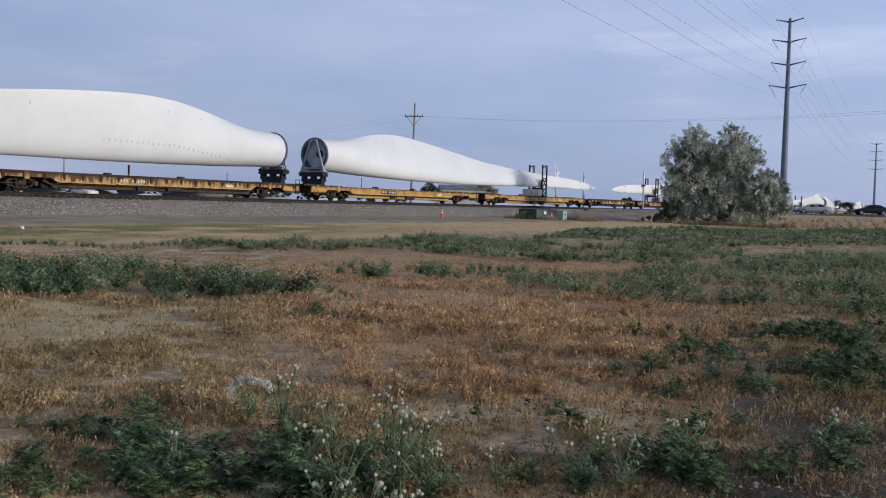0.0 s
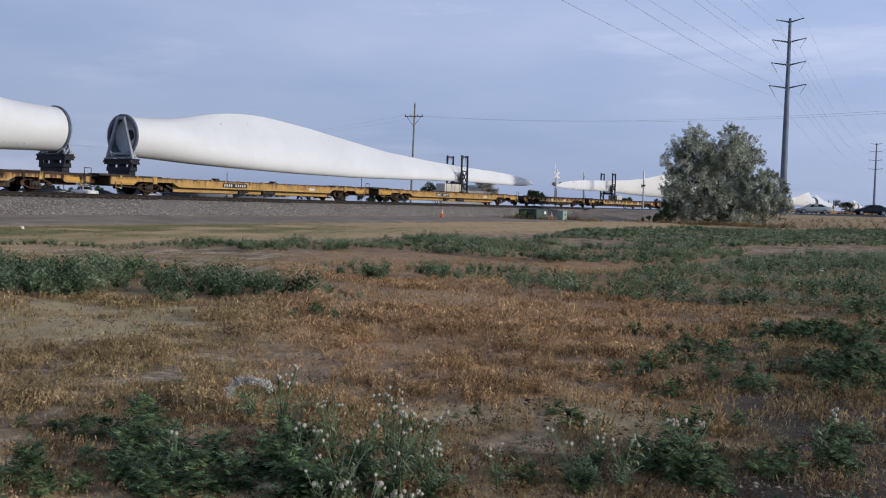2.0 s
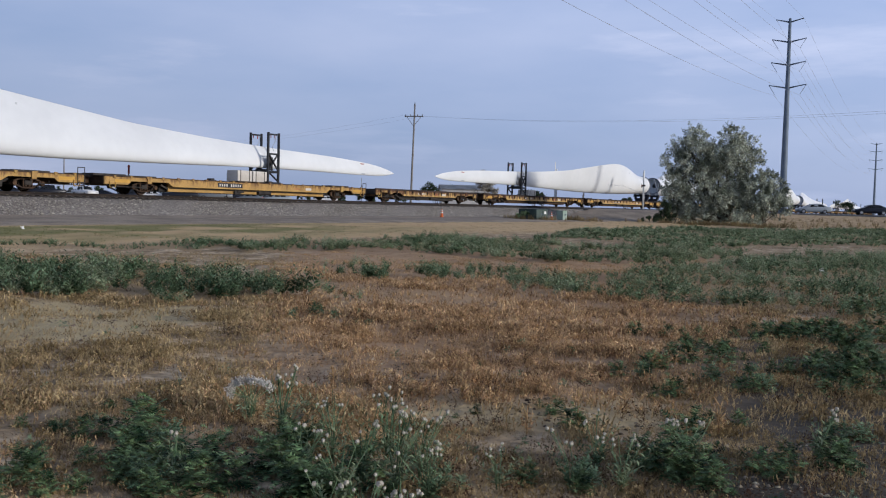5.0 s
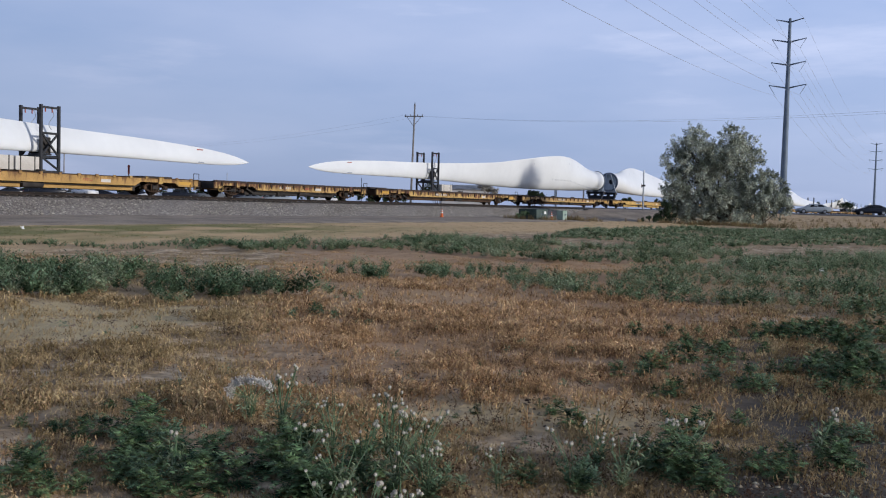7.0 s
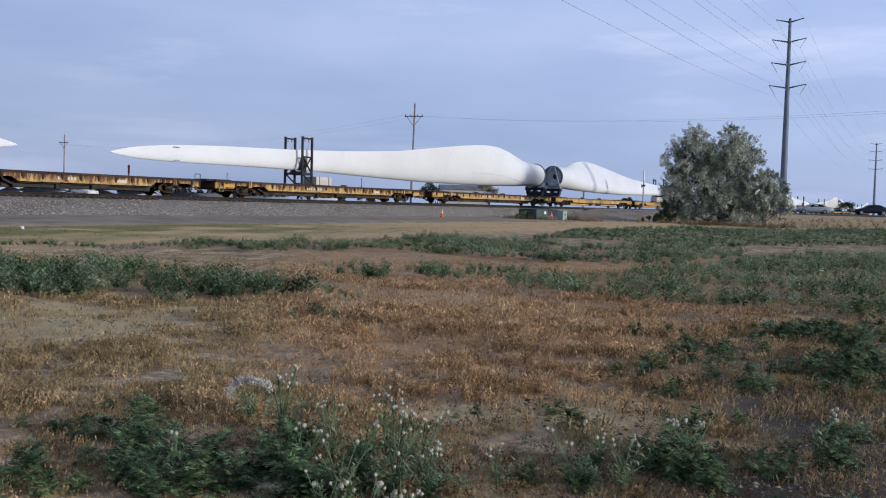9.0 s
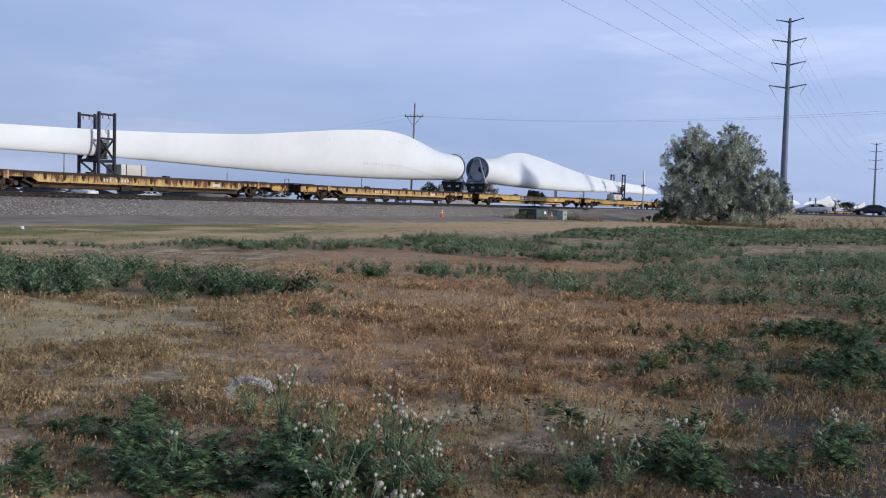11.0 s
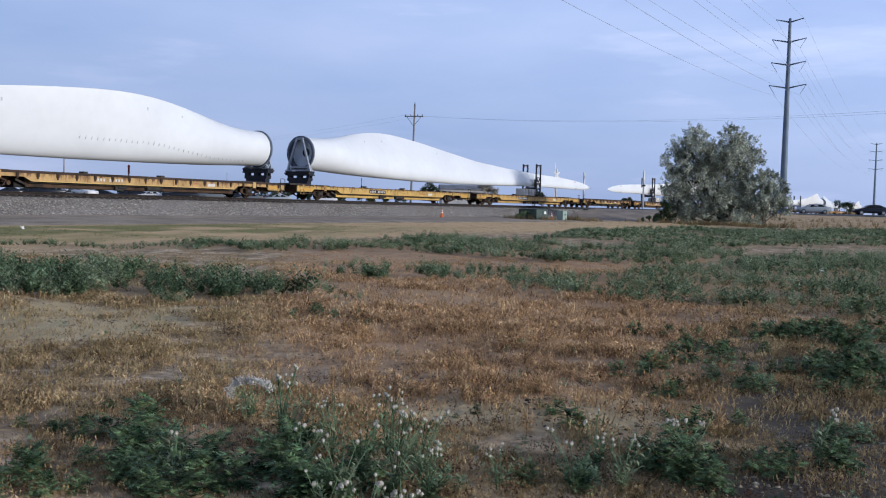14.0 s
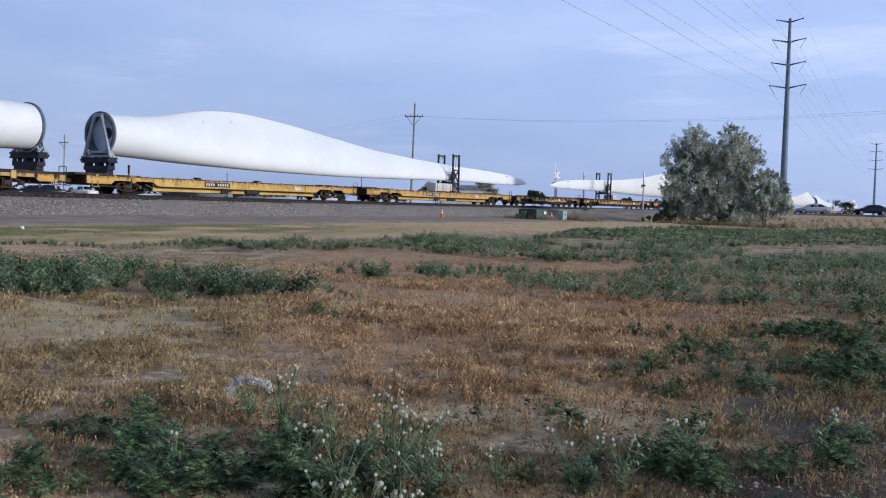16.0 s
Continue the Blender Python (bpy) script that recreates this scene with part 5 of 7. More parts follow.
def side_frame_mesh():
    """Cast truck side frame, seen from the side as a flat bow with openings."""
    bm = boxes((-0.99, -0.77, -0.08, 0.08, 0.39, 0.53), (0.77, 0.99, -0.08, 0.08, 0.39, 0.53), (-0.48, 0.48, -0.07, 0.07, 0.66, 0.75), (-0.30, 0.30, -0.07, 0.07, 0.18, 0.25), (-0.31, -0.25, -0.06, 0.06, 0.25, 0.66), (0.25, 0.31, -0.06, 0.06, 0.25, 0.66))
    for s in (-1, 1):
        bar(bm, (s * 0.9, 0, 0.55), (s * 0.46, 0, 0.71), 0.045, 4)
        bar(bm, (s * 0.85, 0, 0.42), (s * 0.28, 0, 0.21), 0.042, 4)
        bar(bm, (s * 0.88, -0.10, 0.46), (s * 0.88, 0.13, 0.46), 0.11, 10)
        bar(bm, (s * 0.12, 0, 0.28), (s * 0.12, 0, 0.60), 0.09, 8)
    return bm


def sill_profile(half, t):
    """Outline of the side sill: full depth, raised over the trucks."""
    z0, z1, zt = 0.56, 0.80, 1.035
    a, b = t - 1.55, t + 1.35
    low = [(-half, z0 + 0.03), (-b - 0.28, z0 + 0.03), (-b, z1), (-a, z1), (-a + 0.45, z0), (a - 0.45, z0), (a, z1), (b, z1), (b + 0.28, z0 + 0.03), (half, z0 + 0.03)]
    return low, zt


def make_car(kind, paint, label, panel=False):
    """A flatcar; x along the track, z from the rail. kind: its pitch over the couplers; panel: its marks stand on a black panel."""
    pitch = LONG if kind == "long" else SHORT
    half, t = (pitch - 1.5) / 2, (pitch / 2 - 4.12 if kind == "long" else pitch / 2 - 3.0)
    fresh = paint == "yellow_clean"
    top = new("flatcar")
    tagged(top, label, "flatcar", "flatcars of the train")
    part("deck", boxes((-half, half, -1.40, 1.40, 0.985, 1.07)), "deck", top, "weathered dark deck")
    n = 21 if kind == "long" else 14
    pk = shared("stake_pocket", lambda: boxes((-0.10, 0.10, -0.035, 0.035, 0.98, 1.125), bevel=0.008)) if fresh else shared("rusty_stake_pocket", lambda: boxes((-0.085, 0.085, -0.03, 0.03, 0.80, 1.10), (-0.045, 0.045, -0.025, 0.025, 0.70, 0.80), bevel=0.008))
    for s in (-1, 1):
        bm = bmesh.new()
        low, zt = sill_profile(half, t)
        y0, y1 = s * 1.405, s * 1.49
        loA, loB = [bm.verts.new((x, y0, z)) for x, z in low], [bm.verts.new((x, y1, z)) for x, z in low]
        hiA, hiB = [bm.verts.new((x, y0, zt)) for x, z in low], [bm.verts.new((x, y1, zt)) for x, z in low]
        for i in range(len(low) - 1):
            for q in ((loB[i], loB[i + 1], hiB[i + 1], hiB[i]), (loA[i + 1], loA[i], hiA[i], hiA[i + 1]), (hiA[i], hiB[i], hiB[i + 1], hiA[i + 1]), (loA[i], loA[i + 1], loB[i + 1], loB[i])):
                bm.faces.new(q)
        for i in (0, -1):
            bm.faces.new((loA[i], loB[i], hiB[i], hiA[i]))
        bmesh.ops.recalc_face_normals(bm, faces=bm.faces[:])
        part("side_sill", bm, paint, top)
        part("top_rail", boxes((-half, half, s * 1.45 - 0.08, s * 1.45 + 0.08, 1.037 if fresh else 0.995, 1.085 if fresh else 1.135), bevel=0.006), "brown_steel" if fresh else "deck", top, "dark rusty rail along the deck edge")
        part("lower_flange", boxes((-t + 2.05, t - 2.05, s * 1.505 - 0.022 if s > 0 else -1.535, 1.535 if s > 0 else s * 1.505 + 0.022 - 0.01, 0.555, 0.60), bevel=0.004), paint, top)
        for i in range(n):
            x = -half + 0.7 + (2 * half - 1.4) * i / (n - 1)
            placed("stake_pocket", pk, paint if fresh else "brown_steel", top, m=pose(x, s * 1.522, 0.0))
    # folded bridge plates: one hangs over the near end, one lies back from the far end
    for x0, x1, h in ((-half - 0.68, -half + 1.7, 1.20), (-half + 1.75, -half + 4.1, 1.15), (half - 4.5, half - 2.2, 1.17)) if kind == "long" else ((half - 1.9, half - 0.1, 1.14),):
        part("bridge_plate", boxes((x0, x1, -1.34, -0.35, 1.074, h), (x0 + 0.1, x1 - 0.1, 0.35, 1.3, 1.074, h), bevel=0.01), "dark_steel", top, "dark folded bridge plate")
    for x in (-half * 0.32, half * 0.12) if kind == "long" else ():
        part("deck_hitch", boxes((x - 0.16, x + 0.16, -1.30, -0.9, 1.072, 1.24), (x - 0.3, x + 0.3, -1.34, -0.8, 1.071, 1.13), bevel=0.015), "dark_steel", top, "dark folded hitch on the deck")
    part("end_sill", boxes((-half - 0.02, -half + 0.12, -1.40, 1.40, 0.60, 0.984), bevel=0.01), "dark_steel" if kind == "short" else "brown_steel", top)
    part("end_sill", boxes((half - 0.12, half + 0.02, -1.40, 1.40, 0.60, 0.984), bevel=0.01), "brown_steel", top)
    part("center_sill", boxes((-half, half, -0.34, 0.34, 0.50, 0.98), (-t + 1.6, t - 1.6, -0.42, 0.42, 0.24, 0.62), bevel=0.01), "brown_steel", top)
    part("fish_belly", boxes((-t + 1.9, t - 1.9, -1.12, -1.0, 0.26, 0.98), (-t + 1.9, t - 1.9, 1.0, 1.12, 0.26, 0.98)), "dark_steel" if kind == "short" else paint if fresh else "brown_steel", top)
    cb = shared("cross_bearer", lambda: boxes((-0.07, 0.07, -1.38, 1.38, 0.60, 0.98)))
    k = (11 if kind == "long" else 6) - 1
    for i in range(k + 1):
        placed("cross_bearer", cb, "brown_steel", top, m=pose(-t + 2.2 + (2 * t - 4.4) * i / k, 0, 0))
    bm = bmesh.new()
    bar(bm, (0.3, -1.18, 0.42), (1.6, -1.18, 0.42), 0.19, 12)
    part("air_tank", bm, "dark_steel", top)
    part("brake_valve", boxes((-2.1, -1.5, -1.28, -1.13, 0.20, 0.56), (-1.9, -1.2, -1.32, -1.13, 0.34, 0.48), bevel=0.03), "dark_steel", top)
    bm = bmesh.new()
    bar(bm, (-t + 2.0, -1.3, 0.5), (t - 2.0, -1.3, 0.48), 0.025, 6)
    part("brake_pipe", bm, "dark_steel", top)
    for s in (-1, 1):
        # sloping ends of the belly girder, and the dark gear in front of each truck
        for y in (-1.06, 1.06):
            bm = bmesh.new()
            bar(bm, (s * (t - 1.95), y, 0.40), (s * (t - 1.3), y, 0.66), 0.055, 4)
            part("belly_end", bm, "dark_steel", top)
        part("brake_gear", boxes((s * (t - 1.75) - 0.35, s * (t - 1.75) + 0.35, -0.85, 0.85, 0.22, 0.60), bevel=0.04), "dark_steel", top)
        bm = boxes((s * half if s > 0 else -half - 0.62, half + 0.62 if s > 0 else -half, -0.30, 0.30, 0.62, 0.97), bevel=0.015)
        co = part("coupler", bm, "brown_steel", top)
        part("knuckle", boxes((s * (half + 0.67) - 0.07, s * (half + 0.67) + 0.07, -0.17, 0.17, 0.60, 0.96), bevel=0.03), "dark_steel", co)
        bm = bmesh.new()
        prev = None
        for k in range(9):
            q = (s * (half + 0.05 + 0.08 * k), -0.45 + 0.03 * k, 0.70 - 0.30 * math.sin(math.pi * k / 8))
            if prev:
                bar(bm, prev, q, 0.022, 6)
            prev = q
        part("air_hose", bm, "tyre", top)
        part("uncoupling_lever", boxes((s * (half - 1.7) - 1.2, s * (half - 1.7) + 1.2, -1.40, -1.36, 0.44, 0.48), (s * (half - 0.8) - 0.02, s * (half - 0.8) + 0.02, -1.40, -1.36, 0.44, 0.62), (s * (half - 2.3) - 0.02, s * (half - 2.3) + 0.02, -1.40, -1.36, 0.44, 0.62)), "dark_steel", top)
        part("grab_iron", boxes((s * (half - 0.55) - 0.22, s * (half - 0.55) + 0.22, -1.56, -1.535, 0.72, 0.745), (s * (half - 0.55) - 0.22, s * (half - 0.55) + 0.22, -1.56, -1.535, 0.40, 0.425), (s * (half - 0.55) - 0.22, s * (half - 0.55) - 0.195, -1.56, -1.49, 0.40, 0.745), (s * (half - 0.55) + 0.195, s * (half - 0.55) + 0.22, -1.56, -1.49, 0.40, 0.745)), paint, top)
        # pale hook plate over each truck
        part("jacking_bracket", boxes((s * t - 0.16, s * t + 0.16, -1.57, -1.495, 0.70, 1.11), bevel=0.015), paint, top)
    bm = bmesh.new()
    for xx in (half - 0.50, half - 0.02):
        bar(bm, (xx, -1.55, 0.42), (xx, -1.55, 1.46), 0.022, 6)
    for zz in (0.44, 0.62, 1.46):
        bar(bm, (half - 0.50, -1.55, zz), (half - 0.02, -1.55, zz), 0.022, 6)
    part("hand_brake_stand", bm, "dark_steel", top, "thin dark upright hand rail")
    # reporting marks: unreadable, as bars
    x0 = -t + 6.1 if kind == "long" else -2.2
    if panel:
        part("mark_panel", boxes((x0 - 0.12, x0 + 2.28, -1.497, -1.491, 0.66, 0.95)), "black", top, "black panel with white marks")
    ch = shared("mark", lambda: boxes((0.02, 0.14, -1.503, -1.4985, 0.72, 0.89)))
    for i in (0, 1, 2, 3, 5, 6, 7, 8, 9) if kind == "long" else (0, 1, 3, 4, 5):
        placed("mark", ch, "white" if panel else "crate", top, m=pose(x0 + 0.22 * i, 0, 0))
    part("data_panel", boxes((t - 4.6, t - 3.9, -1.498, -1.492, 0.68, 0.86)), "crate", top, "worn white data panel")
    part("data_mark", boxes((t - 5.9, t - 5.2, -1.498, -1.492, 0.74, 0.77), (t - 5.9, t - 5.4, -1.498, -1.492, 0.82, 0.85)), "red", top, "faded red marks")
    for x in (-half + 1.3, half - 1.2) if kind == "long" else ():
        part("paint_patch", boxes((x - 0.55, x + 0.55, -1.496, -1.491, 0.70, 0.90)), "fresh_yellow", top, "freshly painted orange-yellow patch")
    cap = shared("bearing_cap", lambda: lathe([(0.125, -0.17), (0.135, -0.15), (0.135, -0.08), (0.10, -0.06)], 14, "Y"))
    for s in (-1, 1):
        truck = new("truck")
        truck.parent = top
        truck.matrix_local = pose(s * t, 0, 0)
        sf = shared("side_frame", side_frame_mesh)
        for y in (-0.98, 0.98):
            placed("side_frame", sf, "tyre" if fresh else "brown_steel", truck, m=pose(0, y, 0))
        placed("bolster", shared("bolster", lambda: boxes((-0.24, 0.24, -1.1, 1.1, 0.36, 0.66), (-0.75, 0.75, -0.5, 0.5, 0.40, 0.66), bevel=0.03)), "dark_steel", truck)
        for x in (-0.88, 0.88):
            placed("bearing_cap", cap, "grey_steel" if fresh else "brown_steel", truck, "grey round bearing cap" if fresh else "", m=pose(x, -0.98, 0.46))
        placed("lever", shared("brake_lever", lambda: bar(bmesh.new(), (0.50, -1.10, 0.25), (0.74, -1.10, 0.58), 0.028, 4)), "white" if fresh else "wheel", truck)
        ws = shared("wheelset", wheelset_mesh)
        for x in (-0.88, 0.88):
            placed("wheelset", ws, "wheel", truck, m=pose(x, 0, 0.457))
    return top


def build_train():
    protos = {
        "plain": make_car("long", "yellow", "faded yellow flatcar with rust stains under a turbine blade"),
        "clean": make_car("long", "yellow_clean", "clean yellow flatcar with a black marking panel under a turbine blade", True),
        "bright": make_car("long", "yellow_clean", "clean yellow flatcar with a black marking panel under a blade tip", True),
        "idler": make_car("short", "yellow_rusty", "short rusty yellow flatcar under two blade tips"),
        "rusty": make_car("long", "yellow_rusty", "rusty streaked yellow flatcar under a turbine blade"),
    }
    used = set()

    def take(key, proto):
        if key not in used:
            used.add(key)
            return proto
        return copy_thing(proto, Matrix())

    s = K0 - 2 * LONG
    for kind in ("plain", "rusty"):
        CARS.append((take(kind, protos[kind]), s, LONG))
        s += LONG
    for rep in range(4):
        for kind in ("clean", "bright", "idler", "rusty", "plain"):
            pitch = SHORT if kind == "idler" else LONG
            CARS.append((take(kind, protos[kind]), s, pitch))
            s += pitch
    blade, rootf, tipf = make_blade(), make_root_frame(), make_tip_frame()
    crate_a, crate_b = make_crate(1.48, 1.0, 0.80), make_crate(1.95, 1.3, 0.68)
    ends = [(K0 - 2.05, -1)]
    for rep in range(4):
        base = K0 + rep * PERIOD
        ends.append((base + 2.9, 1))
        ends.append((base + PERIOD - 2.05, -1))
    for i, (s, way) in enumerate(ends):
        first = i == 0
        one = blade if first else copy_thing(blade, Matrix())
        one.scale = (1.013, 1, 1) if way < 0 else (1, 1, 1)
        BLADES.append((one, s, way))
        FRAMES.append((rootf if first else copy_thing(rootf, Matrix()), s, 0.0, 180 if way < 0 else 0))
        FRAMES.append((tipf if first else copy_thing(tipf, Matrix()), s + (41.85 if way > 0 else -43.05), 0.0, 0))
        if way > 0:
            for k in (0, 1):
                c = crate_a if (i == 1 and k == 0) else copy_thing(crate_a, Matrix())
                FRAMES.append((c, s + 41.85 - 1.42 - 1.60 * k, -0.35, 0))
        else:
            FRAMES.append((crate_b if first else copy_thing(crate_b, Matrix()), s - 43.05 + 1.9, -0.4, 0))


def on_track(s0, s1, lat=0.0, turn=0.0):
    """The pose midway between two bearing points on the track."""
    xa, ya, _ = along(s0)
    xb, yb, _ = along(s1)
    a = math.atan2(yb - ya, xb - xa)
    return pose((xa + xb) / 2, (ya + yb) / 2, RAIL_Z, 0, 0, math.degrees(a)) @ pose(0, lat, 0, 0, 0, turn)


def motions():
    times = [0.5 * i for i in range(33)]
    for ob, s, pitch in CARS:
        t = pitch / 2 - (4.12 if pitch == LONG else 3.0)
        mid = s + pitch / 2
        walk(ob, [(k, on_track(mid - t - SPEED * k, mid + t - SPEED * k)) for k in times])
    for ob, s, way in BLADES:
        rows = []
        for k in times:
            a, b = s - SPEED * k, s + way * 41.6 - SPEED * k
            xa, ya, _ = along(a)
            xb, yb, _ = along(b)
            rows.append((k, pose(float(xa), float(ya), RAIL_Z, 0, 0, math.degrees(math.atan2(yb - ya, xb - xa)))))
        walk(ob, rows)
    for ob, s, lat, turn in FRAMES:
        walk(ob, [(k, on_track(s - 1 - SPEED * k, s + 1 - SPEED * k, lat, turn)) for k in times])
    # the wheels of the cars that come near roll
    step = 2 / 30
    for ob, s, pitch in CARS:
        if s > 190:
            continue
        for truck in ob.children:
            if not truck.name.startswith("truck"):
                continue
            for ws in truck.children:
                if ws.name.startswith("wheelset"):
                    x = ws.matrix_local.translation.x
                    walk(ws, [(i * step, pose(x, 0, 0.457, 0, -math.degrees(SPEED * i * step / 0.457), 0)) for i in range(241)])


# ---- vegetation ----
def blade_tuft(rng, n, h, w, spread, droop=0.3):
    """Grass: n bent blades of two quads each."""
    V, Q = [], []
    for _ in range(n):
        a, r = rng.uniform(0, 6.28), rng.uniform(0, spread)
        bx, by = r * math.cos(a), r * math.sin(a)
        d = rng.uniform(0, 6.28)
        hh, ln = h * rng.uniform(0.5, 1.1), droop * h * rng.uniform(0.2, 1.2)
        dx, dy = math.cos(d), math.sin(d)
        px, py = -dy * w, dx * w
        k = len(V)
        V += [(bx - px, by - py, 0), (bx + px, by + py, 0), (bx + dx * ln * 0.4 + px * 0.8, by + dy * ln * 0.4 + py * 0.8, hh * 0.6), (bx + dx * ln * 0.4 - px * 0.8, by + dy * ln * 0.4 - py * 0.8, hh * 0.6),
              (bx + dx * ln + px * 0.2, by + dy * ln + py * 0.2, hh), (bx + dx * ln - px * 0.2, by + dy * ln - py * 0.2, hh)]
        Q += [(k, k + 1, k + 2, k + 3), (k + 3, k + 2, k + 4, k + 5)]
    return np.array(V), np.array(Q)


def leafy(rng, stems, leaves, h, spread, leaf, narrow=0.3, droop=0.2):
    """A weed: thin upright stems set with small leaves or seed heads."""
    V, Q = [], []

    def quad(c, u, v):
        k = len(V)
        V.extend([tuple(c - u), tuple(c + v), tuple(c + u), tuple(c - v)])
        Q.append((k, k + 1, k + 2, k + 3))

    for _ in range(stems):
        a, r = rng.uniform(0, 6.28), spread * math.sqrt(rng.random()) * 0.5
        base = np.array([r * math.cos(a), r * math.sin(a), 0.0])
        tip = base * rng.uniform(1.3, 2.4) + np.array([rng.normal(0, 0.06 * h), rng.normal(0, 0.06 * h), h * rng.uniform(0.55, 1.08)])
        side = np.cross(tip - base, rng.normal(size=3))
        side /= np.linalg.norm(side)
        quad((base + tip) / 2, (tip - base) / 2, side * 0.0026)
        for _ in range(leaves):
            k = rng.uniform(0.18, 1.0)
            c = base + (tip - base) * k
            d = rng.normal(size=3)
            d[2] = d[2] * 0.5 + 0.5 - droop
            d /= np.linalg.norm(d)
            L = leaf * rng.uniform(0.6, 1.3) * (1.15 - 0.5 * k)
            w = np.cross(d, rng.normal(size=3))
            w *= L * narrow / np.linalg.norm(w)
            quad(c + d * L * 0.9, d * L, w)
    return np.array(V), np.array(Q)


def shoots(rng, n, leaves, h, leaf, narrow, fine=False):
    """A bushy weed: shoots fanned out from the root, each with leaves all round that shorten towards its tip."""
    V, Q = [], []

    def quad(c, u, v):
        k = len(V)
        V.extend([tuple(c - u), tuple(c + v), tuple(c + u), tuple(c - v)] if fine else [tuple(c - u * 0.8 + v), tuple(c + u), tuple(c - u * 0.5 - v)])
        Q.append((k, k + 1, k + 2, k + 3)[:4 if fine else 3])

    for i in range(n):
        a, lean = rng.uniform(0, 6.28), 1.15 * math.sqrt((i + 0.3) / n)
        tip = np.array([math.sin(lean) * math.cos(a), math.sin(lean) * math.sin(a), math.cos(lean) * 1.05]) * h * rng.uniform(0.75, 1.1)
        base = tip * 0.08 * [1, 1, 0]
        axis_ = (tip - base) / np.linalg.norm(tip - base)
        side = np.cross(axis_, rng.normal(size=3))
        side *= h * 0.006 / np.linalg.norm(side)
        quad((base + tip) / 2, (tip - base) / 2, side)
        for _ in range(leaves):
            k = rng.uniform(0.2, 1.0)
            d = np.cross(axis_, rng.normal(size=3))
            d = d / np.linalg.norm(d) + axis_ * rng.uniform(0.2, 0.9)
            d /= np.linalg.norm(d)
            L = leaf * 0.55 * rng.uniform(0.7, 1.3) * (1.35 - 0.75 * k)
            w = np.cross(d, axis_ + 0.5 * rng.normal(size=3))
            w *= L * narrow / np.linalg.norm(w)
            quad(base + (tip - base) * k + d * L * 0.9, d * L, w)
    return np.array(V), np.array(Q)


def stalk_tuft(rng, stems, husks, h, spread, w):
    """A dead weed: short upright stalks, each a fuzzy spike of dry husks."""
    V, Q = [], []

    def tri(*pts):
        k = len(V)
        V.extend(tuple(p) for p in pts)
        Q.append((k, k + 1, k + 2))

    for _ in range(stems):
        a, r = rng.uniform(0, 6.28), spread * math.sqrt(rng.random())
        base = np.array([r * math.cos(a), r * math.sin(a), 0.0])
        tip = base * rng.uniform(1.0, 1.3) + np.array([rng.normal(0, 0.24 * h), rng.normal(0, 0.24 * h), h * rng.uniform(0.25, 1.1)])
        d = rng.uniform(0, 6.28)
        side = np.array([math.cos(d), math.sin(d), 0]) * w * 0.38
        tri(base - side, base + side, tip)
        for i in range(husks):
            c = base + (tip - base) * (0.30 + 0.70 * (i + rng.uniform(0, 0.8)) / husks)
            d = rng.normal(size=3)
            d[2] = abs(d[2]) * 0.5 + 0.75
            d *= w * rng.uniform(1.5, 2.6) / np.linalg.norm(d)
            v = np.cross(d, rng.normal(size=3))
            v *= w * rng.uniform(0.35, 0.6) / np.linalg.norm(v)
            tri(c - d * 0.3 + v, c - d * 0.2 - v, c + d)
    return np.array(V), np.array(Q)


def leaf_plant(rng, stems, leaves, h, leaf, narrow=0.20):
    """A leafy weed: stems that fan out, each set with long pointed leaves that arch outwards and shorten towards the tip."""
    V, Q = [], []
    for i in range(stems):
        a, lean = rng.uniform(0, 6.28), 0.75 * math.sqrt((i + 0.2) / stems)
        tip = np.array([math.sin(lean) * math.cos(a), math.sin(lean) * math.sin(a), math.cos(lean)]) * h * rng.uniform(0.6, 1.2)
        turn = rng.uniform(0, 6.28)
        for j in range(leaves):
            k = 0.18 + 0.82 * (j + rng.uniform(0, 0.7)) / leaves
            p = tip * k * np.array([k ** 0.3, k ** 0.3, 1.0])
            b = turn + 2.4 * j
            up = rng.uniform(0.3, 1.0) + 0.5 * k
            d = np.array([math.cos(b), math.sin(b), up])
            d /= np.linalg.norm(d)
            L = leaf * rng.uniform(0.75, 1.25) * (1.2 - 0.65 * k)
            w = np.cross(d, (0, 0, 1))
            w = w / np.linalg.norm(w) * L * narrow + np.array([0, 0, rng.normal(0, 0.04) * L])
            mid, end = p + d * L * 0.5, p + d * L + np.array([0, 0, -0.22 * L])
            n = len(V)
            V += [tuple(p), tuple(mid + w), tuple(end), tuple(mid - w)]
            Q.append((n, n + 1, n + 2, n + 3))
    return np.array(V), np.array(Q)


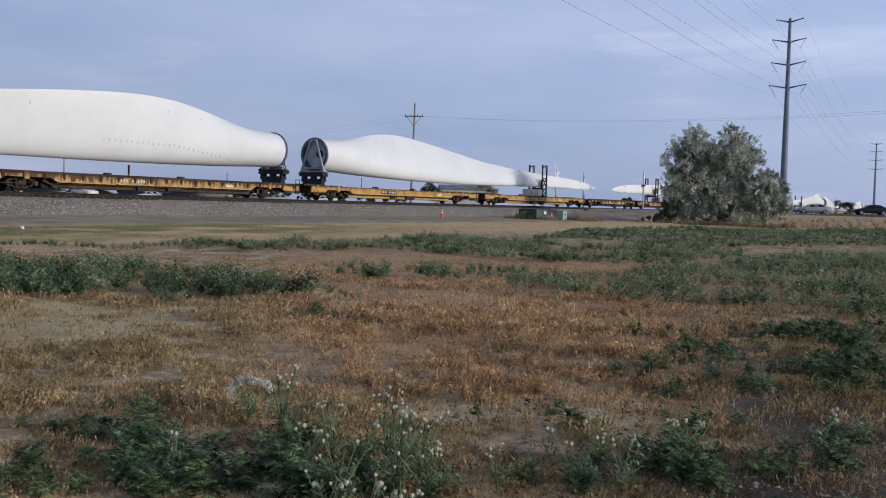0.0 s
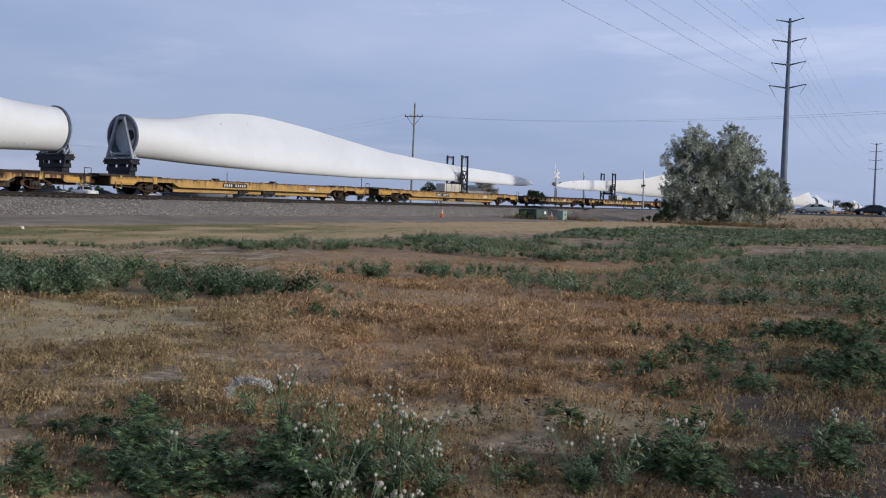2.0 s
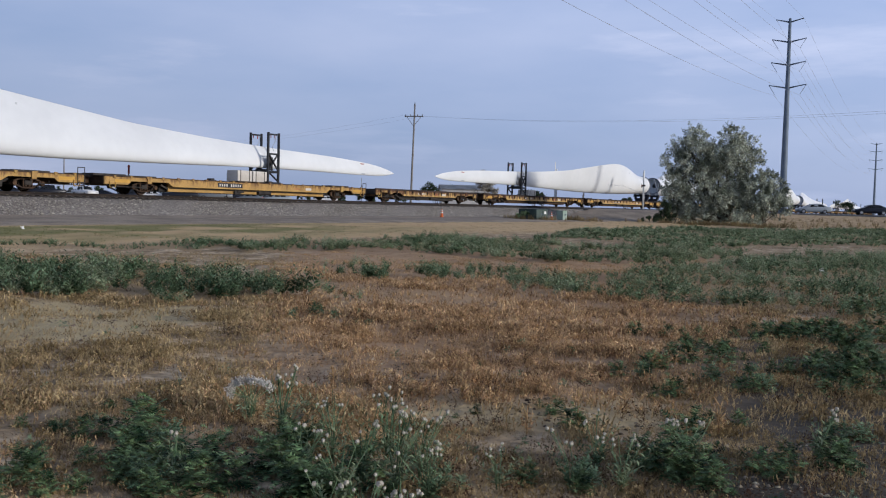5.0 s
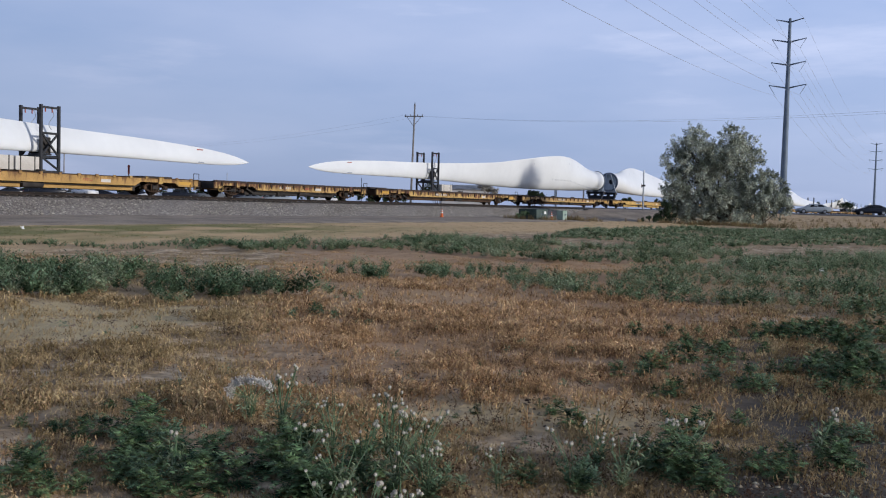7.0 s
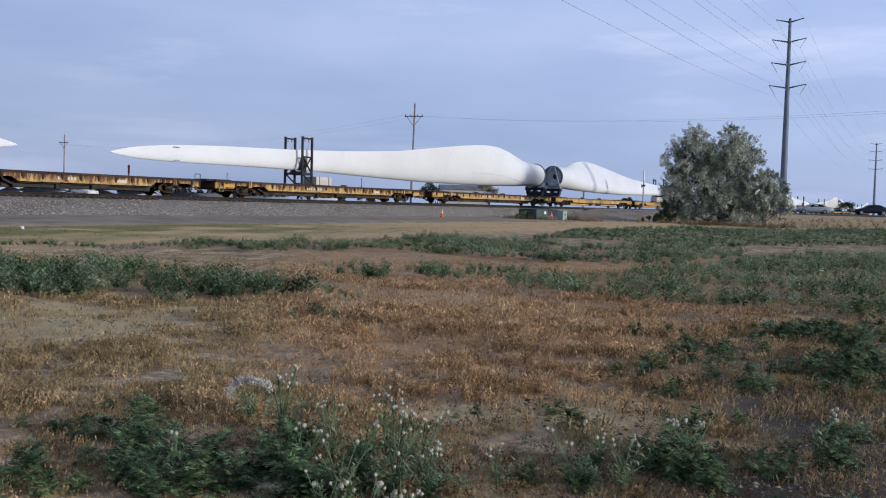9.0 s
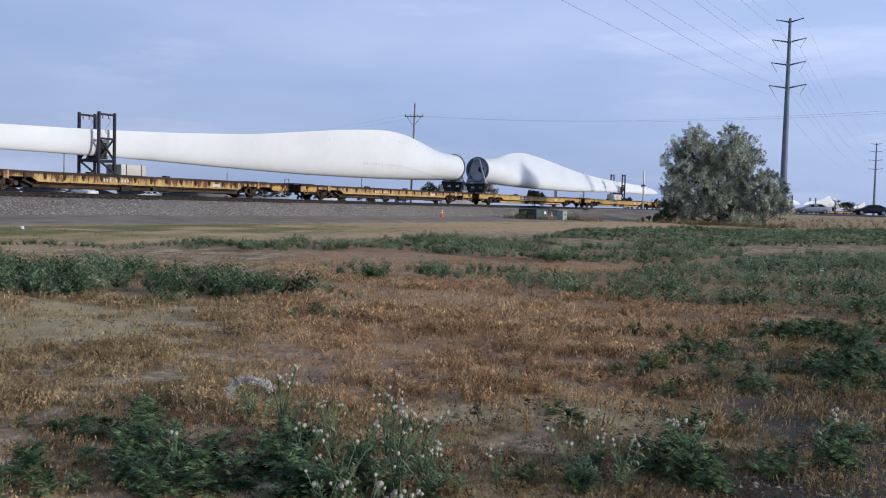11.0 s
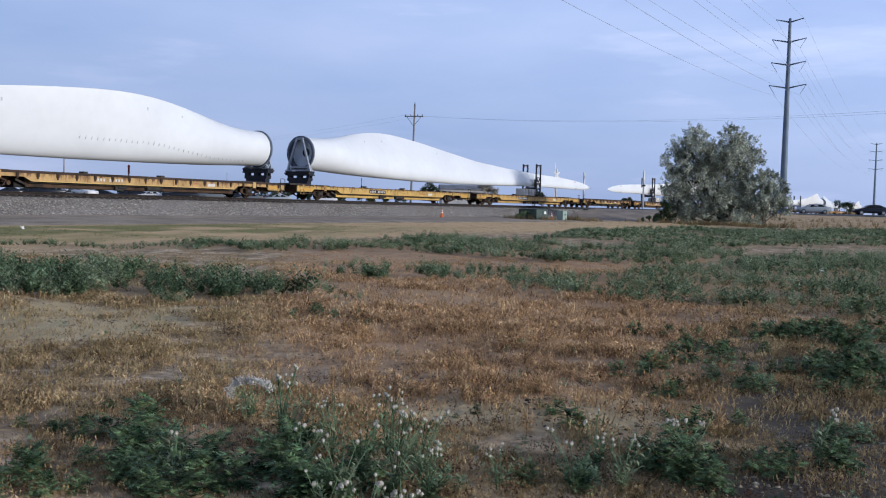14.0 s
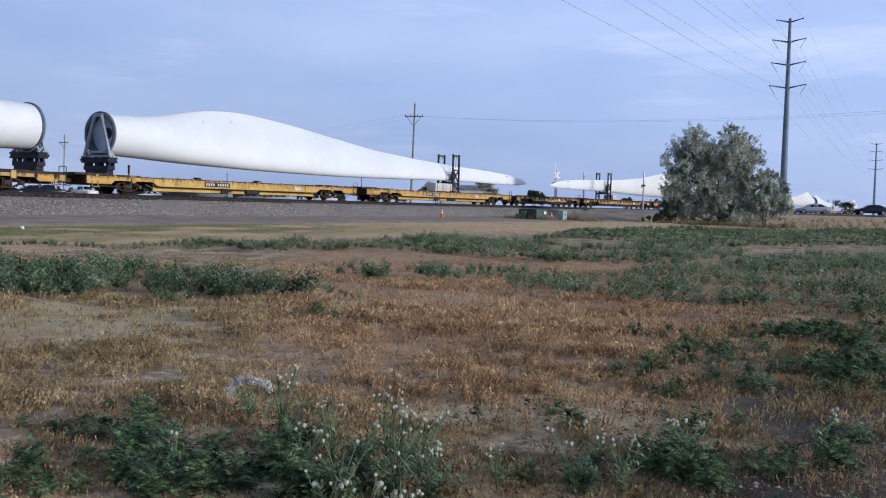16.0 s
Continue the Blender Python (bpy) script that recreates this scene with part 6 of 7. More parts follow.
def frond_plant(rng, fronds, h, reach, pairs=6):
    """A ferny weed: toothed feather-like leaves that arch out from short stems."""
    V, Q = [], []

    def tri(*pts):
        k = len(V)
        V.extend(tuple(p) for p in pts)
        Q.append((k, k + 1, k + 2))

    for i in range(fronds):
        k = (i + 0.5) / fronds
        a = 2.4 * i + rng.normal(0, 0.3)
        L = reach * (1.12 - 0.35 * k) * rng.uniform(0.75, 1.25)
        w, q = 0.40 * h * math.sqrt(rng.random()) * (1.15 - 0.5 * k), rng.uniform(0, 6.28)
        base = np.array([w * math.cos(q), w * math.sin(q), h * (0.04 + 0.70 * k) * rng.uniform(0.7, 1.15)])
        rise, droop = 0.35 + 0.75 * k + rng.normal(0, 0.12), rng.uniform(0.35, 0.65)
        out = np.array([math.cos(a), math.sin(a), 0.0])
        side = np.array([-math.sin(a), math.cos(a), rng.normal(0, 0.18)])
        at = lambda t: base + out * L * t + np.array([0, 0, L * (rise * t - droop * t * t)])
        tri(at(0) - side * L * 0.012, at(0) + side * L * 0.012, at(1.0))
        for j in range(pairs):
            t = 0.16 + 0.80 * j / (pairs - 1)
            p, q = at(t), at(min(t + 0.12, 1.05))
            T = (q - p) / np.linalg.norm(q - p)
            ln = L * 0.42 * (1.0 - 0.75 * abs(t - 0.42) ** 1.2 / 0.6) * rng.uniform(0.8, 1.2)
            for sg in (-1, 1):
                tri(p - T * L * 0.06, p + T * L * 0.13, p + side * sg * ln + T * ln * 0.55 + np.array([0, 0, rng.normal(0.0, 0.12) * ln]))
    return np.array(V), np.array(Q)


def scatter(rng, n, x0, x1, y0, y1, power=1.0):
    """Places over a stretch of field, denser towards its near edge by power."""
    y = y0 + (y1 - y0) * rng.random(n) ** power
    k = np.clip((y - y0) / (y1 - y0), 0, 1)
    half0, half1 = x0, x1
    x = rng.uniform(-1, 1, n) * (half0 + (half1 - half0) * k)
    return x, y


def place(x, y, scale, sink=0.01):
    return np.stack([x, y, ground_z(x, y) - sink, np.broadcast_to(scale, x.shape)], -1)


def fill(rng, poly, per_m2, clump, seed, ragged=0.7, gather=1, floor=0.36):
    """Places in an outline, gathered into clumps; gather: plants that share one bush."""
    xs, ys = [p[0] for p in poly], [p[1] for p in poly]
    x0, x1, y0, y1 = min(xs) - 1, max(xs) + 1, min(ys) - 1, max(ys) + 1
    n = int((x1 - x0) * (y1 - y0) * per_m2 / gather)
    x, y = np.repeat(rng.uniform(x0, x1, n), gather), np.repeat(rng.uniform(y0, y1, n), gather)
    n *= gather
    x, y = x + rng.normal(0, 0.17, n) * (gather > 1), y + rng.normal(0, 0.17, n) * (gather > 1)
    m = mottle(x, y, clump, seed)
    keep = (patch(x, y, [poly], ragged) > 0) & (np.repeat(rng.random(n // gather), gather) < np.clip(2.8 * (m - 0.16), floor, 1)) & (side_of(x, y)[0] > 14)
    return x[keep], y[keep], m[keep]


BUSHES_RIGHT = [(0.89, 10.41, 0.5), (2.32, 11.57, 0.8), (2.96, 11.19, 0.9), (2.59, 9.12, 1.2), (1.82, 8.52, 1.1), (1.88, 7.87, 1.0), (2.65, 8.17, 0.9), (2.76, 7.79, 0.7), (4.26, 11.49, 1.0), (4.59, 11.44, 1.2), (4.78, 10.63, 1.2), (3.71, 8.95, 1.1), (4.32, 9.08, 1.2), (4.08, 9.29, 1.0), (1.33, 9.68, 0.4), (0.75, 6.92, 0.7), (0.95, 6.49, 0.8), (0.6, 5.28, 0.9), (0.98, 5.28, 1.0), (1.39, 5.46, 1.3), (1.58, 5.42, 1.4), (1.43, 5.16, 1.2), (2.24, 5.46, 1.1), (2.72, 6.06, 0.8), (0.39, 5.07, 0.7)]
BUSHES_LEFT = [(-2.45, 5.81, 0.6), (-2.21, 5.77, 0.8), (-1.94, 5.73, 1.3), (-1.95, 5.21, 1.2), (-1.65, 5.08, 1.3), (-1.31, 4.86, 1.2), (-1.56, 5.51, 1.0), (-1.23, 5.25, 1.2), (-0.96, 5.04, 1.2), (-0.75, 4.95, 1.3), (-0.55, 4.74, 1.2), (-0.37, 4.82, 1.1), (-2.31, 4.44, 1.0), (-2.79, 6.03, 0.5), (-0.76, 5.68, 1.0), (-1.98, 4.74, 0.9), (3.44, 7.91, 0.8), (3.22, 9.59, 0.7), (-0.26, 5.77, 0.5), (0.23, 6.92, 0.4), (-1.7, 12.65, 0.9), (-1.38, 12.52, 0.8), (-1.88, 12.31, 0.7), (-1.02, 11.92, 0.5), (-0.07, 11.31, 0.6), (-1.87, 10.76, 0.4), (3.76, 8.09, 0.9), (5.06, 12.09, 0.9), (3.49, 10.07, 0.6)]

BUSHES_CORNER = [(2.91, 6.45, 0.9), (2.21, 6.88, 0.6), (3.93, 9.34, 1.1), (5.26, 11.79, 1.3), (4.67, 12.13, 1.2), (6.53, 14.03, 1.3), (2.86, 8.0, 0.8), (2.87, 10.11, 1.1), (4.6, 9.81, 1.1), (-2.16, 4.81, 1.0), (-2.42, 6.54, 0.5), (-2.6, 5.93, 0.5), (-1.68, 4.9, 0.9), (2.11, 5.33, 1.0), (3.8, 10.97, 1.1), (4.25, 11.27, 1.2), (4.53, 11.1, 1.4), (4.72, 10.71, 1.4), (4.87, 10.37, 1.4), (3.46, 8.86, 0.9), (3.62, 8.69, 1.2), (3.86, 8.64, 1.3), (4.19, 8.82, 1.3), (5.56, 11.66, 1.3), (2.0, 8.6, 0.9), (2.63, 10.15, 1.0)]


def vegetate():
    rng = np.random.default_rng(11)
    # brown dead weeds over the near field: short fuzzy tufts
    closest = [stalk_tuft(rng, 12, 3, 0.052, 0.105, 0.0064) for _ in range(8)]
    near = [stalk_tuft(rng, 10, 3, 0.074, 0.125, 0.0092) for _ in range(8)]
    away = [stalk_tuft(rng, 10, 2, 0.090, 0.22, 0.0150) for _ in range(7)]
    for protos, count, x0, x1, y0, y1, power in ((closest, 10500, 3.0, 4.2, 3.6, 6.6, 1.0), (near, 14000, 4.2, 6.8, 6.5, 12.0, 1.1), (away, 19000, 6.6, 15, 11.6, 29, 1.25), (away, 6500, 15, 27, 28.5, 55, 1.2)):
        x, y = scatter(rng, count, x0, x1, y0, y1, power)
        g, b = patch(x, y, GREEN), patch(x, y, BARE)
        keep = rng.random(len(x)) < (1 - 0.7 * g) * (1 - 0.85 * b) * (1 - (0.15 if y1 < 8 else 0.5) * patch(x, y, DARK_CORNERS)) * np.clip(2.4 * mottle(x, y, 1.3, 5) - 0.05, 0.4, 1) * np.clip(4.0 * mottle(x, y, 6.0, 6) - 0.95, 0.30 if y1 < 8 else 0.08, 1)
        keep &= (side_of(x, y)[0] > 25.5) & (rng.random(len(x)) < np.clip((31 - y) / 12, 0.30, 1) + (y > 28.5) + (x > -1))
        tone = 0.5 * mottle(x, y, 0.55, 12) + 0.75 * ruddy(x, y) + 0.16 * rng.normal(size=len(x)) > 0.48 + 0.10 * patch(x, y, DARK_CORNERS[:1])
        for sel, mt, nm, lab in ((keep & tone, "dry_weed", "dry_weeds", "short reddish-brown dead weeds on the dry field"), (keep & ~tone, "straw", "pale_weeds", "short straw-coloured dead weeds on the dry field")):
            stuff(nm, protos, place(x[sel], y[sel], (0.55 + 0.9 * mottle(x[sel], y[sel], 4.0, 7)) * np.clip((36 - y[sel]) / 18, 0.55, 1)), mt, lab, "dead weeds", rng, (0.65, 1.35), 0.16)
    protos = [blade_tuft(rng, 6, 0.014, 0.0017, 0.14, 3.0) for _ in range(4)]
    x, y = scatter(rng, 5000, 3.2, 9, 3.6, 14, 1.2)
    keep = rng.random(len(x)) < np.clip(1.5 * mottle(x, y, 0.7, 8) - 0.1, 0.15, 1)
    stuff("plant_litter", protos, place(x[keep], y[keep], 1.0), "straw", "thin bits of dry stalk strewn over the soil", "plant litter", rng, (0.6, 1.3))
    octa = (np.array([(1, 0, 0), (0, 1, 0), (-1, 0, 0), (0, -1, 0), (0.2, 0.1, 0.6), (0, 0.1, -0.6)], float), np.array([(0, 1, 4), (1, 2, 4), (2, 3, 4), (3, 0, 4), (1, 0, 5), (2, 1, 5), (3, 2, 5), (0, 3, 5)]))
    x, y = scatter(rng, 15000, 3.2, 8, 3.8, 15, 1.5)
    keep = rng.random(len(x)) < np.clip(2 * mottle(x, y, 1.3, 41) - 0.5, 0.1, 1)
    stuff("clods", [octa], place(x[keep], y[keep], 0.012, 0.004), "clod", "small dry clods of soil on the field", "soil clods", rng, (0.35, 2.3), 0.4)
    # green weeds in patches: bushy clumps, lower ones farther off
    big = [leaf_plant(rng, 8, 10, 0.46, 0.125, 0.13) for _ in range(8)]
    fine = [leaf_plant(rng, 7, 7, 0.46, 0.130, 0.155) for _ in range(7)]
    mid = [leaf_plant(rng, 7, 7, 0.46, 0.175, 0.145) for _ in range(6)]
    low = [leaf_plant(rng, 5, 4, 0.42, 0.24, 0.27) for _ in range(5)]
    for poly, per, clump, protos, seed, tall, grey in ((LEFT_CLUMPS, 15.5, 2.2, big, 9, 1.04, 0.08), (MID_CLUMPS, 10.0, 1.9, big, 14, 0.8, 0.12), (SMALL_WEEDS, 4.5, 2.2, big, 13, 0.55, 0.5), (RIGHT_NEAR, 17.0, 1.3, fine, 15, 0.74, 0.38), (FAR_BAND, 10.5, 1.0, mid, 17, 0.75, 0.45), (THIN_LINE, 22.0, 0.8, mid, 18, 0.44, 0.1), (RIGHT_FAR, 7.5, 0.4, low, 19, 0.74, 0.42)):
        x, y, m = fill(rng, poly, per, clump, seed, 0.4, 2 if poly is RIGHT_NEAR else 4 if protos is big else 3, 0.65 if poly in (RIGHT_NEAR, RIGHT_FAR, LEFT_CLUMPS, THIN_LINE) else 0.36)
        pale = rng.random(len(x)) < grey + 0.25 * (mottle(x, y, 0.6, 23) > 0.62)
        sc = tall * (0.5 + 0.55 * m) * rng.uniform(0.65, 1.2, len(x))
        for sel, mt, nm, lab in ((~pale, "green_weed", "green_weeds", "patch of dull green leafy weeds on the field"), (pale, "grey_weed", "grey_weeds", "pale grey-green weeds among the green ones")):
            stuff(nm, protos, place(x[sel], y[sel], sc[sel]), mt, lab, "weeds", rng, (0.7, 1.2), 0.12)
    # fresh green weeds near the camera
    protos = [frond_plant(rng, 80, 0.25, 0.085, 5) for _ in range(8)]
    rng = np.random.default_rng(31)
    for rows in (BUSHES_RIGHT, BUSHES_LEFT, BUSHES_CORNER):
        for k, (bx, by, sc) in enumerate(rows):
            n = 3 if sc > 0.85 else 2
            px, py = bx + rng.normal(0, 0.15 if by < 7.5 else 0.18, n) * sc, by + 0.08 * sc + rng.normal(0, 0.10, n) * sc
            stuff("weed_clump", protos, place(px, py, np.full(n, sc * (0.76 if by < 6.2 else 0.82))), "green_weed" if k % 6 == 0 or (by > 10 and bx < 0.5) else "bright_weed", "low leafy green weed clump among the dead weeds", "weeds", rng, (0.6, 1.25), 0.12)
    # withered dark clumps
    protos = [shoots(rng, 6, 6, 0.14, 0.017, 0.5) for _ in range(4)]
    x, y = scatter(rng, 3400, 3.0, 10, 4.0, 18, 1.3)
    keep = mottle(x, y, 2.9, 61) + 0.05 * np.clip(x, -2, 3) > 0.58
    stuff("withered_weeds", protos, place(x[keep], y[keep], 1.0), "withered", "withered dark brown weeds between the straw-coloured ones", "dead weeds", rng, (0.5, 1.2), 0.2)
    protos = [frond_plant(rng, 22, 0.22, 0.11, 5) for _ in range(4)]
    x, y = scatter(rng, 60, 2.2, 5, 4.8, 12, 1.2)
    stuff("seedlings", protos, place(x, y, 0.36), "green_weed", "scattered small green seedlings on the field", "weeds", rng)
    # verge
    protos = [blade_tuft(rng, 7, 0.042, 0.008, 0.22, 1.4) for _ in range(4)]
    n = 7500
    s, u = rng.uniform(-12, 120, n), 12.2 + 13 * rng.random(n)
    x, y, _ = along(s, u)
    gr = olive_share(u, s) > 0.2 + 0.5 * rng.random(n)
    ok = (y > 10) & (road_dist(x, y) > 6.5) & (gr | (rng.random(n) < 0.5))
    stuff("verge_straw", protos, place(x[ok & ~gr], y[ok & ~gr], 1.0), "verge_straw", "pale dry grass on the verge of the gravel road", "dry grass", rng)
    stuff("verge_grass", protos, place(x[ok & gr], y[ok & gr], 1.0), "grass", "yellow-green grass on the verge of the gravel road", "grass", rng)
    # tall dry grass round the tree, the cabinets and the road bank
    protos = [blade_tuft(rng, 14, 0.5, 0.016, 0.3, 0.35) for _ in range(4)]
    xs = np.concatenate([rng.normal(29.3, 4.0, 300), rng.normal(8.0, 1.2, 90), rng.normal(13.2, 1.0, 80), rng.uniform(36, 80, 420)])
    ys = np.concatenate([rng.normal(96.0, 0.8, 300), rng.normal(87.2, 0.7, 90), rng.normal(91.5, 0.6, 80), np.zeros(420)])
    ys[470:] = 127.5 - 0.1555 * (xs[470:] + 14) - rng.uniform(11, 18, 420)
    stuff("tall_grass", protos, place(xs, ys, 1.0), "bank_grass", "tall dry grass by the tree, cabinets and road bank", "grass", rng, (0.4, 1.1))


def thistle(x, y, h, seed, spread=0.16, heads=7):
    """A gone-to-seed thistle: branching stems, toothed leaves and white downy heads."""
    rng = np.random.default_rng(seed)
    top = new("thistle")
    top.matrix_world = pose(x, y, float(ground_z(x, y)) - 0.01)
    tagged(top, "green thistle with white downy seed heads among weeds", "thistle", "thistles in the foreground")
    tips = []
    for i in range(heads):
        bm = bmesh.new()
        a = rng.uniform(0, 6.28)
        r = spread * math.sqrt(rng.random())
        mid = Vector((r * 0.35 * math.cos(a), r * 0.35 * math.sin(a), h * rng.uniform(0.45, 0.6)))
        tip = Vector((r * math.cos(a), r * math.sin(a), h * rng.uniform(0.78, 1.03)))
        bar(bm, (rng.normal(0, 0.012), rng.normal(0, 0.012), 0), mid, 0.003, 5, 0.0024)
        bar(bm, mid, tip, 0.0024, 5, 0.0015)
        tips.append((mid, tip))
        part("stem", bm, "green_weed", top)
    V, Q = leaf_plant(rng, heads + 3, 15, h * 0.92, 0.062, 0.13)
    tagged(placed("leaves", mesh_from("leaves", V, Q), "grey_weed" if seed % 3 else "green_weed", top), kind="stuff")
    for mid, tip in tips[::2]:
        for _ in range(int(rng.integers(1, 5))):
            r = rng.uniform(0.007, 0.012)
            bm = bmesh.new()
            bmesh.ops.create_icosphere(bm, subdivisions=2, radius=r)
            for v in bm.verts:
                v.co *= rng.uniform(0.75, 1.3)
            spot = tip + Vector((rng.normal(0, 0.016), rng.normal(0, 0.016), rng.normal(0, 0.014)))
            head = part("seed_head", bm, "fluff", top, "white downy seed head", m=pose(*spot))
            part("calyx", lathe([(r * 0.3, -r * 1.6), (r * 0.75, -r * 1.0), (r * 0.7, -r * 0.3)], 8), "grey_weed", head)
            stalk = bmesh.new()
            bar(stalk, mid.lerp(tip, 0.6), spot, 0.0015, 4, 0.001)
            part("stalk", stalk, "green_weed", top)
    return top


def down_arc(x, y, h):
    """A drooping thistle top whose heads have burst into one arc of down."""
    rng = np.random.default_rng(90)
    top = new("thistle")
    top.matrix_world = pose(x, y, float(ground_z(x, y)) - 0.01)
    tagged(top, "tall thistle whose burst heads form an arc of down", "thistle", "thistles in the foreground")
    for i in range(22):
        a = math.radians(186 - 160 * i / 21 + rng.normal(0, 3))
        tip = Vector(((0.15 + rng.normal(0, 0.008)) * math.cos(a), rng.normal(0, 0.02), h - 0.10 + (0.085 + rng.normal(0, 0.010)) * math.sin(a)))
        bm = bmesh.new()
        bar(bm, (rng.normal(0, 0.01), rng.normal(0, 0.01), 0), (tip.x * 0.3, 0, h * 0.55), 0.0025, 5, 0.002)
        bar(bm, (tip.x * 0.3, 0, h * 0.55), tip, 0.002, 5, 0.0015)
        part("stem", bm, "green_weed", top)
        n = int(rng.integers(60, 200))
        d = rng.normal(size=(n, 3))
        d /= np.linalg.norm(d, axis=1)[:, None]
        r = rng.uniform(0.016, 0.034) * rng.uniform(0.1, 1.2, n)[:, None]
        c = np.array(tip) + d * r
        u = d * 0.008
        w = np.cross(d, rng.normal(size=(n, 3)))
        w *= 0.0028 / np.linalg.norm(w, axis=1)[:, None]
        V = np.stack([c - u, c + w, c + u, c - w], 1).reshape(-1, 3)
        tagged(placed("down", mesh_from("down", V, np.arange(4 * n).reshape(-1, 4)), "down", top, "burst white down"), kind="stuff")
    V, Q = leafy(rng, 10, 16, h * 0.75, 0.2, 0.022, 0.26, 0.3)
    tagged(placed("leaves", mesh_from("leaves", V, Q), "grey_weed", top), kind="stuff")


def dead_stalk(x, y, h, seed):
    rng = np.random.default_rng(seed)
    top = new("dead_stalk")
    top.matrix_world = pose(x, y, float(ground_z(x, y)) - 0.01)
    tagged(top, "upright brown dead weed stalk on the field", "dead weed", "dead stalks on the field")
    bm = bmesh.new()
    bar(bm, (0, 0, 0), (rng.normal(0, 0.02), rng.normal(0, 0.02), h), 0.006, 5, 0.003)
    for _ in range(6):
        z = h * rng.uniform(0.4, 0.95)
        bar(bm, (0, 0, z), (rng.normal(0, 0.04), rng.normal(0, 0.04), z + rng.uniform(0.03, 0.08)), 0.003, 4, 0.002)
    part("stalk", bm, "dry_weed", top)
    V, Q = leafy(rng, 5, 8, h * 0.9, 0.05, 0.016, 0.5, 0.0)
    tagged(placed("seed_head", mesh_from("seed_head", V, Q), "dry_weed", top), kind="stuff")


def litter(x, y, rz):
    """A crumpled pale scrap caught in the weeds."""
    rng = np.random.default_rng(int(abs(x * 10)) + 3)
    bm = bmesh.new()
    bmesh.ops.create_grid(bm, x_segments=6, y_segments=6, size=0.075)
    for v in bm.verts:
        v.co += Vector((rng.normal(0, 0.015), rng.normal(0, 0.015), 0.05 + rng.normal(0, 0.02)))
    bmesh.ops.solidify(bm, geom=bm.faces[:], thickness=0.003)
    ob = part("litter", bm, "white", None, m=pose(x, y, float(ground_z(x, y)), 50, 0, rz))
    tagged(ob, "crumpled white paper scrap among green weeds", "litter")


# ---- build ----
make_ground()
make_track()
make_road()


def gz(x, y):
    return float(ground_z(x, y))


tower_a = transmission_pole(41.56, 115.0, gz(41.56, 115.0), 25.29 - gz(41.56, 115.0), -27.3)
tower_b = transmission_pole(140.9, 307.0, gz(140.9, 307.0), 24.3, -27.3)
line_dir = Vector((99.3, 192.0, 0.0))
for za, reach in ARMS:
    for s in (-1, 1):
        k = 24.2 / 25.2
        off = Vector((math.cos(radians(27.3)), -math.sin(radians(27.3)), 0)) * s * (reach - (0.7 if za < 24 else 0)) * k
        zz = (za - (0.75 if za < 24 else -0.4)) * k + 1.1
        pa = Vector((41.56, 115.0, zz)) + off
        wire("power_cable", pa, pa + line_dir, 4.0, 0.011, "thin power cable between steel poles", group="power cables")
        wire("power_cable", pa - line_dir, pa, 4.0, 0.011, "thin power cable between steel poles", group="power cables")
utility_pole(-4.13, 115.0, 1.3, 12.55, 1.2, -28, "wooden utility pole with one crossarm behind the railway")
utility_pole(-77.7, 191.0, 1.3, 12.6, 0.5, -28, "wooden utility pole with one crossarm far behind the railway")
for dx in (-1.1, 1.1):
    wire("utility_cable", (-77.7 + dx, 191 + dx * 0.3, 12.0), (-4.0 + dx, 115 + dx * 0.3, 12.4), 2.0, 0.006, "thin cable between wooden poles", group="utility cables")
    wire("utility_cable", (-4.0 + dx, 115 + dx * 0.3, 12.4), (70.0 + dx, 39.0, 12.4), 2.6, 0.007, "thin cable between wooden poles", group="utility cables")

utility_cabinet(8.4, 88.0, 0.38, 38, 1.5, 2.4, 1.02, "box_green", "dark green metal utility cabinet in tall grass")
utility_cabinet(11.35, 90.0, 0.36, 50, 0.75, 0.7, 0.95, "box_pale", "small pale green utility pedestal in tall grass")
traffic_cone(-0.17, 79.45, 0.51)
traffic_cone(10.2, 88.6, 0.40)
crossing_signal(26.9, 126.6, 1.45, -92, 0, "grey level-crossing mast with dark lamps")
crossing_signal(15.2, 127.6, 1.4, 28, 6.4, "level-crossing signal with a raised white gate arm")
crossing_signal(20.4, 137.3, 1.4, 80, 0, "slim silver level-crossing mast seen edge-on")
marker_post(-21.24, 62.96, 1.1, 2.62, "red", "red marker post beside the railway", 0.07)
marker_post(-16.55, 71.22, 1.1, 2.5, "grey_steel", "thin grey marker post beside the railway", 0.03)
marker_post(-7.67, 86.42, 1.1, 2.75, "grey_steel", "thin grey marker post beside the railway", 0.03)

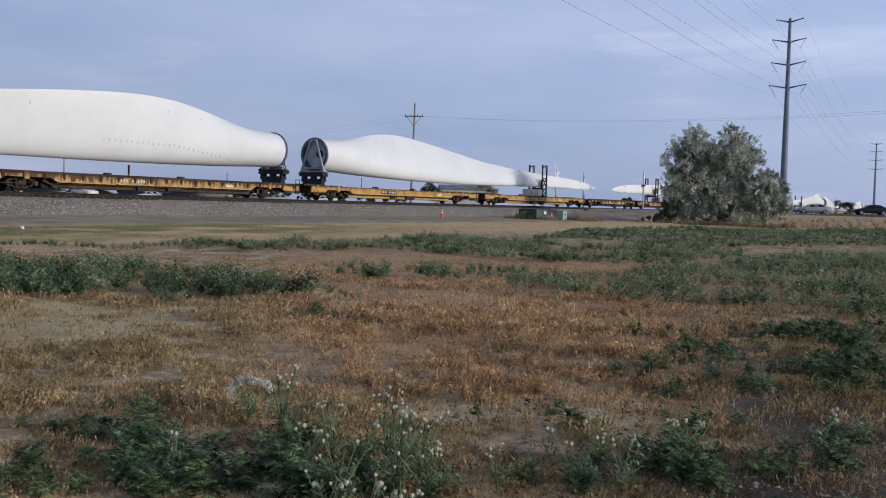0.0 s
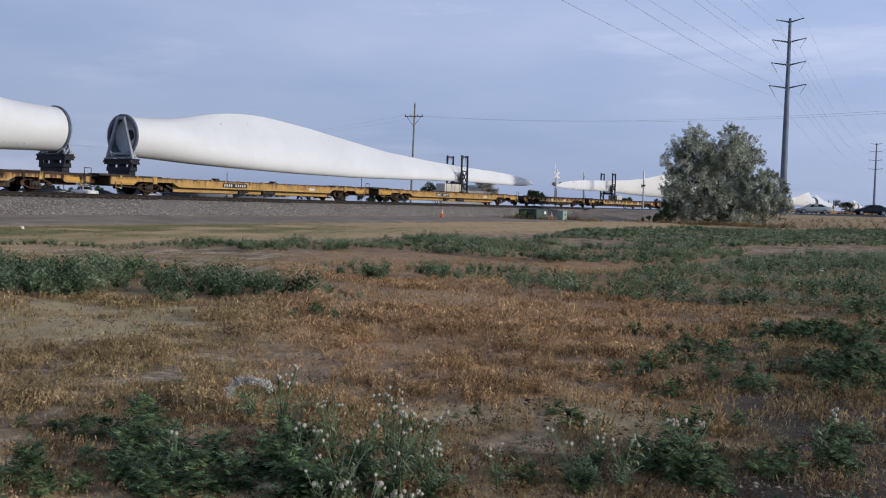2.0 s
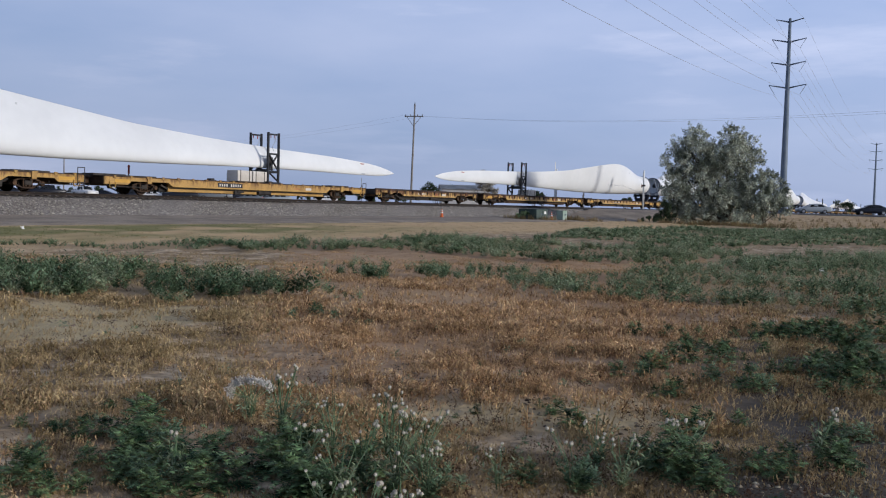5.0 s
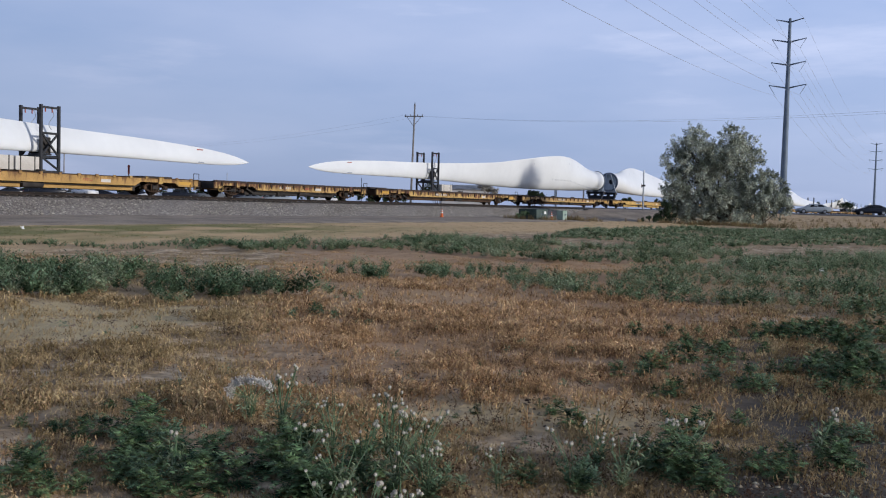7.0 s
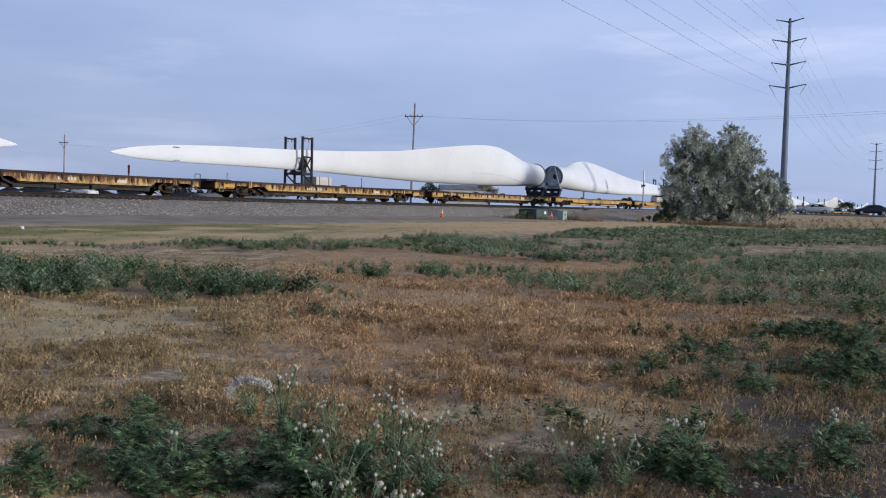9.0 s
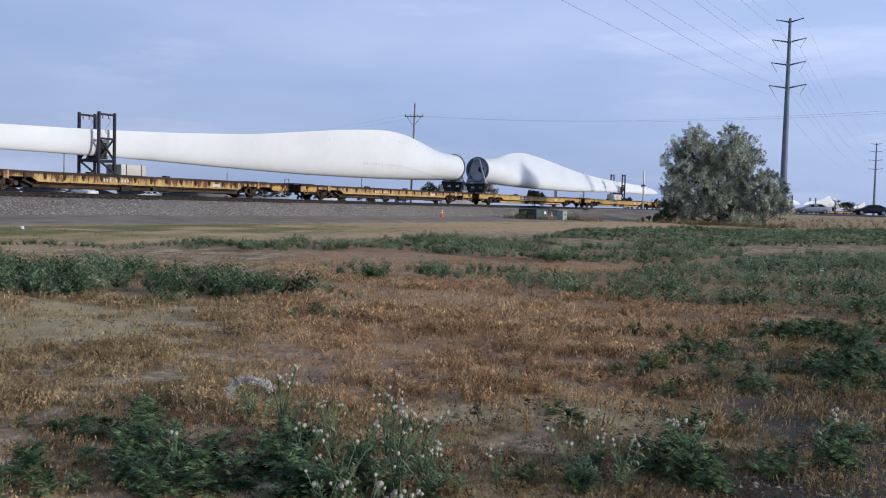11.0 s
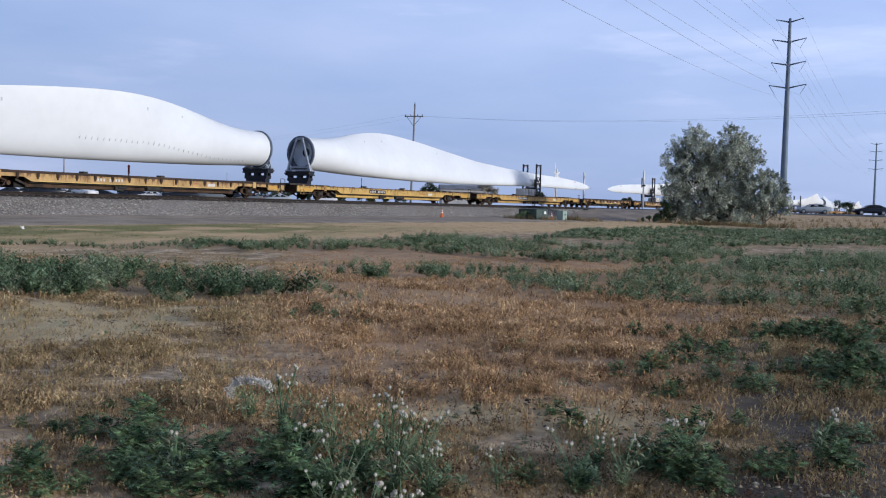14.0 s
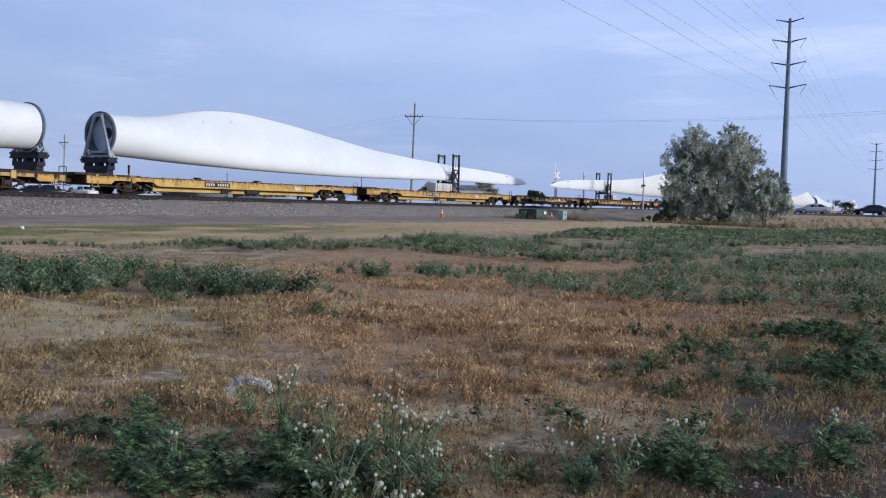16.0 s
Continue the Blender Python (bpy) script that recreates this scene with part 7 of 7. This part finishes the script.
sedan(47.0, 119.2, gz(47.0, 119.2) + 0.10, -8.8, "silver_car", "silver sedan standing on the asphalt road")
sedan(52.6, 115.3, gz(52.6, 115.3) + 0.10, -8.8, "navy_car", "dark navy sedan standing on the asphalt road")
for x, y, paint, rz, pk, lab in ((-68.5, 147, "navy_car", 30, False, "dark navy sedan parked beyond the railway"), (-63.2, 149, "navy_car", 20, True, "dark navy pickup truck parked beyond the railway"), (-57.6, 150, "white_car", 138, True, "white pickup truck parked beyond the railway"), (-52.5, 154, "navy_car", 20, False, "dark navy sedan parked beyond the railway"),
                                 (-47.0, 150, "white_car", 5, False, "white sedan parked beyond the railway"), (-42.0, 149, "navy_car", 8, True, "dark navy pickup truck parked beyond the railway"), (-37.0, 151, "grey_car", 12, True, "grey pickup truck parked beyond the railway"), (-31.6, 152, "grey_car", 4, False, "grey sedan parked beyond the railway"),
                                 (-26.6, 150, "silver_car", 10, False, "silver sedan parked beyond the railway"), (-19.6, 153, "white_car", 2, False, "white sedan parked beyond the railway"),
                                 (-69.0, 157, "navy_car", 8, True, "dark navy pickup truck parked in the second row"), (-63.0, 158, "grey_car", 10, False, "grey sedan parked in the second row"), (-57.5, 157, "navy_car", 4, False, "dark navy sedan parked in the second row"), (-52.0, 158, "navy_car", 12, True, "dark navy pickup truck parked in the second row"),
                                 (-46.4, 157, "grey_car", 6, False, "grey sedan parked in the second row"), (-41.0, 158, "navy_car", 5, False, "dark navy sedan parked in the second row"), (-35.6, 157, "navy_car", 9, True, "dark navy pickup truck parked in the second row"), (-30.0, 158, "grey_car", 7, False, "grey sedan parked in the second row")):
    sedan(x, y, gz(x, y), rz, paint, lab, pk)
shed(4.0, 190.0, 1.35, 4, 9.5, 8, 3.4, "pale metal shed with a low roof behind the railway")

CROWNS = [(-2.8, 0, 8.7, 1.5), (-3.8, 0.2, 7.5, 1.7), (-5.0, 0, 6.2, 1.6), (-2.8, -0.4, 6.8, 2.2), (-2.8, 0, 4.6, 2.4), (-4.9, -0.3, 4.0, 1.8), (-1.4, 0.4, 6.0, 2.3), (1.0, 0, 9.0, 1.5), (2.4, 0.1, 8.4, 1.4), (-0.5, 0.2, 7.3, 1.5), (0.7, -0.4, 7.2, 2.3), (3.0, 0, 6.9, 1.5), (1.3, 0, 5.0, 2.5), (3.0, 0, 4.0, 1.9), (-0.2, 0.5, 5.0, 2.0)]
SKIRT = [(-4.5, 0, 2.0, 1.7), (-0.6, -0.5, 3.2, 2.3), (1.7, -0.4, 2.0, 2.0), (-2.2, -0.4, 1.8, 2.0), (-3.2, -0.6, 0.8, 1.3), (-0.8, -0.8, 0.8, 1.4), (1.4, -0.7, 0.8, 1.3), (3.0, -0.5, 0.8, 1.2), (-5.2, 0, 1.0, 1.1), (0.5, 0.6, 2.6, 2.2), (-2.5, 0.6, 3.0, 2.2), (2.4, 0.4, 3.0, 1.7), (-4.6, 0.2, 2.8, 1.6), (-3.6, 0.3, 1.2, 1.4)]
tree("olive_tree", 29.2, 99.0, gz(29.2, 99.0), CROWNS + SKIRT,
     "large silver-green bushy tree with two rounded crowns", "tree", "olive_leaf", 84000, 0.134, 5, 0.17, 22, 0.76)
tree("olive_bush", 33.5, 98.6, gz(33.5, 98.6), [(0.2, 0, 4.5, 1.5), (1.4, 0, 3.8, 1.4), (-0.6, 0, 3.2, 1.7), (0.7, -0.3, 2.0, 1.8), (-1.2, -0.2, 1.8, 1.7), (2.0, 0, 2.1, 1.2)], "silver-green shrub beside the larger tree", "shrub", "olive_leaf", 27000, 0.115, 6, 0.08, 20, 0.76)
tree("roadside_bush", 21.9, 97.5, gz(21.9, 97.5), [(0.2, 0, 0.4, 0.5), (-0.5, 0, 0.35, 0.45), (0.7, 0, 0.4, 0.45), (1.3, 0, 0.3, 0.4), (-1.1, 0.1, 0.25, 0.35)], "low dark bush beside the tree", "shrub", "far_leaf", 2500, 0.07, 7, 0.03, 5)
tree("roadside_bush", 22.7, 97.6, gz(22.7, 97.6), [(0.3, 0, 1.0, 0.8), (-0.3, 0, 0.6, 0.6), (0.6, 0, 1.7, 0.6), (0.2, 0, 2.1, 0.45), (1.0, 0, 0.7, 0.7)], "upright dark bush beside the tree", "shrub", "far_leaf", 6000, 0.075, 8, 0.04, 6)
tree("cabinet_bush", 7.35, 86.9, gz(7.35, 86.9), [(0.0, 0, 0.45, 0.40), (-0.5, 0, 0.3, 0.32), (0.35, 0.1, 0.6, 0.32)], "low green bush growing against the utility cabinet", "shrub", "green_weed", 2600, 0.06, 9, 0.025, 5)
for x, y, h, wd, mt, sd, lab in ((-1.4, 200, 5.7, 8.0, "far_leaf", 1, "dark leafy trees far behind the railway"), (8.6, 180, 8.2, 5.4, "bare_twig", 2, "grey sparsely leaved tree behind the railway"), (21, 220, 5.2, 4.0, "far_leaf", 3, "dark round tree far behind the railway"), (23.5, 224, 4.0, 4.0, "far_leaf", 8, "dark round tree far behind the railway"),
                                 (46.5, 240, 3.4, 3.8, "far_leaf", 4, "dark round tree far behind the railway"), (54.8, 240, 3.5, 4.6, "far_leaf", 5, "dark round tree far behind the railway"), (60.5, 244, 3.6, 4.4, "far_leaf", 9, "dark round tree far behind the railway"), (141.5, 330, 6.0, 7.0, "far_leaf", 6, "dark round tree far across the plain"), (133.0, 334, 5.0, 7.0, "far_leaf", 7, "dark round tree far across the plain")):
    r = np.random.default_rng(sd)
    tree("distant_tree", x, y, 1.3, [(r.uniform(-0.36, 0.36) * wd, r.uniform(-1, 1), h * r.uniform(0.35, 0.78), min(wd, h) * 0.27) for _ in range(7)], lab, "tree", mt, 4200 if mt != "bare_twig" else 5200, 0.19, sd + 40, 0.1, 5, 0.6, "trees behind the railway")

for i in range(15):
    r = np.random.default_rng(200 + i)
    x, y = -74 + 4.6 * i + r.normal(0, 0.5), 163 + r.normal(0, 2)
    tree("distant_bush", x, y, gz(x, y), [(r.uniform(-1.9, 1.9), r.uniform(-0.5, 0.5), r.uniform(0.6, 1.75), r.uniform(0.6, 0.85)) for _ in range(7)], "low grey-green bush behind the parked cars", "bush", "far_leaf", 1700, 0.17, 300 + i, 0.05, 4, 0.6, "bushes behind the parked cars")

build_train()
vegetate()
for i, (x, y, h, sp, hd) in enumerate(((-0.22, 4.95, 0.47, 0.20, 12), (-0.42, 5.05, 0.42, 0.16, 8), (-0.62, 5.5, 0.44, 0.15, 8), (-0.10, 5.25, 0.40, 0.16, 10), (-0.30, 5.6, 0.42, 0.16, 9), (-1.02, 6.0, 0.45, 0.16, 12), (-1.42, 5.0, 0.30, 0.06, 4), (0.78, 5.3, 0.36, 0.16, 5), (1.05, 5.25, 0.33, 0.16, 5),
                                       (1.52, 5.6, 0.36, 0.15, 7), (0.98, 5.7, 0.34, 0.10, 4), (-0.50, 4.75, 0.32, 0.14, 6), (0.35, 5.2, 0.28, 0.10, 3), (-0.05, 4.8, 0.30, 0.16, 8), (-0.75, 5.1, 0.36, 0.14, 4), (2.35, 5.7, 0.34, 0.12, 3), (-0.33, 4.1, 0.36, 0.12, 7), (-0.14, 4.05, 0.33, 0.12, 8), (-0.52, 4.3, 0.33, 0.10, 5))):
    thistle(x, y, h, 50 + i, sp, hd)
for i, (x, y, h) in enumerate(((0.62, 6.5, 0.22), (1.02, 6.8, 0.24), (1.45, 7.2, 0.2), (0.2, 7.4, 0.2), (-0.9, 7.8, 0.2), (2.0, 6.6, 0.22))):
    dead_stalk(x, y, h, 70 + i)
down_arc(-1.29, 6.35, 0.30)
litter(9.9, 24.4, 20)
litter(-15.6, 34.6, 65)
motions()
